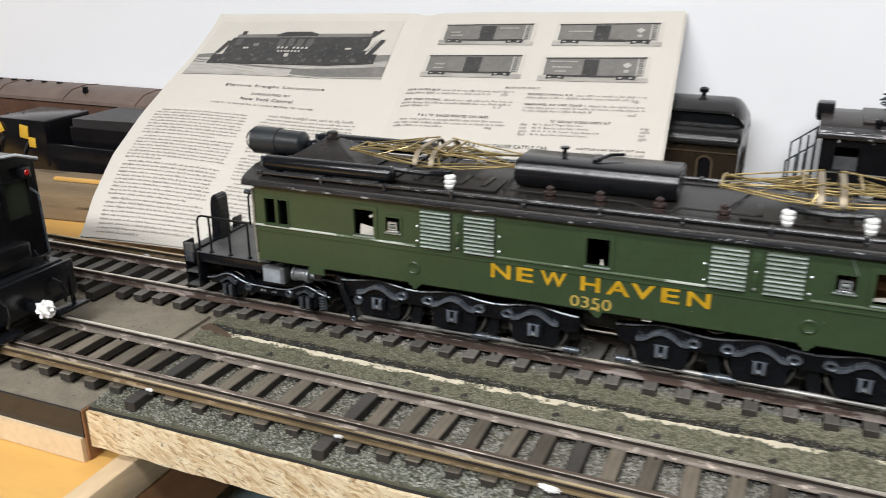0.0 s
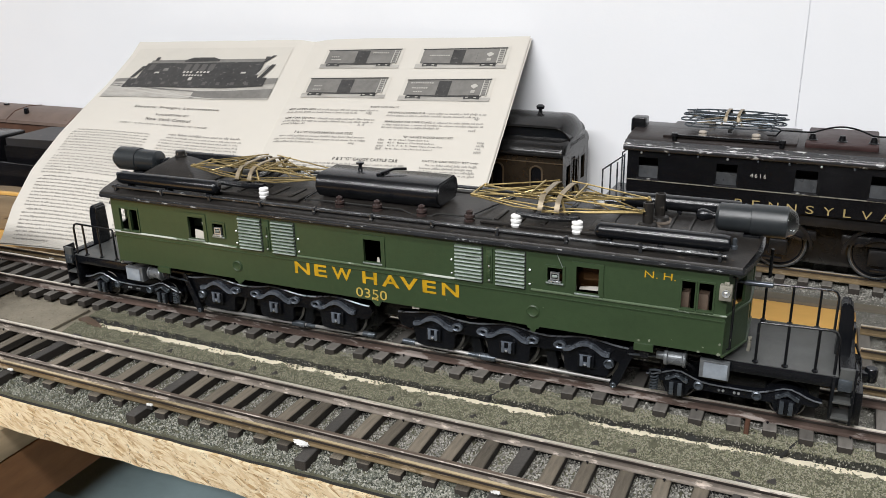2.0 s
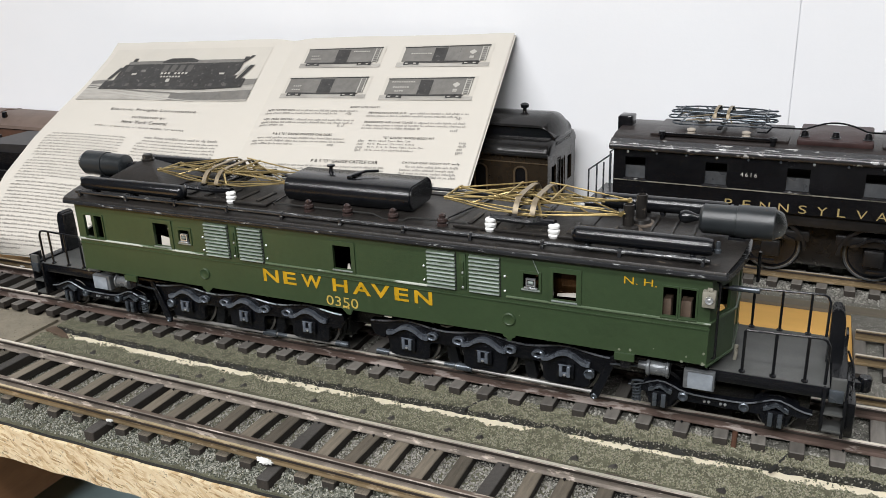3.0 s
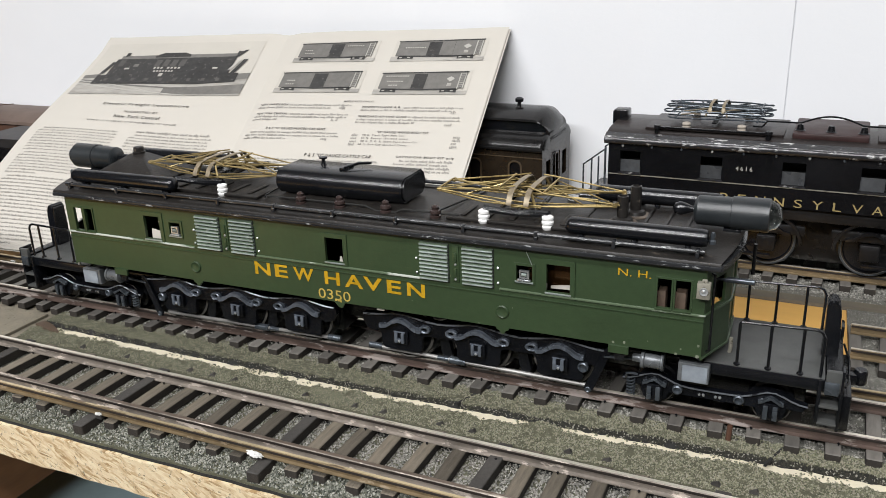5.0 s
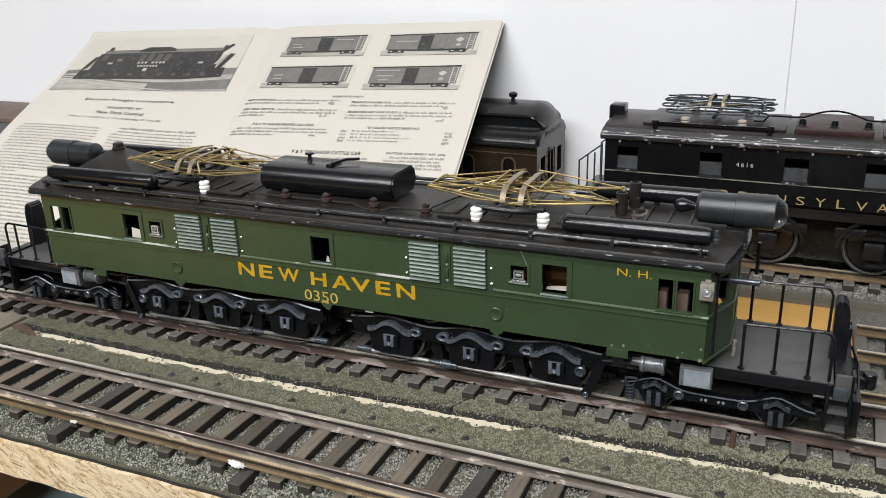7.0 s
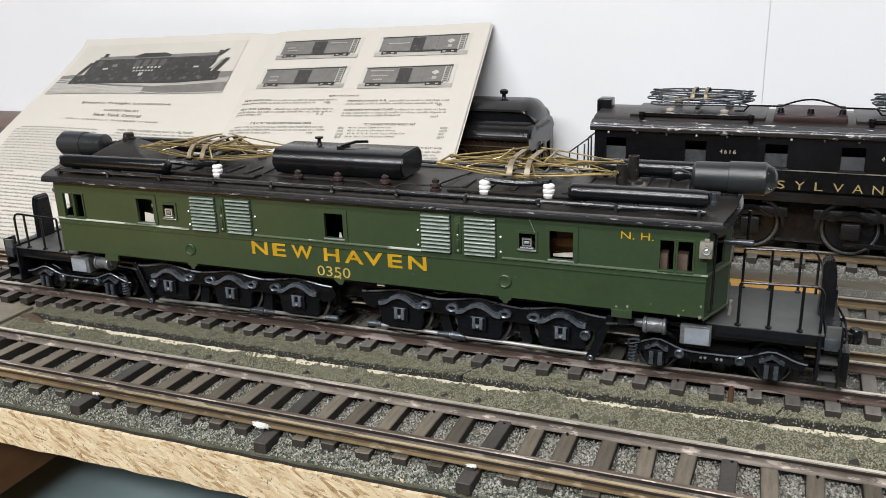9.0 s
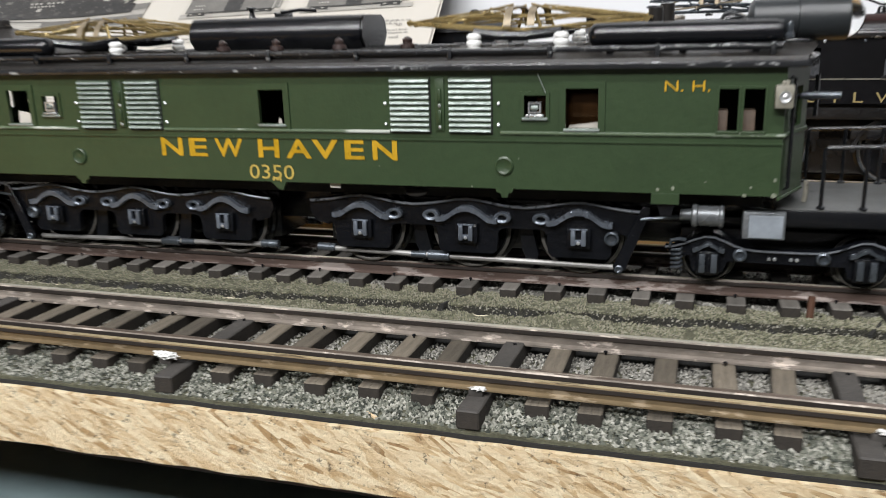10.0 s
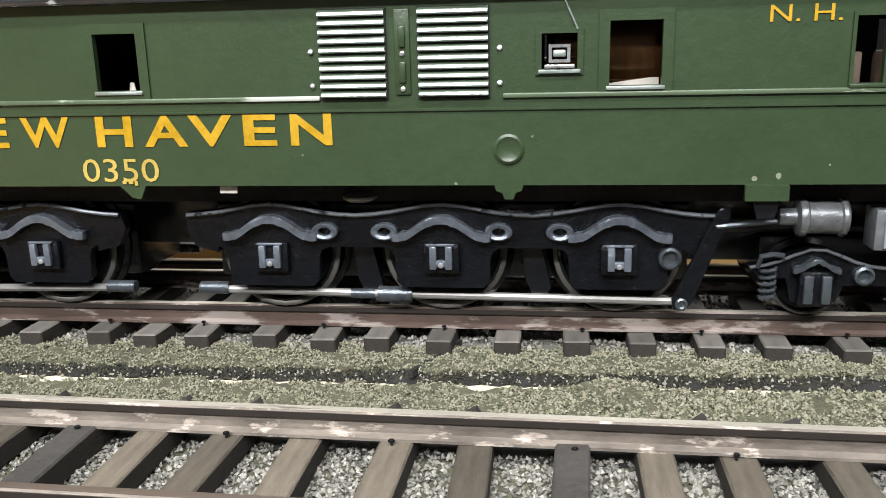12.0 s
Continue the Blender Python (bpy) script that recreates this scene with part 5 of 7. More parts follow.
    for s in (-1, 1):
        y = s * 0.0258
        rl = part("handrail", tube(bmesh.new(), [(e * 0.2050, y, 0.0425), (e * 0.2050, y, 0.0632), (e * 0.2056, y, 0.0640), (e * 0.2370, y, 0.0650), (e * 0.2392, y, 0.0640), (e * 0.2405, y, 0.0615), (e * 0.2405, y, 0.0425)], 0.0007, 8), BLACK, loco, "thin black wire handrail")
        for x in (0.2185, 0.2320):
            part("post", tube(bmesh.new(), [(e * x, y, 0.0425), (e * x, y, 0.0648)], 0.0007, 8), BLACK, rl)
        for x in (0.2050, 0.2185, 0.2320):
            part("post_foot", lathe(bmesh.new(), (e * x, y, 0.0424), (0, 0, 1), [(0, 0.0016), (0.0008, 0.0015), (0.0012, 0.0008), (0.0018, 0.0)], 10), BLACK, rl)
        # steps
        stp = part("step_bracket", boxes((min(e * 0.2400, e * 0.2415), max(e * 0.2400, e * 0.2415), min(s * 0.0200, s * 0.0290), max(s * 0.0200, s * 0.0290), 0.0200, 0.0425), (min(e * 0.2490, e * 0.2503), max(e * 0.2490, e * 0.2503), min(s * 0.0200, s * 0.0290), max(s * 0.0200, s * 0.0290), 0.0180, 0.0480), bevel=0.0003), BLACK, loco)
        for z in (0.0205, 0.0290):
            part("tread", boxes((min(e * 0.2412, e * 0.2492), max(e * 0.2412, e * 0.2492), min(s * 0.0190, s * 0.0292), max(s * 0.0190, s * 0.0292), z, z + 0.0012), bevel=0.0002), DECK, stp)
    bb = part("buffer_beam", boxes((min(e * 0.2430, e * 0.2500), max(e * 0.2430, e * 0.2500), -0.0285, 0.0285, 0.0345, 0.0436), bevel=0.0006), TRUCKBLACK, loco, "black buffer beam")
    part("corner_plate", boxes((min(e * 0.2428, e * 0.2492), max(e * 0.2428, e * 0.2492), -0.0294, -0.0272, 0.0372, 0.0478), bevel=0.0005), DECK, bb, "worn grey corner plate")
    bm = prism(bmesh.new(), [(e * 0.2402, 0.0425), (e * 0.2476, 0.0425), (e * 0.2468, 0.0650), (e * 0.2456, 0.0698), (e * 0.2428, 0.0716), (e * 0.2404, 0.0698), (e * 0.2406, 0.0560)], "y", -0.0052, 0.0052)
    bmesh.ops.bevel(bm, geom=list(bm.edges), offset=0.0008, segments=2, affect="EDGES")
    part("end_cabinet", bm, BLACK, loco, "tall rounded black cabinet on the platform")
    cp = part("coupler", boxes((min(e * 0.2500, e * 0.2570), max(e * 0.2500, e * 0.2570), -0.0030, 0.0030, 0.0290, 0.0345), bevel=0.0008), BLACK, loco, "black knuckle coupler")
    part("knuckle", lathe(bmesh.new(), (e * 0.2585, 0.0015, 0.0285), (0, 0, 1), [(0, 0.0026), (0.0008, 0.0031), (0.0066, 0.0031), (0.0074, 0.0026)], 12), BLACK, cp)
    part("cut_lever", tube(bmesh.new(), [(e * 0.2510, -0.0270, 0.0400), (e * 0.2525, -0.0200, 0.0390), (e * 0.2530, 0.0, 0.0400), (e * 0.2510, 0.0200, 0.0390)], 0.0006, 6), BLACK, cp)
    part("pilot_plate", boxes((min(e * 0.2505, e * 0.2545), max(e * 0.2505, e * 0.2545), -0.022, 0.022, 0.0150, 0.0330), bevel=0.0008), BLACK, loco)
    part("corner_lamp", boxes((e * 0.2455 - 0.0030, e * 0.2455 + 0.0030, -0.0305, -0.0285, 0.0365, 0.0425), bevel=0.0004), STEEL, loco)
    # class lamps at the body corners, and the whistle over the platform
    for s in (-1, 1):
        part("grab_iron", tube(bmesh.new(), [(e * 0.1902, s * 0.0330, 0.0500), (e * 0.1930, s * 0.0330, 0.0510), (e * 0.1930, s * 0.0330, 0.0880), (e * 0.1902, s * 0.0330, 0.0890)], 0.0006, 6), BLACK, loco)
        if e < 0 and s < 0:
            part("corner_pipe", tube(bmesh.new(), [(-0.1945, -0.0315, 0.0440), (-0.1948, -0.0318, 0.0600), (-0.1945, -0.0322, 0.0880)], 0.0009, 7), LAMPGREY, loco, "pale upright pipe at the body corner")
            continue
        cl = part("class_lamp", boxes((e * 0.1893 - 0.0029, e * 0.1893 + 0.0029, min(s * 0.0372, s * 0.0412), max(s * 0.0372, s * 0.0412), 0.0788, 0.0864), bevel=0.0005), LAMPGREY, loco, "small square grimy grey class lamp")
        part("lens", lathe(bmesh.new(), (e * 0.1895, s * 0.0410, 0.0826), (0, s, 0), [(0, 0.0020), (0.0006, 0.0018), (0.0004, 0.0010), (0.0010, 0)], 12), SILVER, cl)
        part("lamp_cap", boxes((e * 0.1895 - 0.0012, e * 0.1895 + 0.0012, min(s * 0.0384, s * 0.0402), max(s * 0.0384, s * 0.0402), 0.0860, 0.0878), bevel=0.0004), LAMPGREY, cl)
    part("whistle", lathe(bmesh.new(), (e * 0.1895, -0.0195, 0.0812), (e, 0, 0), [(0, 0.0008), (0.006, 0.0008), (0.0065, 0.0014), (0.0195, 0.0014), (0.0200, 0.0)], 12), STEEL, loco, "steel air whistle")
    part("whistle_post", tube(bmesh.new(), [(e * 0.2060, 0.0200, 0.0700), (e * 0.2060, 0.0200, 0.0860)], 0.0009, 7), BLACK, loco)
    part("end_door", panel(bmesh.new(), -0.0062, 0.0062, 0.0500, 0.0860, e * 0.1970, e * 0.1980, [(-0.0035, 0.0035, 0.0720, 0.0830)], axis="x"), GREEN, loco, smooth=False)
# White pieces added behind the windows; the west ones stand for the catalogue page.
for pts in ([(-0.1268, -0.0345, 0.0700), (-0.1165, -0.0330, 0.0700), (-0.1168, -0.0335, 0.0745), (-0.1262, -0.0345, 0.0765)], [(-0.1215, -0.0330, 0.0795), (-0.1172, -0.0325, 0.0822), (-0.1168, -0.0325, 0.0835), (-0.1220, -0.0330, 0.0810)], [(0.0005, -0.0335, 0.0700), (0.0026, -0.0330, 0.0700), (0.0018, -0.0330, 0.0738), (0.0012, -0.0335, 0.0738)], [(0.1170, -0.0300, 0.0700), (0.1290, -0.0290, 0.0700), (0.1290, -0.0290, 0.0728), (0.1172, -0.0300, 0.0714)]):
    bm = bmesh.new()
    lo_, hi_ = [bm.verts.new(p) for p in pts], [bm.verts.new((p[0], p[1] + 0.0004, p[2])) for p in pts]
    bm.faces.new(lo_)
    bm.faces.new(hi_)
    for k in range(len(pts)):
        bm.faces.new((lo_[k], lo_[(k + 1) % len(pts)], hi_[(k + 1) % len(pts)], hi_[k]))
    part("paper_scrap", bm, PAPER, loco, "white piece added for the pale view through the window")

# bare chips in the green paint along the lower edge of the east end
rnd = random.Random(12)
DULLCHIP = material("bare_chip", (0.17, 0.19, 0.14), 0.6, var=0.35, scale=700)
for x, z, r in ((0.1500, 0.0500, 0.0009), (0.1552, 0.0506, 0.0011), (0.1790, 0.0488, 0.0011), (0.1884, 0.0490, 0.0013), (0.1886, 0.0543, 0.0010), (0.1660, 0.0530, 0.0004), (0.1000, 0.0600, 0.0004), (0.0450, 0.0560, 0.0003), (0.1810, 0.0515, 0.0006), (0.0820, 0.0490, 0.0005)):
    r *= 0.72
    ring = [(x + r * (0.7 + 0.5 * rnd.random()) * math.cos(k * math.pi / 4), z + r * (0.7 + 0.5 * rnd.random()) * math.sin(k * math.pi / 4)) for k in range(8)]
    part("paint_chip", prism(bmesh.new(), ring, "y", -FACE - 0.00008, -FACE + 0.0002), DULLCHIP, loco, "bare chip in the green paint", smooth=False)
for e in (-1, 1):
    part("train_hose", tube(bmesh.new(), [(e * 0.2006, -0.0150, 0.0428), (e * 0.2010, -0.0150, 0.0455), (e * 0.2010, -0.0148, 0.0505)], 0.0009, 7), LAMPGREY, loco, "pale metal pipe beside the end door")


# ---- the catalogue leaning on the wall ----
SLOPE, TURNED = radians(36.95), radians(2.7)
DOWN = Vector((0, -math.cos(SLOPE), -math.sin(SLOPE)))
NORMAL = Vector((0, -math.sin(SLOPE), math.cos(SLOPE)))


def page_point(a, b, lift=0.0):
    """A place on the open pages: a metres from the right edge (negative to the left), b metres down from the top."""
    x = -0.006 + a * math.cos(TURNED) + b * math.sin(TURNED)
    # the lines of the left page run slightly downhill away from the gutter
    b += max(0.0, -0.206 - a) * float(np.interp(b, [0.015, 0.075, 0.16, 0.25], [0.0, 0.046, 0.044, 0.030]))
    s = 0.0003 - a * math.sin(TURNED) + b * math.cos(TURNED)
    bow = float(np.interp(b, [-0.01, 0.02, 0.06, 0.10, 0.14, 0.185, 0.222, 0.25], [0.0, 0.0, 0.005, 0.013, 0.020, 0.024, 0.020, 0.012]))
    u = min(1.0, max(0.0, (-0.206 - a) / 0.2))
    bow *= u * u * (3 - 2 * u)
    gutter = 0.0022 * math.exp(-((a + 0.206) / 0.010) ** 2)
    return Vector((x, 0.2615, 0.1651)) + DOWN * s + NORMAL * (bow - gutter + lift)


def sheet(bm, a0, a1, b0, b1, lift, na, nb, shape=None):
    """A piece of paper or print on the pages; shape(u, v) bends its outline."""
    g = []
    for i in range(na + 1):
        row = []
        for k in range(nb + 1):
            a, b = a0 + (a1 - a0) * i / na, b0 + (b1 - b0) * k / nb
            if shape:
                a, b = shape(a, b)
            row.append(bm.verts.new(page_point(a, b, lift)))
        g.append(row)
    for i in range(na):
        for k in range(nb):
            bm.faces.new((g[i][k], g[i + 1][k], g[i + 1][k + 1], g[i][k + 1]))
    return bm


def printed(me, a, b, lift=0.0005):
    """Lays flat letters on a page, their foot at b."""
    for v in me.vertices:
        v.co = page_point(a + v.co.x, b - v.co.y, lift)
    return me


book = thing("catalogue", label="open aged printed catalogue leaning back against the white wall", category="book")
for nm, a0, a1 in (("left_page", -0.4085, -0.206), ("right_page", -0.206, 0.0)):
    torn = (lambda a, b: (a, b + 0.0012 * noise.noise((a * 30, 0.4, 0.2)) if b < 0.001 else b))
    pg = part(nm, sheet(bmesh.new(), a0, a1, 0.0, 0.248, 0.0, 44, 44, torn), PAPER, book, "cream aged paper page")
    part("under_page", sheet(bmesh.new(), a0 - (0.0015 if a0 < -0.3 else 0), a1 + (0.0012 if a1 > -0.1 else 0), 0.0008, 0.2488, -0.0014, 24, 30), PAPER, pg)


def photo(a0, a1, b0, b1, kind):
    """A halftone picture, drawn in tones; u runs across it and v down it, both from 0 to 1."""
    ph = part("photograph", sheet(bmesh.new(), a0, a1, b0, b1, 0.0003, 16, 6), PHOTO_SKY, book, "halftone photograph of a railway vehicle")
    w, h = a1 - a0, b1 - b0

    def band(us, tops, feet, mat, lift=0.0006, name="print_patch", lean=0.0):
        """A tone between two lines over u; lean shifts its foot sideways."""
        u0, u1 = us[0], us[-1]

        def shape(a, v):
            u = (a - a0) / w
            top, foot = float(np.interp(u, us, tops)), float(np.interp(u, us, feet))
            return a + lean * v * w, b0 + h * (top + (foot - top) * v)

        part(name, sheet(bmesh.new(), a0 + w * u0, a0 + w * u1, 0.0, 1.0, lift, max(2, int((u1 - u0) * 24)), 4, shape), mat, ph)

    def patch(u0, u1, v0, v1, mat, lift=0.0006, name="print_patch", lean=0.0):
        band([u0, u1], [v0, v0], [v1, v1], mat, lift, name, lean)

    if kind == "engine":
        band([0.0, 0.14, 1.0], [0.66, 0.62, 0.60], [1.0, 1.0, 1.0], PHOTO_GROUND)
        band([0.0, 0.10], [0.62, 0.60], [0.68, 0.68], PHOTO_MID, 0.0008)
        band([0.88, 1.0], [0.62, 0.60], [0.74, 0.70], PHOTO_MID, 0.0008)
        for k, (p, q) in enumerate(((0.70, 0.90), (0.78, 1.0), (0.74, 0.86), (0.72, 0.95))):
            band([0.0, 0.35, 0.80 - 0.1 * k], [p, (p + q) / 2 + 0.02, q], [p + 0.020, (p + q) / 2 + 0.045, q + 0.012], PHOTO_MID if k % 2 == 0 else PHOTO_LIGHT, 0.0008, "print_rail")
        band([0.55, 0.75, 1.0], [0.86, 0.84, 0.80], [0.99, 0.98, 0.97], PHOTO_MID, 0.0007)
        band([0.15, 0.50, 0.87], [0.25, 0.235, 0.23], [0.33, 0.32, 0.30], PHOTO_MID, 0.0008)
        band([0.135, 0.50, 0.875], [0.315, 0.305, 0.29], [0.66, 0.66, 0.64], PHOTO_DARK, 0.0010)
        band([0.37, 0.39, 0.57, 0.59], [0.25, 0.20, 0.20, 0.24], [0.29, 0.29, 0.28, 0.28], PHOTO_DARK, 0.0010)
        band([0.085, 0.30, 0.70, 0.935], [0.63, 0.60, 0.60, 0.60], [0.80, 0.80, 0.80, 0.76], PHOTO_DARK, 0.0012)
        for u0 in (0.40, 0.45, 0.50, 0.55):
            patch(u0, u0 + 0.034, 0.34, 0.47, PHOTO_DUSK, 0.0012)
        patch(0.165, 0.20, 0.34, 0.46, PHOTO_DUSK, 0.0012)
        patch(0.27, 0.30, 0.42, 0.47, PHOTO_MID, 0.0012)
        for k in range(9):
            patch(0.15 + k * 0.084, 0.172 + k * 0.084, 0.69, 0.745, PHOTO_DUSK, 0.0014, "print_wheel")
        for u in (0.18, 0.88):
            patch(u - 0.012, u + 0.012, 0.19, 0.26, PHOTO_DARK, 0.0010)
        patch(0.905, 0.925, 0.17, 0.30, PHOTO_DARK, 0.0010, lean=-0.045)
        patch(0.115, 0.140, 0.37, 0.60, PHOTO_DARK, 0.0010, lean=-0.030)
        patch(0.925, 0.950, 0.35, 0.62, PHOTO_DARK, 0.0012, lean=-0.045)
        patch(0.895, 0.915, 0.36, 0.54, PHOTO_LIGHT, 0.0012, lean=-0.035)
        for u in (0.225, 0.765):
            patch(u, u + 0.030, 0.49, 0.52, PHOTO_LIGHT, 0.0012)
        for k in range(3):
            patch(0.408 + k * 0.022, 0.421 + k * 0.022, 0.48, 0.515, PHOTO_LIGHT, 0.0013)
        for k in range(4):
            patch(0.492 + k * 0.022, 0.505 + k * 0.022, 0.48, 0.515, PHOTO_LIGHT, 0.0013)
        for k in range(7):
            patch(0.420 + k * 0.018, 0.431 + k * 0.018, 0.545, 0.575, PHOTO_LIGHT, 0.0013)
        patch(0.468, 0.490, 0.60, 0.66, PHOTO_LIGHT, 0.0014)
    else:
        band([0.0, 0.5, 1.0], [0.80, 0.84, 0.84], [1.0, 1.0, 1.0], PHOTO_GROUND)
        band([0.045, 0.5, 0.955], [0.14, 0.12, 0.10], [0.78, 0.80, 0.76], PHOTO_MID, 0.0008)
        band([0.035, 0.5, 0.965], [0.11, 0.085, 0.06], [0.155, 0.13, 0.11], PHOTO_DARK, 0.0010)
        band([0.09, 0.5, 0.90], [0.77, 0.79, 0.76], [0.82, 0.85, 0.82], PHOTO_DARK, 0.0010)
        d = {"a": (0.42, 0.58), "b": (0.38, 0.66), "c": (0.42, 0.58), "d": (0.40, 0.54)}[kind]
        patch(d[0], d[1], 0.17, 0.78, PHOTO_DARK, 0.0010)
        if kind == "b":
            patch(0.52, 0.66, 0.18, 0.77, PHOTO_MID, 0.0012)
        for u in (0.08, 0.72):
            band([u, u + 0.08, u + 0.17], [0.80, 0.78, 0.80], [0.93, 0.90, 0.93], PHOTO_DARK, 0.0010, "print_wheel")
            for q in (0.02, 0.11):
                patch(u + q, u + q + 0.030, 0.85, 0.90, PHOTO_GROUND, 0.0014, "print_wheel")
        patch(0.885, 0.897, 0.14, 0.80, PHOTO_LIGHT, 0.0012)
        patch(0.940, 0.952, 0.14, 0.80, PHOTO_LIGHT, 0.0012)
        for k in range(7):
            patch(0.885, 0.952, 0.17 + k * 0.09, 0.185 + k * 0.09, PHOTO_LIGHT, 0.0012)
        words = {"a": ((0.11, 0.44, 4), (0.12, 0.58, 5), (0.62, 0.25, 8)), "b": ((0.13, 0.40, 9),), "c": ((0.12, 0.46, 4), (0.12, 0.62, 4)), "d": ((0.09, 0.24, 10), (0.12, 0.46, 7), (0.15, 0.62, 4))}[kind]
        for u, v, n in words:
            for k in range(n):
                patch(u + k * 0.026, u + k * 0.026 + 0.017, v, v + 0.05, PHOTO_LIGHT, 0.0012)
        if kind in "bd":
            band([0.76, 0.785, 0.81, 0.835], [0.36, 0.28, 0.28, 0.36], [0.40, 0.50, 0.50, 0.40], PHOTO_LIGHT, 0.0012)
            patch(0.775, 0.82, 0.56, 0.68, PHOTO_GROUND, 0.0012)


photo(-0.402, -0.224, 0.0100, 0.0755, "engine")
photo(-0.1870, -0.1095, 0.0125, 0.0372, "a")
photo(-0.0945, -0.0132, 0.0120, 0.0374, "b")
photo(-0.1925, -0.1115, 0.0470, 0.0722, "c")
photo(-0.0985, -0.0182, 0.0480, 0.0742, "d")
for text, a, b, w, h, bold in (("Electric Freight Locomotive", -0.3100, 0.0912, 0.086, 0.0040, 0.004), ("SUGGESTED BY", -0.3093, 0.0996, 0.0335, 0.0024, 0.008), ("New York Central", -0.3104, 0.1064, 0.0445, 0.0038, 0.008),
                               ("TYPE C - C CLASS R2, \u00bc\" SCALE MODEL \"O\" GAUGE", -0.3125, 0.1123, 0.0875, 0.0021, 0.006),
                               ("BODY KITS ONLY!", -0.1073, 0.0828, 0.026, 0.0018, 0.012), ("P & S \"O\" GAUGE PRINTED CAR SIDES", -0.1542, 0.1128, 0.055, 0.0024, 0.014), ("\"O\" GAUGE WOOD BODY KIT", -0.0593, 0.1145, 0.043, 0.0023, 0.014),
                               ("P & S \"O\" GAUGE CATTLE CAR", -0.1065, 0.1398, 0.058, 0.0033, 0.014), ("CATTLE CAR BODY KIT only", -0.0341, 0.1386, 0.0466, 0.0024, 0.014), ("GAUGE", -0.0330, 0.1580, 0.013, 0.0022, 0.014),
                               ("NEW HAVEN BOX", -0.1845, 0.0868, 0.027, 0.0020, 0.016), ("NEW YORK CENTRAL", -0.1830, 0.0968, 0.030, 0.0020, 0.016), ("PENNSYLVANIA R.R.", -0.0850, 0.0888, 0.034, 0.0020, 0.016), ("SEABOARD AIR LINE CLASS", -0.0815, 0.0986, 0.042, 0.0020, 0.016),
                               ("40 ft. Steel Type Box Car", -0.0745, 0.1180, 0.036, 0.0021, 0.002), ("42 ft. Boxcar (Scribed Sides)", -0.0725, 0.1211, 0.040, 0.0021, 0.002), ("40 ft. P. R. R. Steel Type Auto Car", -0.0680, 0.1242, 0.048, 0.0021, 0.002), ("36 ft. Box Car (Scribed Sides)", -0.0725, 0.1273, 0.041, 0.0021, 0.002)):
    part_mesh("printed_line", printed(fit_letters(text, w, h, bold, 1.15), a, b), INK, book, "black printed heading", smooth=False)


def small_print(a0, a1, rows, seed, h=0.0010):
    """Lines of print too small to read, as bars of the letters' size."""
    rnd = random.Random(seed)
    bm = bmesh.new()
    for b, end, indent in rows:
        a = a0 + indent
        stop = a0 + (a1 - a0) * end
        while a < stop - 0.002:
            for _ in range(rnd.randint(2, 9)):
                w = rnd.uniform(0.45, 0.95) * h * 0.75
                if a + w > stop:
                    break
                sheet(bm, a, a + w, b - h * rnd.choice((0.8, 0.85, 0.9, 1.35)), b + (0.35 * h if rnd.random() < 0.1 else 0.0), 0.0004, 1, 1)
                a += w + 0.22 * h
            a += h * 0.75
    ob = part("small_print", bm, INKSOFT, book, "rows of small black print")
    return tagged(ob, kind="stuff")


def paragraph(b, n, pitch, seed):
    rnd = random.Random(seed)
    out = []
    for k in range(n):
        out.append((b + k * pitch, rnd.uniform(0.35, 0.85) if k == n - 1 else 1.0, 0.004 if k == 0 else 0.0))
    return out


rows, b = [], 0.1242
for i, n in enumerate((9, 8, 10, 9)):
    rows += paragraph(b, n, 0.00335, i)
    b += n * 0.00335 + 0.0006
small_print(-0.3960, -0.3156, rows, 11, 0.00115)
rows, b = [], 0.1262
for i, n in enumerate((7, 4, 8, 5, 7, 3)):
    rows += paragraph(b, n, 0.00335, i + 20)
    b += n * 0.00335 + 0.0006
small_print(-0.3050, -0.2285, rows, 12, 0.00115)
small_print(-0.3010, -0.2292, [(0.1226, 1.0, 0)], 13, 0.0019)
small_print(-0.1995, -0.1120, [(0.0868, 1.0, 0.030), (0.0898, 0.82, 0.0), (0.0968, 1.0, 0.034), (0.0998, 1.0, 0.0), (0.1028, 0.28, 0.0)] + paragraph(0.1164, 3, 0.0032, 3), 14, 0.0014)
small_print(-0.1030, -0.0160, [(0.0888, 1.0, 0.037), (0.0918, 0.9, 0.0), (0.0986, 1.0, 0.044), (0.1016, 1.0, 0.0), (0.1046, 0.6, 0.0)], 15, 0.0014)
for k, (a, b) in enumerate(((-0.1195, 0.0898), (-0.1225, 0.1030), (-0.0225, 0.0936), (-0.0245, 0.1062), (-0.1245, 0.1228), (-0.0140, 0.1180), (-0.0140, 0.1211), (-0.0142, 0.1242), (-0.0144, 0.1273))):
    small_print(a - 0.003, a + 0.0035, [(b, 1.0, 0)], 30 + k, 0.0019)
small_print(-0.1015, -0.0950, [(0.1180 + k * 0.0031, 1.0, 0) for k in range(4)], 16, 0.0019)
small_print(-0.0575, -0.0108, paragraph(0.1418, 5, 0.0031, 9), 18, 0.0015)
small_print(-0.1900, -0.0700, paragraph(0.1440, 7, 0.0030, 10), 19, 0.0013)

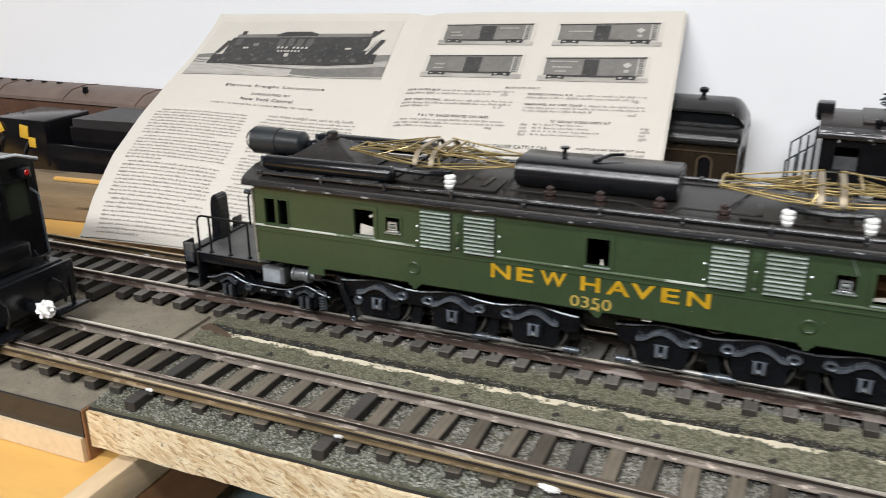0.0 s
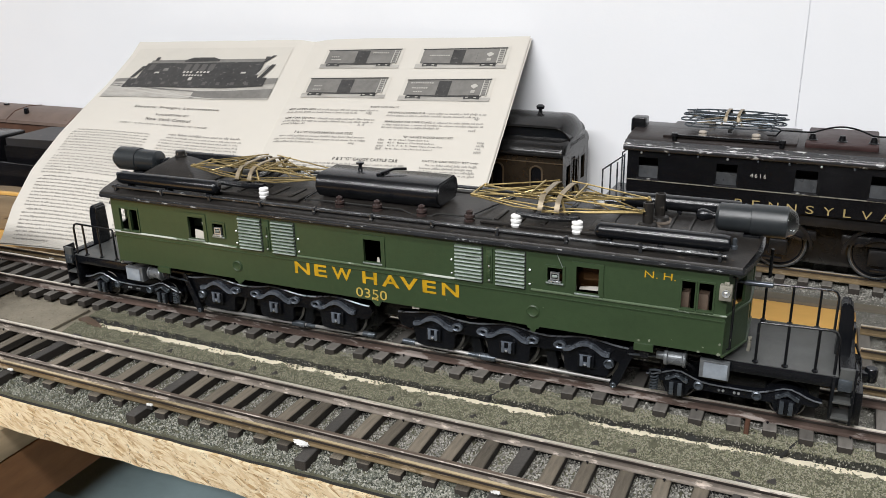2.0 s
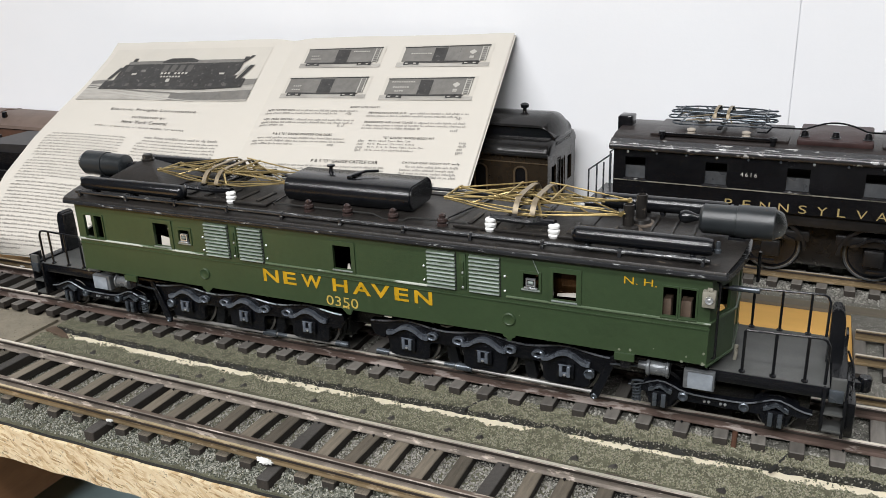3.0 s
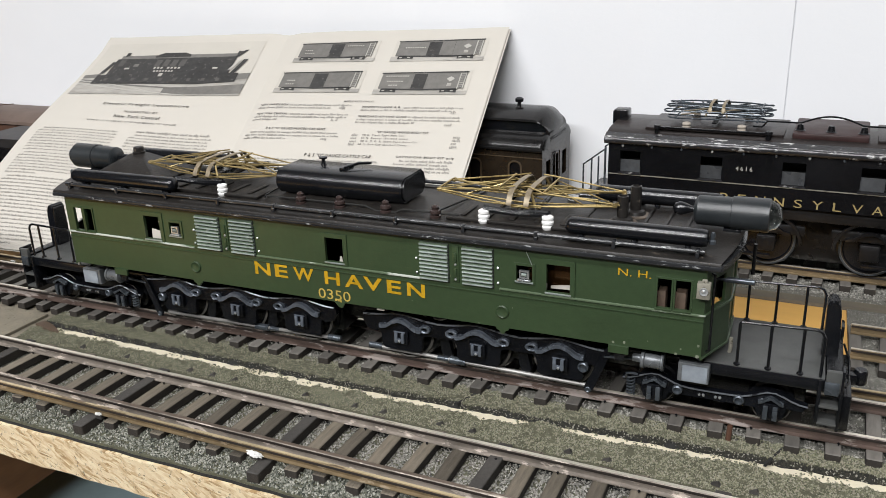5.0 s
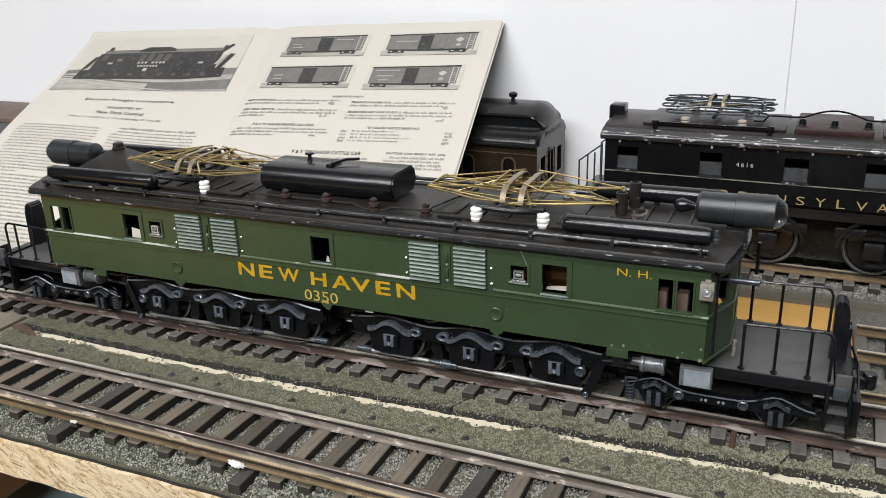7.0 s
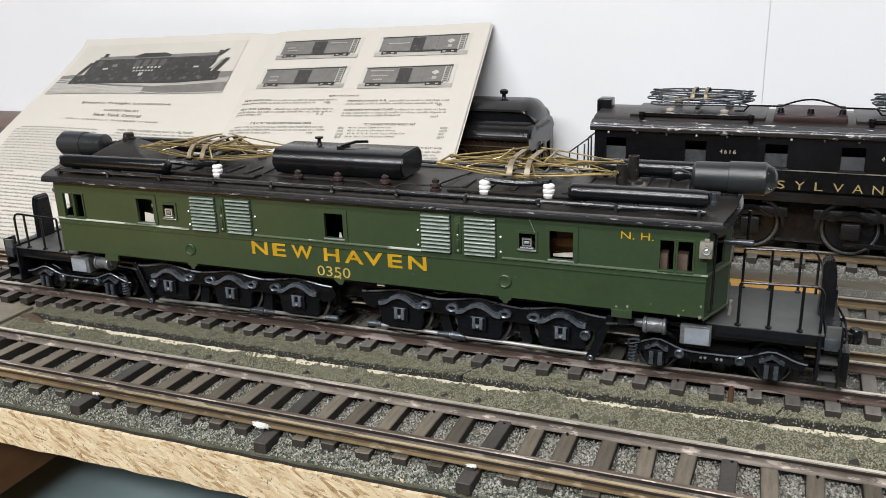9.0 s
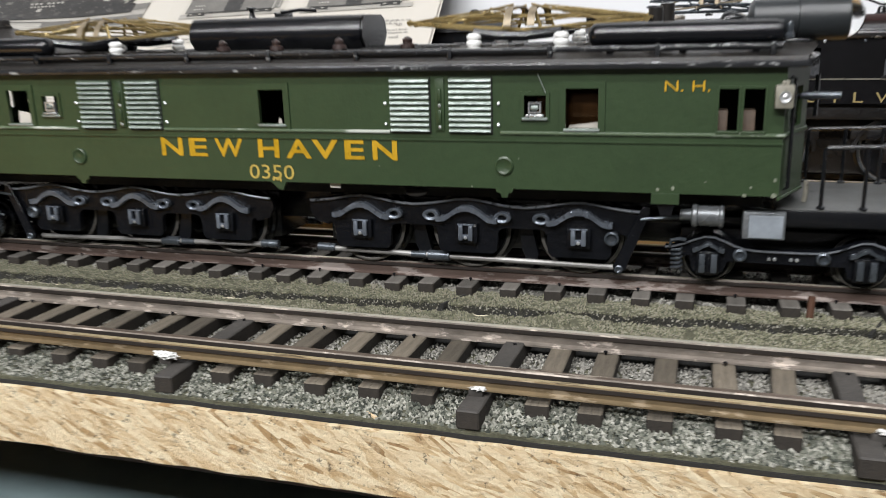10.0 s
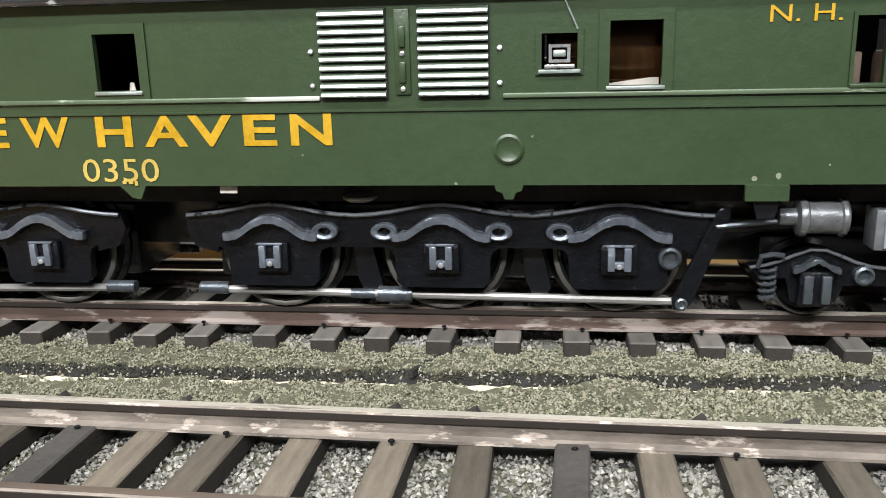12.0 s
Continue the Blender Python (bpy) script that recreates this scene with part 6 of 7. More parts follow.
# ---- the black locomotive by the wall ----
def cage_pantograph(parent, cx, z):
    """A folded pantograph of hairpin rods in three tiers, with two bent contact strips."""
    rnd = random.Random(int(cx * 1e4) + 9)
    p = part("pantograph", boxes((cx - 0.0015, cx + 0.0015, -0.020, 0.020, z - 0.0018, z - 0.0004), bevel=0.0004), ENGINEUNDER, parent, "folded dark steel pantograph")
    for k, (half, wide) in enumerate(((0.033, 0.017), (0.036, 0.0135), (0.0345, 0.011))):
        zz = z + 0.0006 + k * 0.0036
        for s in (-1, 1):
            loop = []
            for i in range(21):
                q = 2 * math.pi * i / 20
                c, d = math.cos(q), math.sin(q)
                loop.append((cx + half * math.copysign(abs(c) ** 0.5, c), s * wide * 0.62 + wide * 0.38 * math.copysign(abs(d) ** 0.8, d), zz + 0.0005 * math.sin(3 * q + k + s)))
            part("hairpin_rod", tube(bmesh.new(), loop, 0.0006, 6), STEEL, p)
        for s in (-1, 1):
            part("cross_rod", tube(bmesh.new(), [(cx + s * half * 0.82, -wide, zz), (cx + s * half * 0.82, wide, zz)], 0.0007, 6), STEEL, p)
    for i in range(12):
        xa, xb = rnd.uniform(-0.034, 0.034), rnd.uniform(-0.02, 0.02)
        part("brace", tube(bmesh.new(), [(cx + xa, rnd.uniform(-0.015, 0.015), z + rnd.uniform(0.0, 0.004)), (cx + xb, rnd.uniform(-0.012, 0.012), z + rnd.uniform(0.004, 0.0085))], 0.00055, 6), PANTO if i % 4 == 0 else STEEL, p)
    for s in (-1, 1):
        x = cx + s * 0.0042
        prof = [(-0.0140, z + 0.0050), (-0.0130, z + 0.0076), (-0.0105, z + 0.0098), (-0.005, z + 0.0106), (0.005, z + 0.0106), (0.0105, z + 0.0098), (0.0130, z + 0.0076), (0.0140, z + 0.0050)]
        part("collector_shoe", prism(bmesh.new(), prof + [(y, q - 0.0006) for y, q in reversed(prof)], "x", x - 0.0010, x + 0.0010), PANTO, p, "bent pale metal contact strip")
        for y in (-0.0120, 0.0120):
            part("shoe_leg", tube(bmesh.new(), [(x, y, z + 0.0092), (x + s * 0.003, y * 1.1, z + 0.0020)], 0.0006, 6), PANTO, p)


black_engine = thing("black_electric_locomotive", (0.2375, 0.2094, 0.0028), -2.2, "glossy black electric model locomotive with chipped roof edge", "locomotive")
PF = 0.0362
pw = []
for x in (-0.1245, -0.0700, -0.0185, 0.0275, 0.0790, 0.1270):
    pw += [(x - 0.0070, x + 0.0070, 0.0724, 0.0874)]
bm = bmesh.new()
for s in (-1, 1):
    panel(bm, -0.1400, 0.1400, 0.0570, 0.0945, s * PF, s * (PF - 0.0015), pw)
    panel(bm, -PF + 0.0015, PF - 0.0015, 0.0570, 0.0945, s * 0.1400, s * 0.1385, [(-0.026, -0.014, 0.0724, 0.0874), (0.014, 0.026, 0.0724, 0.0874)], axis="x")
part("body_shell", bm, ENGINEBLACK, black_engine, smooth=False)
part("inner_block", boxes((-0.132, 0.132, -0.024, 0.024, 0.057, 0.088)), ENGINEUNDER, black_engine)
part("chipped_eave", tube(bmesh.new(), [(-0.1430, -PF + 0.0002, 0.0944), (0.1430, -PF + 0.0002, 0.0944)], 0.0027, 16), CHIPGLINT, black_engine, "black eave with metal chips and painted highlights")
# Its pale spots also paint in the reflections on the glossy shoulder.
part("roof_shoulder", prism(bmesh.new(), [(-PF - 0.0020, 0.0950), (-PF - 0.0012, 0.0970), (-PF + 0.0036, 0.0993), (-PF + 0.0042, 0.0980), (-PF, 0.0950)], "x", -0.1428, 0.1428), CHIPGLINT, black_engine, "glossy black roof shoulder with scuffs and painted highlights")
rl = [(-PF - 0.0012, 0.0945), (-PF + 0.003, 0.0985), (-0.026, 0.1010), (0, 0.1030), (0.026, 0.1010), (PF - 0.003, 0.0985), (PF + 0.0012, 0.0945)]
part("roof", prism(bmesh.new(), rl, "x", -0.1425, 0.1425), ENGINEROOF, black_engine, "dusty brownish black roof")
part("white_line", boxes((-0.1395, 0.1395, -PF - 0.0006, -PF + 0.0002, 0.0702, 0.0708)), LAMPGREY, black_engine, "thin white belt line")
part("underbody", boxes((-0.132, 0.132, -0.0125, 0.0125, 0.0140, 0.0480), bevel=0.001), ENGINEUNDER, black_engine)
part("skirt", boxes((-0.1385, 0.1385, -PF + 0.0035, PF - 0.0035, 0.0480, 0.0570), bevel=0.0006), ENGINEUNDER, black_engine)
for k, ch in enumerate("PENNSYLVANIA"):
    wd = 0.0011 if ch == "I" else 0.0050 if ch in "PELS" else 0.0063
    part_mesh("letter", on_side(fit_letters(ch, wd, 0.0056, 0.0), -0.0603 + k * 0.01160, -PF - 0.0003, 0.0578), DULLGOLD, black_engine, "pale gold painted letter", smooth=False)
for s in (-1, 1):
    part_mesh("number", on_side(fit_letters("4616", 0.0105, 0.0028, 0.0, 1.4), s * 0.0490, -PF - 0.0003, 0.0795), PHOTO_LIGHT, black_engine, smooth=False)
for a, b, c, d in pw:
    w = part("window_frame", rim(bmesh.new(), a, b, c, d, -PF - 0.0004, -PF, 0.0012), ENGINEBLACK, black_engine)
    part("dusty_pane", boxes((a, b, -PF + 0.0012, -PF + 0.0020, c, c + 0.0085)), DUSTPANE, w, "dusty lower window pane")
    part("sill", boxes((a - 0.001, b + 0.001, -PF - 0.0014, -PF - 0.0002, c - 0.0012, c - 0.0002)), CHIPGLINT, w)
for k in range(14):
    part("rivet", lathe(bmesh.new(), (-0.130 + k * 0.020, -PF - 0.0001, 0.0908), (0, -1, 0), [(0, 0.0009), (0.0006, 0.0008), (0.0009, 0)], 7), SILVER if k % 3 == 0 else STEEL, black_engine)
for cx in (-0.0725, 0.0725):
    part("roof_deck", boxes((cx - 0.045, cx + 0.045, -0.026, 0.026, 0.1005, 0.1028), bevel=0.0006), ENGINEROOF, black_engine)
    cage_pantograph(black_engine, cx, 0.1078)
    for dx in (-0.018, 0.018):
        for y in (-0.021, 0.021):
            part("insulator", lathe(bmesh.new(), (cx + dx, y, 0.1025), (0, 0, 1), [(0, 0.0026), (0.0010, 0.0030), (0.0018, 0.0022), (0.0026, 0.0030), (0.0036, 0.0029), (0.0042, 0.0018), (0.0046, 0)], 12), DULLCLAY, black_engine, "dusty insulator")
    bar = part("roof_bar", boxes((cx - 0.038, cx + 0.036, -0.0300, -0.0282, 0.1030, 0.1044), bevel=0.0004), ENGINEBLACK, black_engine)
    for dx in (-0.036, 0.036):
        part("bar_post", lathe(bmesh.new(), (cx + dx, -0.0290, 0.0985), (0, 0, 1), [(0, 0.0018), (0.004, 0.0018), (0.0046, 0.0026), (0.0066, 0.0022), (0.0072, 0)], 10), ENGINEBLACK, bar)
hb = part("roof_hatch", boxes((-0.0225, 0.0225, -0.0260, 0.0260, 0.0995, 0.1046), bevel=0.0010), HATCHRED, black_engine, "dull red-brown roof hatch")
for x in (-0.0185, 0.0, 0.0190):
    part("cable_post", lathe(bmesh.new(), (x, -0.017, 0.1042), (0, 0, 1), [(0, 0.0034), (0.0006, 0.0034), (0.0012, 0.0026), (0.0044, 0.0018), (0.0048, 0)], 12), ENGINEBLACK, hb)
pts = [(-0.048 + 0.003 * k, -0.017, 0.1095 + 0.0050 * max(0, math.cos((k - 16) / 6.2 * math.pi / 2)) - 0.004 * (1 if k < 3 or k > 29 else 0)) for k in range(33)]
part("roof_cable", tube(bmesh.new(), pts, 0.0006, 6), BLACK, black_engine)
hd = part("end_lamp", boxes((-0.1455, -0.1350, -0.0060, 0.0060, 0.0975, 0.1098), bevel=0.0012), ENGINEBLACK, black_engine)
part("end_lamp_glass", boxes((-0.1462, -0.1453, -0.0045, 0.0045, 0.0990, 0.1085), bevel=0.0004), STEEL, hd)
for e in (-1, 1):
    part("platform", boxes((min(e * 0.140, e * 0.163), max(e * 0.140, e * 0.163), -0.030, 0.030, 0.0440, 0.0480), bevel=0.0005), ENGINEBLACK, black_engine)
    for s in (-1, 1):
        for x, h in ((0.1440, 0.0870), (0.1490, 0.0800), (0.1540, 0.0780), (0.1600, 0.0740)):
            part("rail_post", tube(bmesh.new(), [(e * x, s * 0.0290, 0.0480), (e * x, s * 0.0290, h)], 0.0007, 6), STEEL, black_engine)
        part("hand_rail", tube(bmesh.new(), [(e * 0.1440, s * 0.0290, 0.0860), (e * 0.1600, s * 0.0290, 0.0735)], 0.0006, 6), STEEL, black_engine)
    for s in (-1, 1):
        fr = part("side_frame", boxes((min(e * 0.008, e * 0.128), max(e * 0.008, e * 0.128), min(s * 0.0255, s * 0.0285), max(s * 0.0255, s * 0.0285), 0.0360, 0.0430), bevel=0.001), ENGINEUNDER, black_engine)
        for x in (0.0315, 0.0945):
            bmh = arc_strip(bmesh.new(), e * x, s * 0.0290, s * 0.0312, 0.0385, 0.0150, 0.0050, 0.0022)
            part("leaf_spring", bmh, ENGINEBLACK, fr)
            part("journal_box", boxes((e * x - 0.0060, e * x + 0.0060, min(s * 0.0262, s * 0.0306), max(s * 0.0262, s * 0.0306), 0.0238, 0.0350), bevel=0.0010), ENGINEUNDER, fr)
        for x in (0.0630, 0.1200):
            bx = part("spring_box", boxes((e * x - 0.0085, e * x + 0.0085, min(s * 0.0255, s * 0.0300), max(s * 0.0255, s * 0.0300), 0.0225, 0.0345), bevel=0.0012), ENGINEBLACK, fr)
            for k in range(3):
                part("coil", cyl(bmesh.new(), (e * x + (k - 1) * 0.005, s * 0.0305, 0.0240), (e * x + (k - 1) * 0.005, s * 0.0305, 0.0335), 0.0018, 8), ENGINEBLACK, bx)
        part("equalizer_bar", boxes((min(e * 0.028, e * 0.098), max(e * 0.028, e * 0.098), min(s * 0.0300, s * 0.0315), max(s * 0.0300, s * 0.0315), 0.0195, 0.0222), bevel=0.0005), ENGINEBLACK, fr)
        for x in (0.0315, 0.0945):
            wl = wheel(black_engine, e * x, s * 0.0160, 0.0293, 0.0186, s)
            part("tyre", lathe(bmesh.new(), (e * x, s * 0.0206, 0.0293), (0, s, 0), [(0, 0.0176), (0.0002, 0.0185), (0.0006, 0.0180), (0.0006, 0.0172)], 32, caps=False), STEEL, wl, "worn steel tyre")
            arch = [(e * x + 0.0225 * math.cos(q), 0.0293 + 0.0215 * math.sin(q)) for q in [math.pi * k / 12 for k in range(13)]]
            inn = [(e * x + 0.0205 * math.cos(q), 0.0293 + 0.0195 * math.sin(q)) for q in [math.pi * k / 12 for k in range(12, -1, -1)]]
            part("wheel_arch", prism(bmesh.new(), arch + inn, "y", s * 0.0262, s * 0.0300), ENGINEUNDER, black_engine)
            part("hub", lathe(bmesh.new(), (e * x, s * 0.0210, 0.0293), (0, s, 0), [(0, 0.0060), (0.0030, 0.0056), (0.0040, 0.0040), (0.0030, 0.0020), (0.0034, 0)], 16), ENGINEUNDER, wl)

# ---- the passenger car behind the catalogue ----
car = thing("passenger_car", (0.0035, 0.2185, 0.0028), -2.2, "dark brown passenger car with arched windows and clerestory roof", "passenger car")
cw = [(x - 0.0042, x + 0.0042, 0.0480, 0.0680) for x in (-0.010, 0.0225)] + [(x - 0.0085, x + 0.0085, 0.0480, 0.0700) for x in (-0.045, -0.075, -0.105, -0.135)]
bm = bmesh.new()
panel(bm, -0.33, 0.0440, 0.0300, 0.0790, -0.0330, -0.0315, cw)
panel(bm, -0.33, 0.0440, 0.0300, 0.0790, 0.0315, 0.0330, [])
panel(bm, -0.0315, 0.0315, 0.0300, 0.0790, 0.0425, 0.0440, [(-0.008, 0.008, 0.034, 0.070), (0.014, 0.024, 0.05, 0.068), (-0.024, -0.014, 0.05, 0.068)], axis="x")
part("body_shell", bm, TUSCAN, car, smooth=False)
part("interior", boxes((-0.32, 0.040, -0.028, 0.028, 0.0310, 0.0440)), BLACK, car)
for a, b, c, d in cw:
    n = 10
    mid, r = (a + b) / 2, (b - a) / 2
    outer = [(mid + (r + 0.0014) * math.cos(math.pi * k / n), d - 0.003 + (r + 0.0014) * math.sin(math.pi * k / n) * 0.8) for k in range(n + 1)] + [(a - 0.0014, c - 0.001), (b + 0.0014, c - 0.001)]
    inner = [(mid + r * math.cos(math.pi * k / n), d - 0.003 + r * math.sin(math.pi * k / n) * 0.8) for k in range(n + 1)] + [(a, c), (b, c)]
    bm = bmesh.new()
    o = [bm.verts.new((x, -0.0336, z)) for x, z in outer]
    i = [bm.verts.new((x, -0.0336, z)) for x, z in inner]
    ob_, ib_ = [bm.verts.new((x, -0.0329, z)) for x, z in outer], [bm.verts.new((x, -0.0329, z)) for x, z in inner]
    m = len(o)
    for k in range(m):
        k2 = (k + 1) % m
        bm.faces.new((o[k], o[k2], i[k2], i[k]))
        bm.faces.new((o[k], o[k2], ob_[k2], ob_[k]))
        bm.faces.new((i[k], i[k2], ib_[k2], ib_[k]))
    wf = part("arched_window", bm, TUSCANRIM, car)
    part("pane", boxes((a, b, -0.0322, -0.0318, c, d)), ENGINEBLACK, wf, "dark window pane")
# roof: lower roof, clerestory wall and upper roof, rounded down at the end
for nm, prof, mat, taper, height in (("lower_roof", [(-0.0350, 0.0790), (-0.0346, 0.0812), (-0.0300, 0.0855), (-0.0225, 0.0880), (0.0225, 0.0880), (0.0300, 0.0855), (0.0346, 0.0812), (0.0350, 0.0790)], TUSCANROOF, 0.004, 0.0030),
                             ("clerestory", [(-0.0200, 0.0880), (-0.0200, 0.0955), (0.0200, 0.0955), (0.0200, 0.0880)], BLACK, 0.0136, 0.0110),
                             ("upper_roof", [(-0.0225, 0.0955), (-0.0222, 0.0970), (-0.0150, 0.1010), (0.0, 0.1030), (0.0150, 0.1010), (0.0222, 0.0970), (0.0225, 0.0955)], TUSCANROOF, 0.0130, 0.0165)):
    bm = bmesh.new()
    rings = []
    zlo = prof[0][1]
    for x, q in [(-0.34, 0.0)] + [(0.0, 0.1 * math.pi / 2 * k) for k in range(11)]:
        if x == 0.0:
            x = 0.0450 - taper + taper * math.sin(q)
        drop, k = height * (1 - math.cos(q)), 1 - 0.16 * (1 - math.cos(q)) ** 2
        rings.append([bm.verts.new((x, y * k, z - drop * (0.55 if z < zlo + 0.0001 else 1.0))) for y, z in prof])
    for p, q in zip(rings, rings[1:]):
        for j in range(len(prof)):
            bm.faces.new((p[j], p[(j + 1) % len(prof)], q[(j + 1) % len(prof)], q[j]))
    bm.faces.new(rings[0])
    bm.faces.new(rings[-1])
    part(nm, bm, mat, car)
part("roof_vent", lathe(bmesh.new(), (0.0135, 0, 0.1020), (0, 0, 1), [(0, 0.0018), (0.0030, 0.0014), (0.0034, 0.0030), (0.0056, 0.0034), (0.0066, 0.0020), (0.0070, 0)], 14), BLACK, car, "small black roof ventilator")
part("eave_strip", boxes((-0.33, 0.0446, -0.0358, -0.0338, 0.0768, 0.0792), bevel=0.0006), TUSCANROOF, car)
part("letter_board", boxes((-0.33, 0.0442, -0.0335, -0.0325, 0.0715, 0.0722)), TUSCANRIM, car)
part("belt_rail", boxes((-0.33, 0.0442, -0.0338, -0.0325, 0.0450, 0.0460)), TUSCANRIM, car)
part("end_door_frame", rim(bmesh.new(), -0.006, 0.0, 0.034, 0.070, -0.0002, 0.0002, 0.001), TUSCAN, car).matrix_basis = pose(0.0452, 0.0, 0.0, 0, 0, 90)
part("end_step", boxes((0.030, 0.0455, -0.032, 0.032, 0.0270, 0.0300)), BLACK, car)
for x in (-0.24, -0.02):
    tk = part("car_truck", boxes((x - 0.030, x + 0.030, -0.025, 0.025, 0.0150, 0.0250), bevel=0.001), BLACK, car)
    for dx in (-0.018, 0.018):
        for s in (-1, 1):
            wheel(tk, x + dx, s * 0.016, 0.0205, 0.0098, s)

car.scale = (1.0, 1.0, 1.05)

# ---- the black switcher on the front track ----
sw = thing("black_switcher", (-0.3220, -0.0955, 0.0016), -0.75, "black model switcher locomotive with a taped white coupler", "locomotive")
bm = bmesh.new()
for s in (-1, 1):
    panel(bm, -0.26, 0.0, 0.0420, 0.0980, s * 0.0330, s * 0.0315, [(-0.030, -0.016, 0.070, 0.090), (-0.060, -0.044, 0.070, 0.090)])
panel(bm, -0.0315, 0.0315, 0.0420, 0.0980, 0.0, -0.0015, [(-0.026, -0.010, 0.068, 0.089), (0.010, 0.026, 0.068, 0.089)], axis="x")
part("cab_shell", bm, ENGINEBLACK, sw, smooth=False)
part("cab_inside", boxes((-0.25, -0.012, -0.020, 0.020, 0.0420, 0.080)), BLACK, sw)
prof = [(-0.0350, 0.0975), (-0.0335, 0.1000), (-0.0200, 0.1045), (0.0, 0.1060), (0.0200, 0.1045), (0.0335, 0.1000), (0.0350, 0.0975)]
part("roof", prism(bmesh.new(), prof, "x", -0.262, 0.0020), ENGINEBLACK, sw)
part("roof_rim", tube(bmesh.new(), [(-0.26, -0.0345, 0.0988), (0.0015, -0.0345, 0.0988), (0.0025, -0.020, 0.1040), (0.0025, 0.0, 0.1056), (0.0025, 0.020, 0.1040), (0.0015, 0.0345, 0.0988)], 0.0010, 7), SILVER, sw, "bright silver roof rim")
ml = part("marker_lamp", boxes((0.0, 0.0052, 0.0200, 0.0262, 0.0905, 0.0968), bevel=0.0008), BLACK, sw)
part("red_lens", lathe(bmesh.new(), (0.0052, 0.0232, 0.0936), (1, 0, 0), [(0, 0.0018), (0.0006, 0.0015), (0.0009, 0)], 12), material("red_lens_glass", (0.35, 0.01, 0.008), 0.15, var=0.1), ml)
for y in (-0.018, 0.018):
    part("front_window_frame", rim(bmesh.new(), -0.0080, 0.0080, 0.068, 0.089, -0.0004, 0.0004, 0.0016), ENGINEBLACK, sw).matrix_basis = pose(0.0004, y, 0.0, 0, 0, 90)
for y in (-0.018, 0.018):
    part("front_pane", boxes((-0.0012, -0.0006, y - 0.0082, y + 0.0082, 0.0675, 0.0895)), material("dark_window_glass", (0.022, 0.026, 0.018), 0.08, var=0.4, scale=60), sw, "dark glossy window pane")
for x in (-0.023, -0.052):
    part("side_pane", boxes((x - 0.008, x + 0.008, -0.0322, -0.0318, 0.0695, 0.0905)), ENGINEBLACK, sw)
part("front_deck", boxes((-0.0015, 0.0130, -0.0300, 0.0300, 0.0340, 0.0410), bevel=0.0008), BLACK, sw)
part("hood", boxes((-0.0014, 0.0080, -0.0150, 0.0150, 0.0412, 0.0560), bevel=0.0016), ENGINEBLACK, sw)
for y in (-0.027, 0.027):
    part("grab_rail", tube(bmesh.new(), [(0.0015, y, 0.0410), (0.0065, y * 1.02, 0.0440), (0.0060, y * 1.02, 0.0800), (0.0005, y, 0.0830)], 0.0007, 6), STEEL, sw)
bmm = boxes((0.0130, 0.0165, -0.0340, 0.0340, 0.0180, 0.0400), bevel=0.0008)
part("buffer_plate", bmm, BLACK, sw)
for s in (-1, 1):
    part("footboard", boxes((0.0150, 0.0240, min(s * 0.0120, s * 0.0345), max(s * 0.0120, s * 0.0345), 0.0125, 0.0145), bevel=0.0004), BLACK, sw)
    part("footboard_hanger", boxes((0.0152, 0.0172, s * 0.0300 - 0.001, s * 0.0300 + 0.001, 0.0140, 0.0300)), BLACK, sw)
    part("hose", tube(bmesh.new(), [(0.0165, s * 0.0180, 0.0330), (0.0215, s * 0.0190, 0.0310), (0.0230, s * 0.0195, 0.0240), (0.0215, s * 0.0200, 0.0190)], 0.0010, 7), BLACK, sw)
cp = part("coupler", boxes((0.0165, 0.0250, -0.0032, 0.0032, 0.0205, 0.0262), bevel=0.0008), BLACK, sw)
bm = bmesh.new()
bmesh.ops.create_icosphere(bm, subdivisions=3, radius=0.0056)
for v in bm.verts:
    v.co *= 0.85 + 0.45 * noise.noise(v.co * 620)
    v.co += Vector((0.0285, 0, 0.0232))
part("white_tape", bm, PORCELAIN, cp, "crumpled white tape on the coupler")
tk = part("lead_truck", boxes((-0.075, 0.006, -0.0240, 0.0240, 0.0180, 0.0330), bevel=0.001), BLACK, sw)
for x in (-0.010, -0.050):
    for s in (-1, 1):
        wheel(tk, x, s * 0.0160, 0.0245, 0.0140, s)
        part("axle_box", lathe(bmesh.new(), (x, s * 0.0240, 0.0245), (0, s, 0), [(0, 0.0050), (0.0030, 0.0046), (0.0038, 0.0030), (0.0040, 0)], 12), STEEL, tk)
part("underframe", boxes((-0.26, 0.0, -0.028, 0.028, 0.0330, 0.0420), bevel=0.0008), BLACK, sw)

# ---- vehicles on the rear tracks to the west ----
bc = thing("rust_brown_coach", (-0.555, 0.2420, 0.0028), 0.0, "faded rust-brown model coach standing against the wall", "railway car")
part("coach_body", boxes((-0.17, 0.10, -0.0300, 0.0200, 0.0300, 0.0660), bevel=0.0008), RUST, bc)
prof = [(-0.0320, 0.0655), (-0.0310, 0.0685), (-0.0180, 0.0755), (0.0, 0.0775), (0.0180, 0.0755), (0.0205, 0.0655)]
part("coach_roof", prism(bmesh.new(), prof, "x", -0.175, 0.105), material("faded_brown_roof", (0.130, 0.092, 0.074), 0.55, var=0.3, scale=60, spots=(0.09, 0.055, 0.04), spot_scale=70, spot_at=0.62), bc, "faded brown rounded roof")
for k in range(5):
    part("roof_vent", boxes((-0.15 + k * 0.021, -0.145 + k * 0.021, -0.002, 0.002, 0.0768, 0.0790), bevel=0.0004), BLACK, bc)
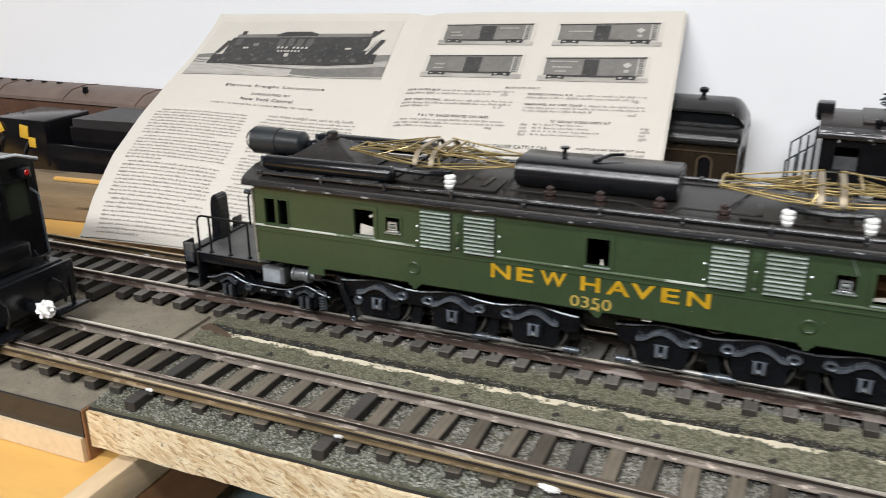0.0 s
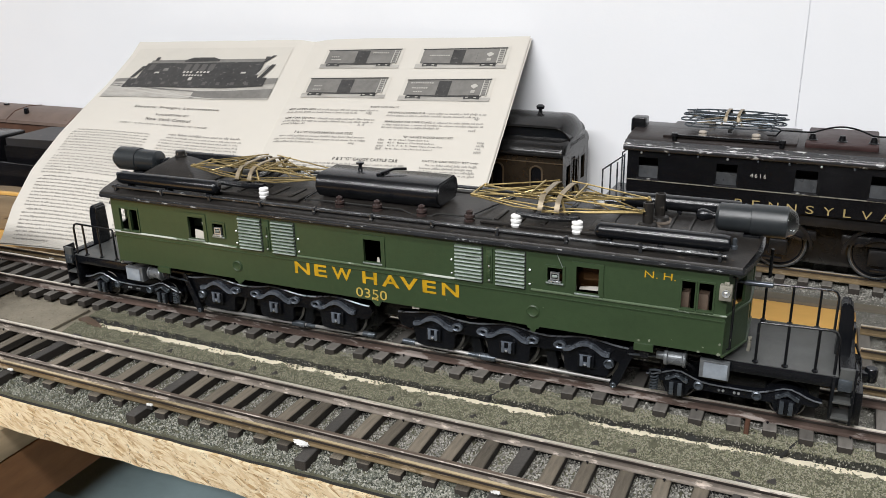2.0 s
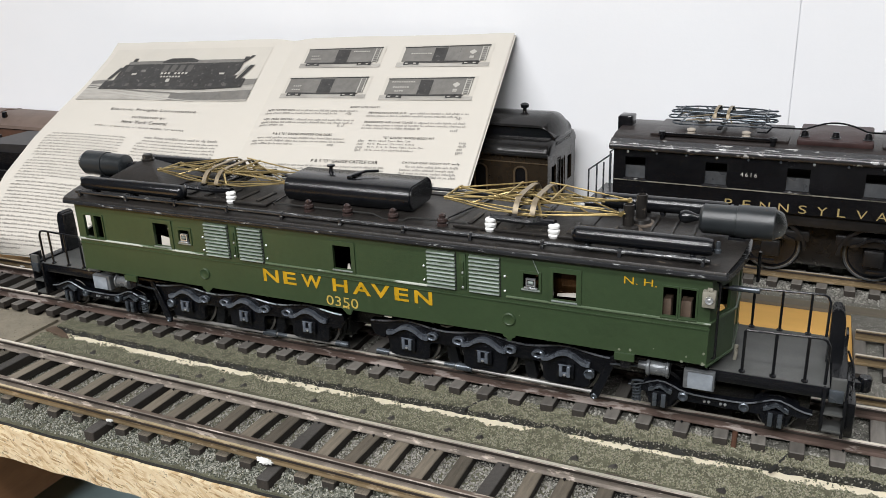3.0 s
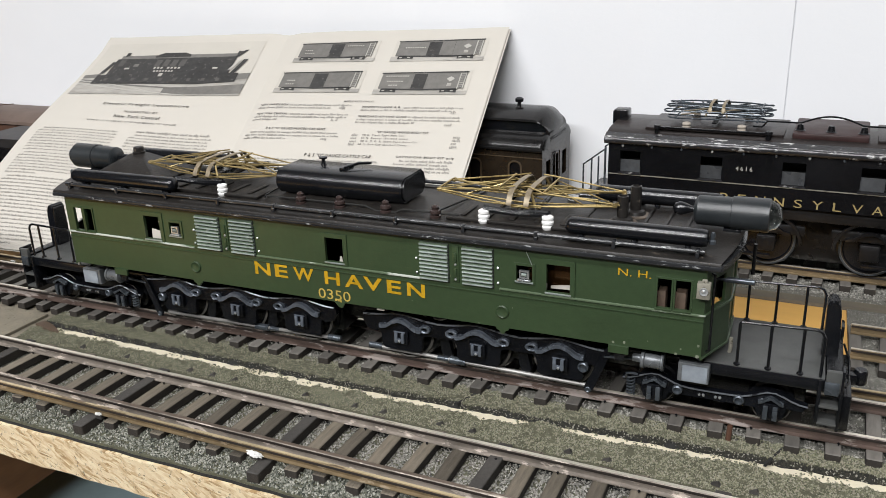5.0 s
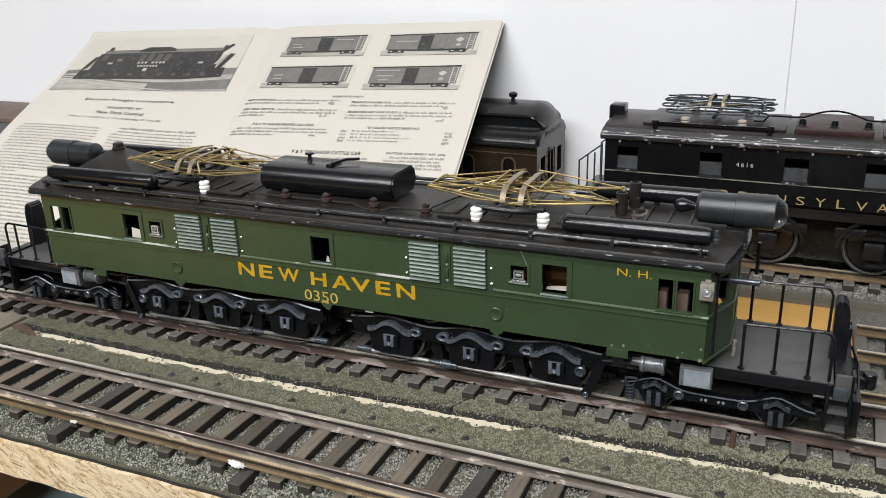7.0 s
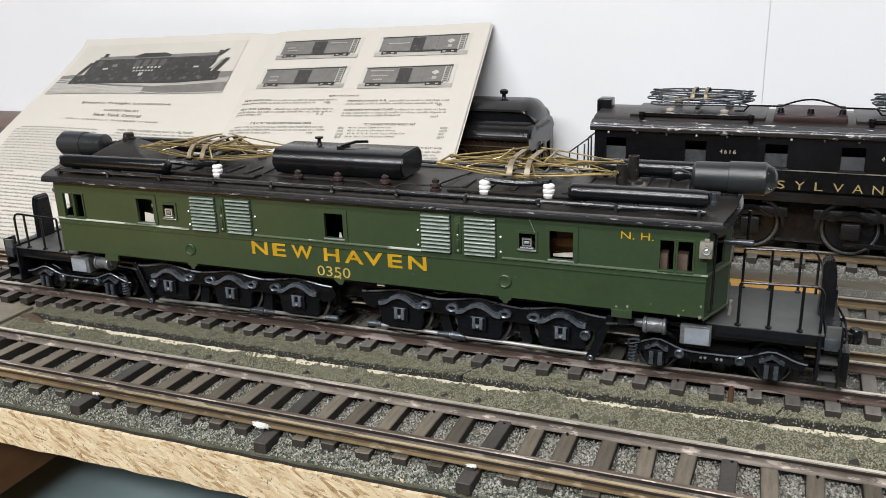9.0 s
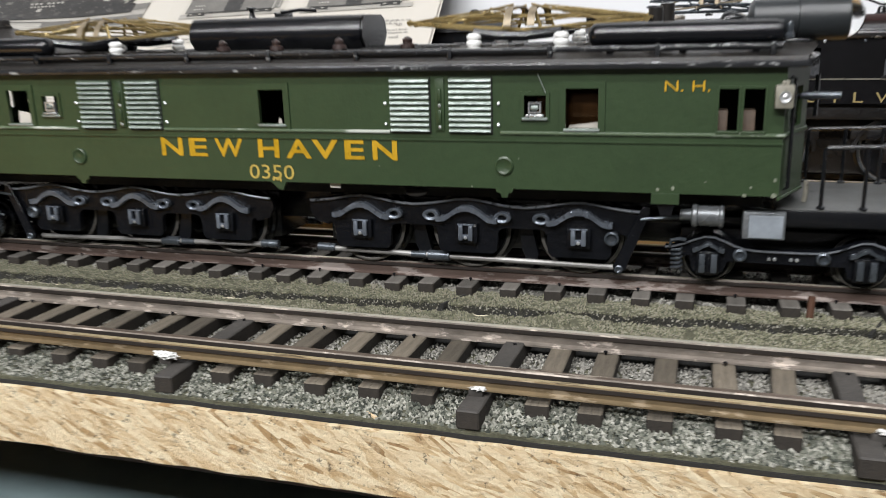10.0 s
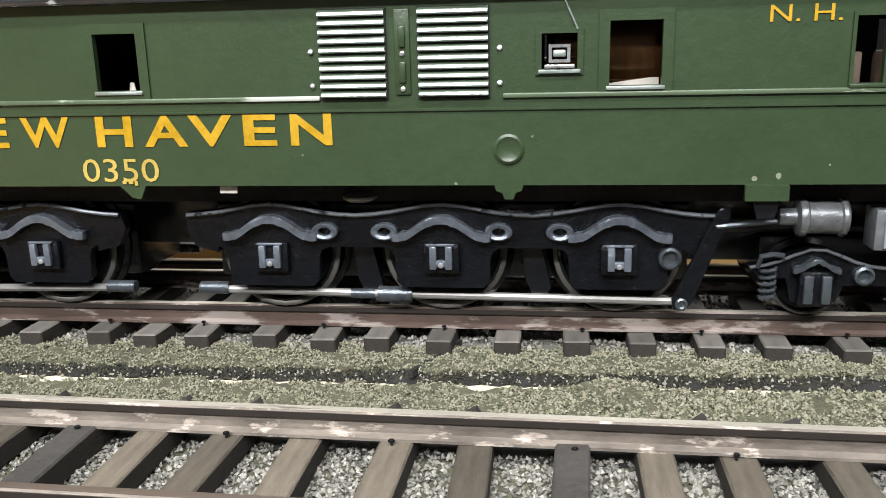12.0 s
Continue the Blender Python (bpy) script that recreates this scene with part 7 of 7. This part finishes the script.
for k in range(3):
    part("roof_seam", tube(bmesh.new(), [(-0.12 + k * 0.09, y, z + 0.0002) for y, z in prof], 0.0006, 6), RUST, bc)
part("coach_chassis", boxes((-0.165, 0.095, -0.022, 0.018, 0.0130, 0.0300), bevel=0.001), BLACK, bc)
part("bell", lathe(bmesh.new(), (-0.010, -0.0200, 0.0742), (0, 0, 1), [(0, 0.0026), (0.0010, 0.0030), (0.0044, 0.0024), (0.0058, 0.0028), (0.0068, 0)], 10), BLACK, bc)
td = thing("black_tender", (-0.452, 0.1700, 0.0), 0.0, "dusty black tender with a sloping grey deck", "tender")
bm = prism(bmesh.new(), [(-0.052, 0.022), (-0.052, 0.071), (0.050, 0.0735), (0.056, 0.066), (0.056, 0.022)], "y", -0.028, 0.028)
part("tank", bm, DUSTGREY, td)
part("tender_side", boxes((-0.054, 0.057, -0.0296, -0.0284, 0.020, 0.064)), ENGINEBLACK, td)
part("tender_frame", boxes((-0.050, 0.050, -0.022, 0.022, 0.0030, 0.022), bevel=0.001), BLACK, td)
for dx in (-0.035, -0.012, 0.014, 0.036):
    part("axle_box", lathe(bmesh.new(), (dx, -0.0220, 0.0150), (0, -1, 0), [(0, 0.0070), (0.0030, 0.0066), (0.0034, 0.0030), (0.0040, 0)], 14), STEEL, td)
en = thing("black_steam_locomotive", (-0.570, 0.1560, 0.0), 0.0, "black model steam locomotive with yellow cab trim", "locomotive")
part("boiler", lathe(bmesh.new(), (-0.15, 0.0, 0.0390), (1, 0, 0), [(0, 0.010), (0.002, 0.0180), (0.130, 0.0190), (0.140, 0.0170), (0.142, 0)], 24), DUSTGREY, en)
part("cab", boxes((-0.012, 0.046, -0.0270, 0.0270, 0.0280, 0.0700), bevel=0.002), ENGINEBLACK, en)
for x, z, w, h, tilt in ((-0.030, 0.056, 0.008, 0.014, 12), (-0.006, 0.061, 0.006, 0.009, -25), (0.022, 0.059, 0.010, 0.012, 8), (0.030, 0.050, 0.008, 0.009, 3)):
    tr_ = part("yellow_trim", boxes((-w / 2, w / 2, -0.0285, -0.0272, -h / 2, h / 2), bevel=0.0006), YELLOW, en, "yellow painted cab panel")
    tr_.matrix_basis = pose(x, 0, z, 0, tilt, 0)
for k in range(7):
    x = -0.13 + k * 0.026
    part("boiler_fitting", lathe(bmesh.new(), (x, -0.006 * (k % 2), 0.0560), (0, 0, 1), [(0, 0.005), (0.003, 0.0052), (0.004, 0.0030 + 0.0012 * (k % 3)), (0.008 + 0.002 * (k % 3), 0.0028), (0.011 + 0.002 * (k % 3), 0)], 12), DUSTGREY if k % 2 else BLACK, en)
part("side_tank", boxes((-0.10, 0.020, -0.0265, -0.0200, 0.0240, 0.0470), bevel=0.003), ENGINEBLACK, en)
# The pale grey of this strip paints the highlight on the running board.
part("foot_plate", boxes((-0.15, 0.125, -0.0320, -0.0200, 0.0200, 0.0222), bevel=0.0006), GREYBOX, en, "running board edge with its highlight painted pale grey")
part("flank", boxes((-0.14, 0.120, -0.0262, -0.0210, 0.0222, 0.0500), bevel=0.0020), ENGINEBLACK, en)
for k in range(4):
    x = -0.085 + 0.033 * k
    part("flank_pipe", tube(bmesh.new(), [(x, -0.0275, 0.0225), (x + 0.002, -0.0285, 0.0360), (x + 0.010, -0.0285, 0.0480), (x + 0.018, -0.0240, 0.0560)], 0.0011, 7), DUSTGREY, en)
for k in range(3):
    part("cab_ladder", boxes((-0.042, -0.030, -0.0285, -0.0275, 0.050 + 0.006 * k, 0.0512 + 0.006 * k)), YELLOW, en)
part("engine_frame", boxes((-0.14, 0.050, -0.020, 0.020, 0.0040, 0.0280), bevel=0.001), BLACK, en)
for x in (-0.09, -0.05, -0.01, 0.03):
    wheel(en, x, -0.0180, 0.0180, 0.0160, -1)
blk = thing("timber_block", (-0.455, 0.1010, -0.0015), 6.0, "worn tan timber block behind the catalogue", "timber")
bm = box(bmesh.new(), -0.085, 0.050, -0.0150, 0.0150, 0.0, 0.0345, bevel=0.0025)
for v in bm.verts:
    v.co += Vector((0, 0.0010 * noise.noise(v.co * 60), 0.0010 * noise.noise(v.co * 50)))
part("block", bm, TAN, blk)
st = thing("orange_stick", (-0.440, 0.0905, 0.0330), 5.0, "thin orange wooden stick lying on the timber block", "stick")
part("stick", boxes((-0.035, 0.040, -0.0020, 0.0020, 0.0, 0.0030), bevel=0.0006), PLYWOOD, st)
hp = thing("scrap_heap", (-0.425, 0.1290, -0.0015), 0.0, "small heap of dusty grey scrap metal pieces", "scrap")
for k in range(7):
    bm = bmesh.new()
    bmesh.ops.create_icosphere(bm, subdivisions=2, radius=1.0)
    for v in bm.verts:
        v.co = Vector((v.co.x * 0.014, v.co.y * 0.008, v.co.z * 0.0055)) * (1 + 0.7 * noise.noise(v.co * 1.9 + Vector((k * 7.3, 0, 0))))
        v.co += Vector((-0.040 + 0.013 * k, 0.004 * math.sin(k * 2.1), 0.006 + 0.0065 * (k % 3)))
    part("scrap_piece", bm, (DUSTGREY, PLATE, GREYBOX)[k % 3], hp, smooth=False)
ws = thing("white_strip", (-0.3600, 0.0385, 0.0012), 1.2, "narrow white painted wooden strip under the catalogue", "strip")
part("strip", boxes((-0.052, 0.058, -0.0030, 0.0030, 0.0, 0.0042), bevel=0.0004), PORCELAIN, ws)
lp = thing("rusty_lump", (-0.3530, 0.0330, 0.0012), 20.0, "small rusty metal lump beside the white strip", "scrap")
bm = bmesh.new()
bmesh.ops.create_icosphere(bm, subdivisions=2, radius=1.0)
for v in bm.verts:
    v.co = Vector((v.co.x * 0.0070, v.co.y * 0.0035, v.co.z * 0.0030)) * (1 + 0.6 * noise.noise(v.co * 2.2))
    v.co.z += 0.0025
part("lump", bm, DARKBROWN, lp)
cb = thing("black_cable", label="thin black cable lying along the foot of the catalogue", category="cable")
part("cable", tube(bmesh.new(), [(-0.62 + 0.02 * k, 0.0405 + 0.0012 * math.sin(k * 0.9), 0.0012) for k in range(24)], 0.0012, 7), FELT, cb)

# ---- in front and under the board ----
tb = thing("side_table", (-0.205, -0.1460, -0.0300), 0.0, "orange varnished plywood table with a pale raw edge", "table")
part("table_top", boxes((-0.75, -0.0120, -0.60, 0.20, -0.0180, 0.0), bevel=0.0008), PLYWOOD, tb)
part("edge_strip", boxes((-0.0118, 0.0, -0.60, 0.20, -0.0170, 0.0030), bevel=0.0012), PALEWOOD, tb, "pale raw wood edging")
part("side_panel", boxes((-0.0180, -0.0006, -0.60, 0.30, -0.058, -0.0182)), BROWNWOOD, tb, "brown stained side panel")
js = thing("joist", (0, -0.0300, -0.0850), 0.0, "dull grey-brown board under the baseboard", "joist")
part("beam", boxes((-0.165, 0.75, 0.0, 0.020, 0.0, 0.0633), bevel=0.0008), DULLBOARD, js)
part("rusty_pipe", tube(bmesh.new(), [(-0.135, -0.004, -0.004), (0.75, -0.004, -0.004)], 0.0028, 9), RUST, js, "rusty pipe under the board")
tc = thing("storage_box", (-0.02, -0.020, -0.72), 0.0, "teal-grey painted storage box on the floor shelf", "box")
part("box_body", boxes((-0.230, 0.26, -0.060, 0.20, 0.0, 0.600), bevel=0.003), TEAL, tc)
part("box_lid", boxes((-0.234, 0.264, -0.064, 0.204, 0.560, 0.606), bevel=0.003), TEAL, tc)
for k in range(3):
    part("label_bar", boxes((-0.165 + k * 0.016, -0.154 + k * 0.016, -0.0652, -0.0640, 0.588, 0.602)), FELT, tc, "dark unreadable mark")
rlb = thing("grey_shelf_rail", (0, -0.150, -0.112), 0.0, "grey metal shelf rail below the board", "shelf")
part("rail_bar", boxes((-0.19, 0.80, 0.0, 0.020, 0.0, 0.010), bevel=0.001), GREYEDGE, rlb)
lw = thing("lower_shelf", (0, -0.02, -0.75), 0.0, "dark lower shelf board under the layout", "shelf")
part("shelf_board", boxes((-0.20, 0.80, -0.14, 0.28, 0.0, 0.025), bevel=0.001), DARKSHELF, lw)
structure("back_panel", boxes((-0.95, 0.80, 0.23, 0.26, -0.94, -0.022)), DARKSHELF, "dark panel closing the space under the layout", "panel")


# ---- ballast and turf, grain by grain ----
def grain_material(name, colours, rough=0.9):
    m = bpy.data.materials.new(name)
    m.use_nodes = True
    n, l = m.node_tree.nodes, m.node_tree.links
    g = n.new("ShaderNodeNewGeometry")
    r = n.new("ShaderNodeValToRGB")
    r.color_ramp.interpolation = "CONSTANT"
    for k, c in enumerate(colours):
        e = r.color_ramp.elements[k] if k < 2 else r.color_ramp.elements.new(k / len(colours))
        e.position, e.color = k / len(colours), (*c, 1)
    l.new(g.outputs["Random Per Island"], r.inputs["Fac"])
    l.new(r.outputs["Color"], n["Principled BSDF"].inputs["Base Color"])
    n["Principled BSDF"].inputs["Roughness"].default_value = rough
    return m


OCT = np.array([(1, 0, 0), (-1, 0, 0), (0, 1, 0), (0, -1, 0), (0, 0, 1), (0, 0, -1)], float)
OCTF = np.array([(0, 2, 4), (2, 1, 4), (1, 3, 4), (3, 0, 4), (2, 0, 5), (1, 2, 5), (3, 1, 5), (0, 3, 5)])


def grains(name, places, r0, r1, mat, label, category, seed, lump=0.0):
    if lump:
        places = places.copy()
        places[:, 2] += [lump * (noise.noise((x * 260, y * 330, 0.5)) + 0.6 * noise.noise((x * 620, y * 700, 4.5))) for x, y, _ in places]
    rng = np.random.default_rng(seed)
    n = len(places)
    size = rng.uniform(r0, r1, (n, 1, 1)) * rng.uniform(0.6, 1.3, (n, 1, 3))
    turn = rng.uniform(0, 2 * np.pi, n)
    lean = rng.uniform(-0.7, 0.7, n)
    v = (OCT[None] + rng.uniform(-0.28, 0.28, (n, 6, 3))) * size
    c, s = np.cos(turn)[:, None], np.sin(turn)[:, None]
    x, y = v[:, :, 0] * c - v[:, :, 1] * s, v[:, :, 0] * s + v[:, :, 1] * c
    c, s = np.cos(lean)[:, None], np.sin(lean)[:, None]
    y, z = y * c - v[:, :, 2] * s, y * s + v[:, :, 2] * c
    v = np.stack([x, y, z], 2) + places[:, None, :]
    f = (OCTF[None] + (np.arange(n) * 6)[:, None, None]).reshape(-1, 3)
    me = bpy.data.meshes.new(name)
    me.from_pydata(v.reshape(-1, 3), [], f)
    return tagged(part_mesh(name, me, mat, None, "", smooth=False), label, category, kind="stuff")


def strewn(n, x0, x1, ya, yb, z, seed, keep=None):
    rng = np.random.default_rng(seed)
    x = rng.uniform(x0, x1, n)
    u = rng.uniform(0, 1, n)
    y = np.array([ya(q) for q in x]) * (1 - u) + np.array([yb(q) for q in x]) * u
    h = np.array([z(a, b) for a, b in zip(x, u)]) if callable(z) else z
    p = np.stack([x, y, h + rng.uniform(-0.0003, 0.0003, n)], 1)
    return p if keep is None else p[[bool(keep(*q)) for q in p]]


def patchy(x, y, z):
    return noise.noise((x * 130, y * 130, 0.0)) > -0.12


front = lambda x: -0.0997 - 0.0157 * x
STONE = grain_material("ballast_stone", [(0.157, 0.153, 0.136), (0.274, 0.263, 0.234), (0.204, 0.197, 0.174), (0.361, 0.351, 0.315), (0.232, 0.221, 0.197), (0.075, 0.073, 0.063)])
FLOCK = grain_material("turf_flock", [(0.154, 0.154, 0.096), (0.260, 0.248, 0.177), (0.202, 0.197, 0.133), (0.278, 0.268, 0.208), (0.057, 0.061, 0.037), (0.253, 0.230, 0.177), (0.164, 0.167, 0.109), (0.084, 0.084, 0.056)])
DULL = grain_material("dull_shoulder_stone", [(0.107, 0.114, 0.092), (0.235, 0.236, 0.200), (0.153, 0.158, 0.128), (0.352, 0.347, 0.304), (0.041, 0.046, 0.037)])
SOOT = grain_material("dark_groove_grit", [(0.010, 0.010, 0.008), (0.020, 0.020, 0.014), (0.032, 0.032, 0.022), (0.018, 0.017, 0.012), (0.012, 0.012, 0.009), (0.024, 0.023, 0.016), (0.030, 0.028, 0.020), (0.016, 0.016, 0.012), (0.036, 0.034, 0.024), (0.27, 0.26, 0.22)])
grains("ballast", strewn(36000, -0.228, 0.42, lambda x: front(x) - 0.0165, lambda x: front(x) + 0.0215, 0.0012, 1), 0.00035, 0.0008, STONE, "pale grey crushed stone ballast between the ties", "ballast", 1, 0.0004)
grains("shoulder_ballast", strewn(26000, -0.228, 0.42, lambda x: near_edge(x) + 0.0006, lambda x: front(x) - 0.0190, lambda x, u: 0.0006 + 0.0032 * u, 2), 0.0004, 0.0010, DULL, "dull grey-green stone shoulder beside the front track", "ballast", 2, 0.0008)
grains("turf", strewn(60000, -0.228, 0.42, lambda x: bank_y(x) - 0.0010, lambda x: lip_y(x) + 0.0004, lambda x, u: 0.0011 + 0.0018 * u, 3), 0.00022, 0.00055, FLOCK, "olive green flocked turf strip between the tracks", "turf", 3, 0.0009)
grains("fallen_turf", strewn(2600, -0.22, 0.42, lambda x: lip_y(x) - 0.0004, lambda x: groove_y(x) + 0.0070, lambda x, u: -0.0010 + 0.0008 * (1 - u), 13, lambda x, y, z: noise.noise((x * 60, y * 200, 2.0)) > 0.05), 0.0003, 0.0008, FLOCK, "turf crumbs fallen on the plaster strip", "turf", 13)
grains("rear_turf", strewn(48000, -0.228, 0.42, lambda x: far_lip_y(x) - 0.0003, lambda x: -0.0215, lambda x, u: 0.0024 - 0.0002 * u, 4), 0.00022, 0.00055, FLOCK, "olive green turf beside the rear track", "turf", 4, 0.0009)
grains("rear_ballast", strewn(18000, -0.228, 0.42, lambda x: -0.0275, lambda x: 0.0300, 0.0016, 5, patchy), 0.0004, 0.0009, STONE, "grey stone ballast under the rear track", "ballast", 5)
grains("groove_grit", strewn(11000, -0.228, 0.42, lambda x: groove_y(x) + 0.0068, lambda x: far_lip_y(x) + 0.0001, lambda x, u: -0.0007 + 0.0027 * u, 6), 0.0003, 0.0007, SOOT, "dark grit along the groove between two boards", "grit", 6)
grains("far_ballast", strewn(9000, 0.05, 0.42, lambda x: 0.1732 - 0.02 * (x - 0.2), lambda x: 0.2150 - 0.0384 * x, 0.0030, 7), 0.0004, 0.0009, STONE, "grey stone ballast of the wall-side track", "ballast", 7)
grains("short_track_ballast", strewn(8000, 0.262, 0.42, lambda x: 0.050, lambda x: 0.158, 0.0, 8), 0.0004, 0.0009, STONE, "grey stone ballast round the short track", "ballast", 8)

# ---- small loose things on the roadbed ----
pin = thing("rusty_pin", (0.2045, -0.0275, 0.0), 0.0, "rusty upright nail beside the rail", "nail")
part("shank", tube(bmesh.new(), [(0.0, 0.0, 0.0), (0.0004, 0.0006, 0.0105)], 0.0013, 8), RUST, pin)
sl = thing("wood_sliver", (0.0755, -0.1335, 0.0008), -38.0, "thin pale wood sliver lying on the ballast", "splinter")
part("splinter", boxes((-0.005, 0.005, -0.0004, 0.0004, 0.0, 0.0006)), PALEWOOD, sl)
mk = thing("pencil_mark", (-0.315, -0.215, -0.0298), 0.0, "short dark scribbled mark on the table top", "mark")
part("scribble", tube(bmesh.new(), [(0.004 * k - 0.01, 0.004 * math.sin(k * 1.9), 0.0) for k in range(8)], 0.0005, 5), FELT, mk)
ho = thing("dark_hole", (-0.2885, -0.0316, 0.0), 0.0, "dark oval hole in the grey cover sheet", "hole")
part("hole_rim", lathe(bmesh.new(), (0, 0, -0.0002), (0, 0, 1), [(0, 0.0062), (0.0004, 0.0062), (0.0005, 0.0)], 18), FELT, ho)
wc = thing("wood_chip", (-0.2205, -0.0418, -0.0008), -14.0, "broken dark brown wood chip in the groove", "splinter")
part("chip", prism(bmesh.new(), [(-0.012, -0.0035), (0.009, -0.0030), (0.013, -0.0010), (0.006, 0.0010), (0.0, 0.0022), (-0.011, 0.0030)], "z", 0.0, 0.0020), DARKBROWN, wc)
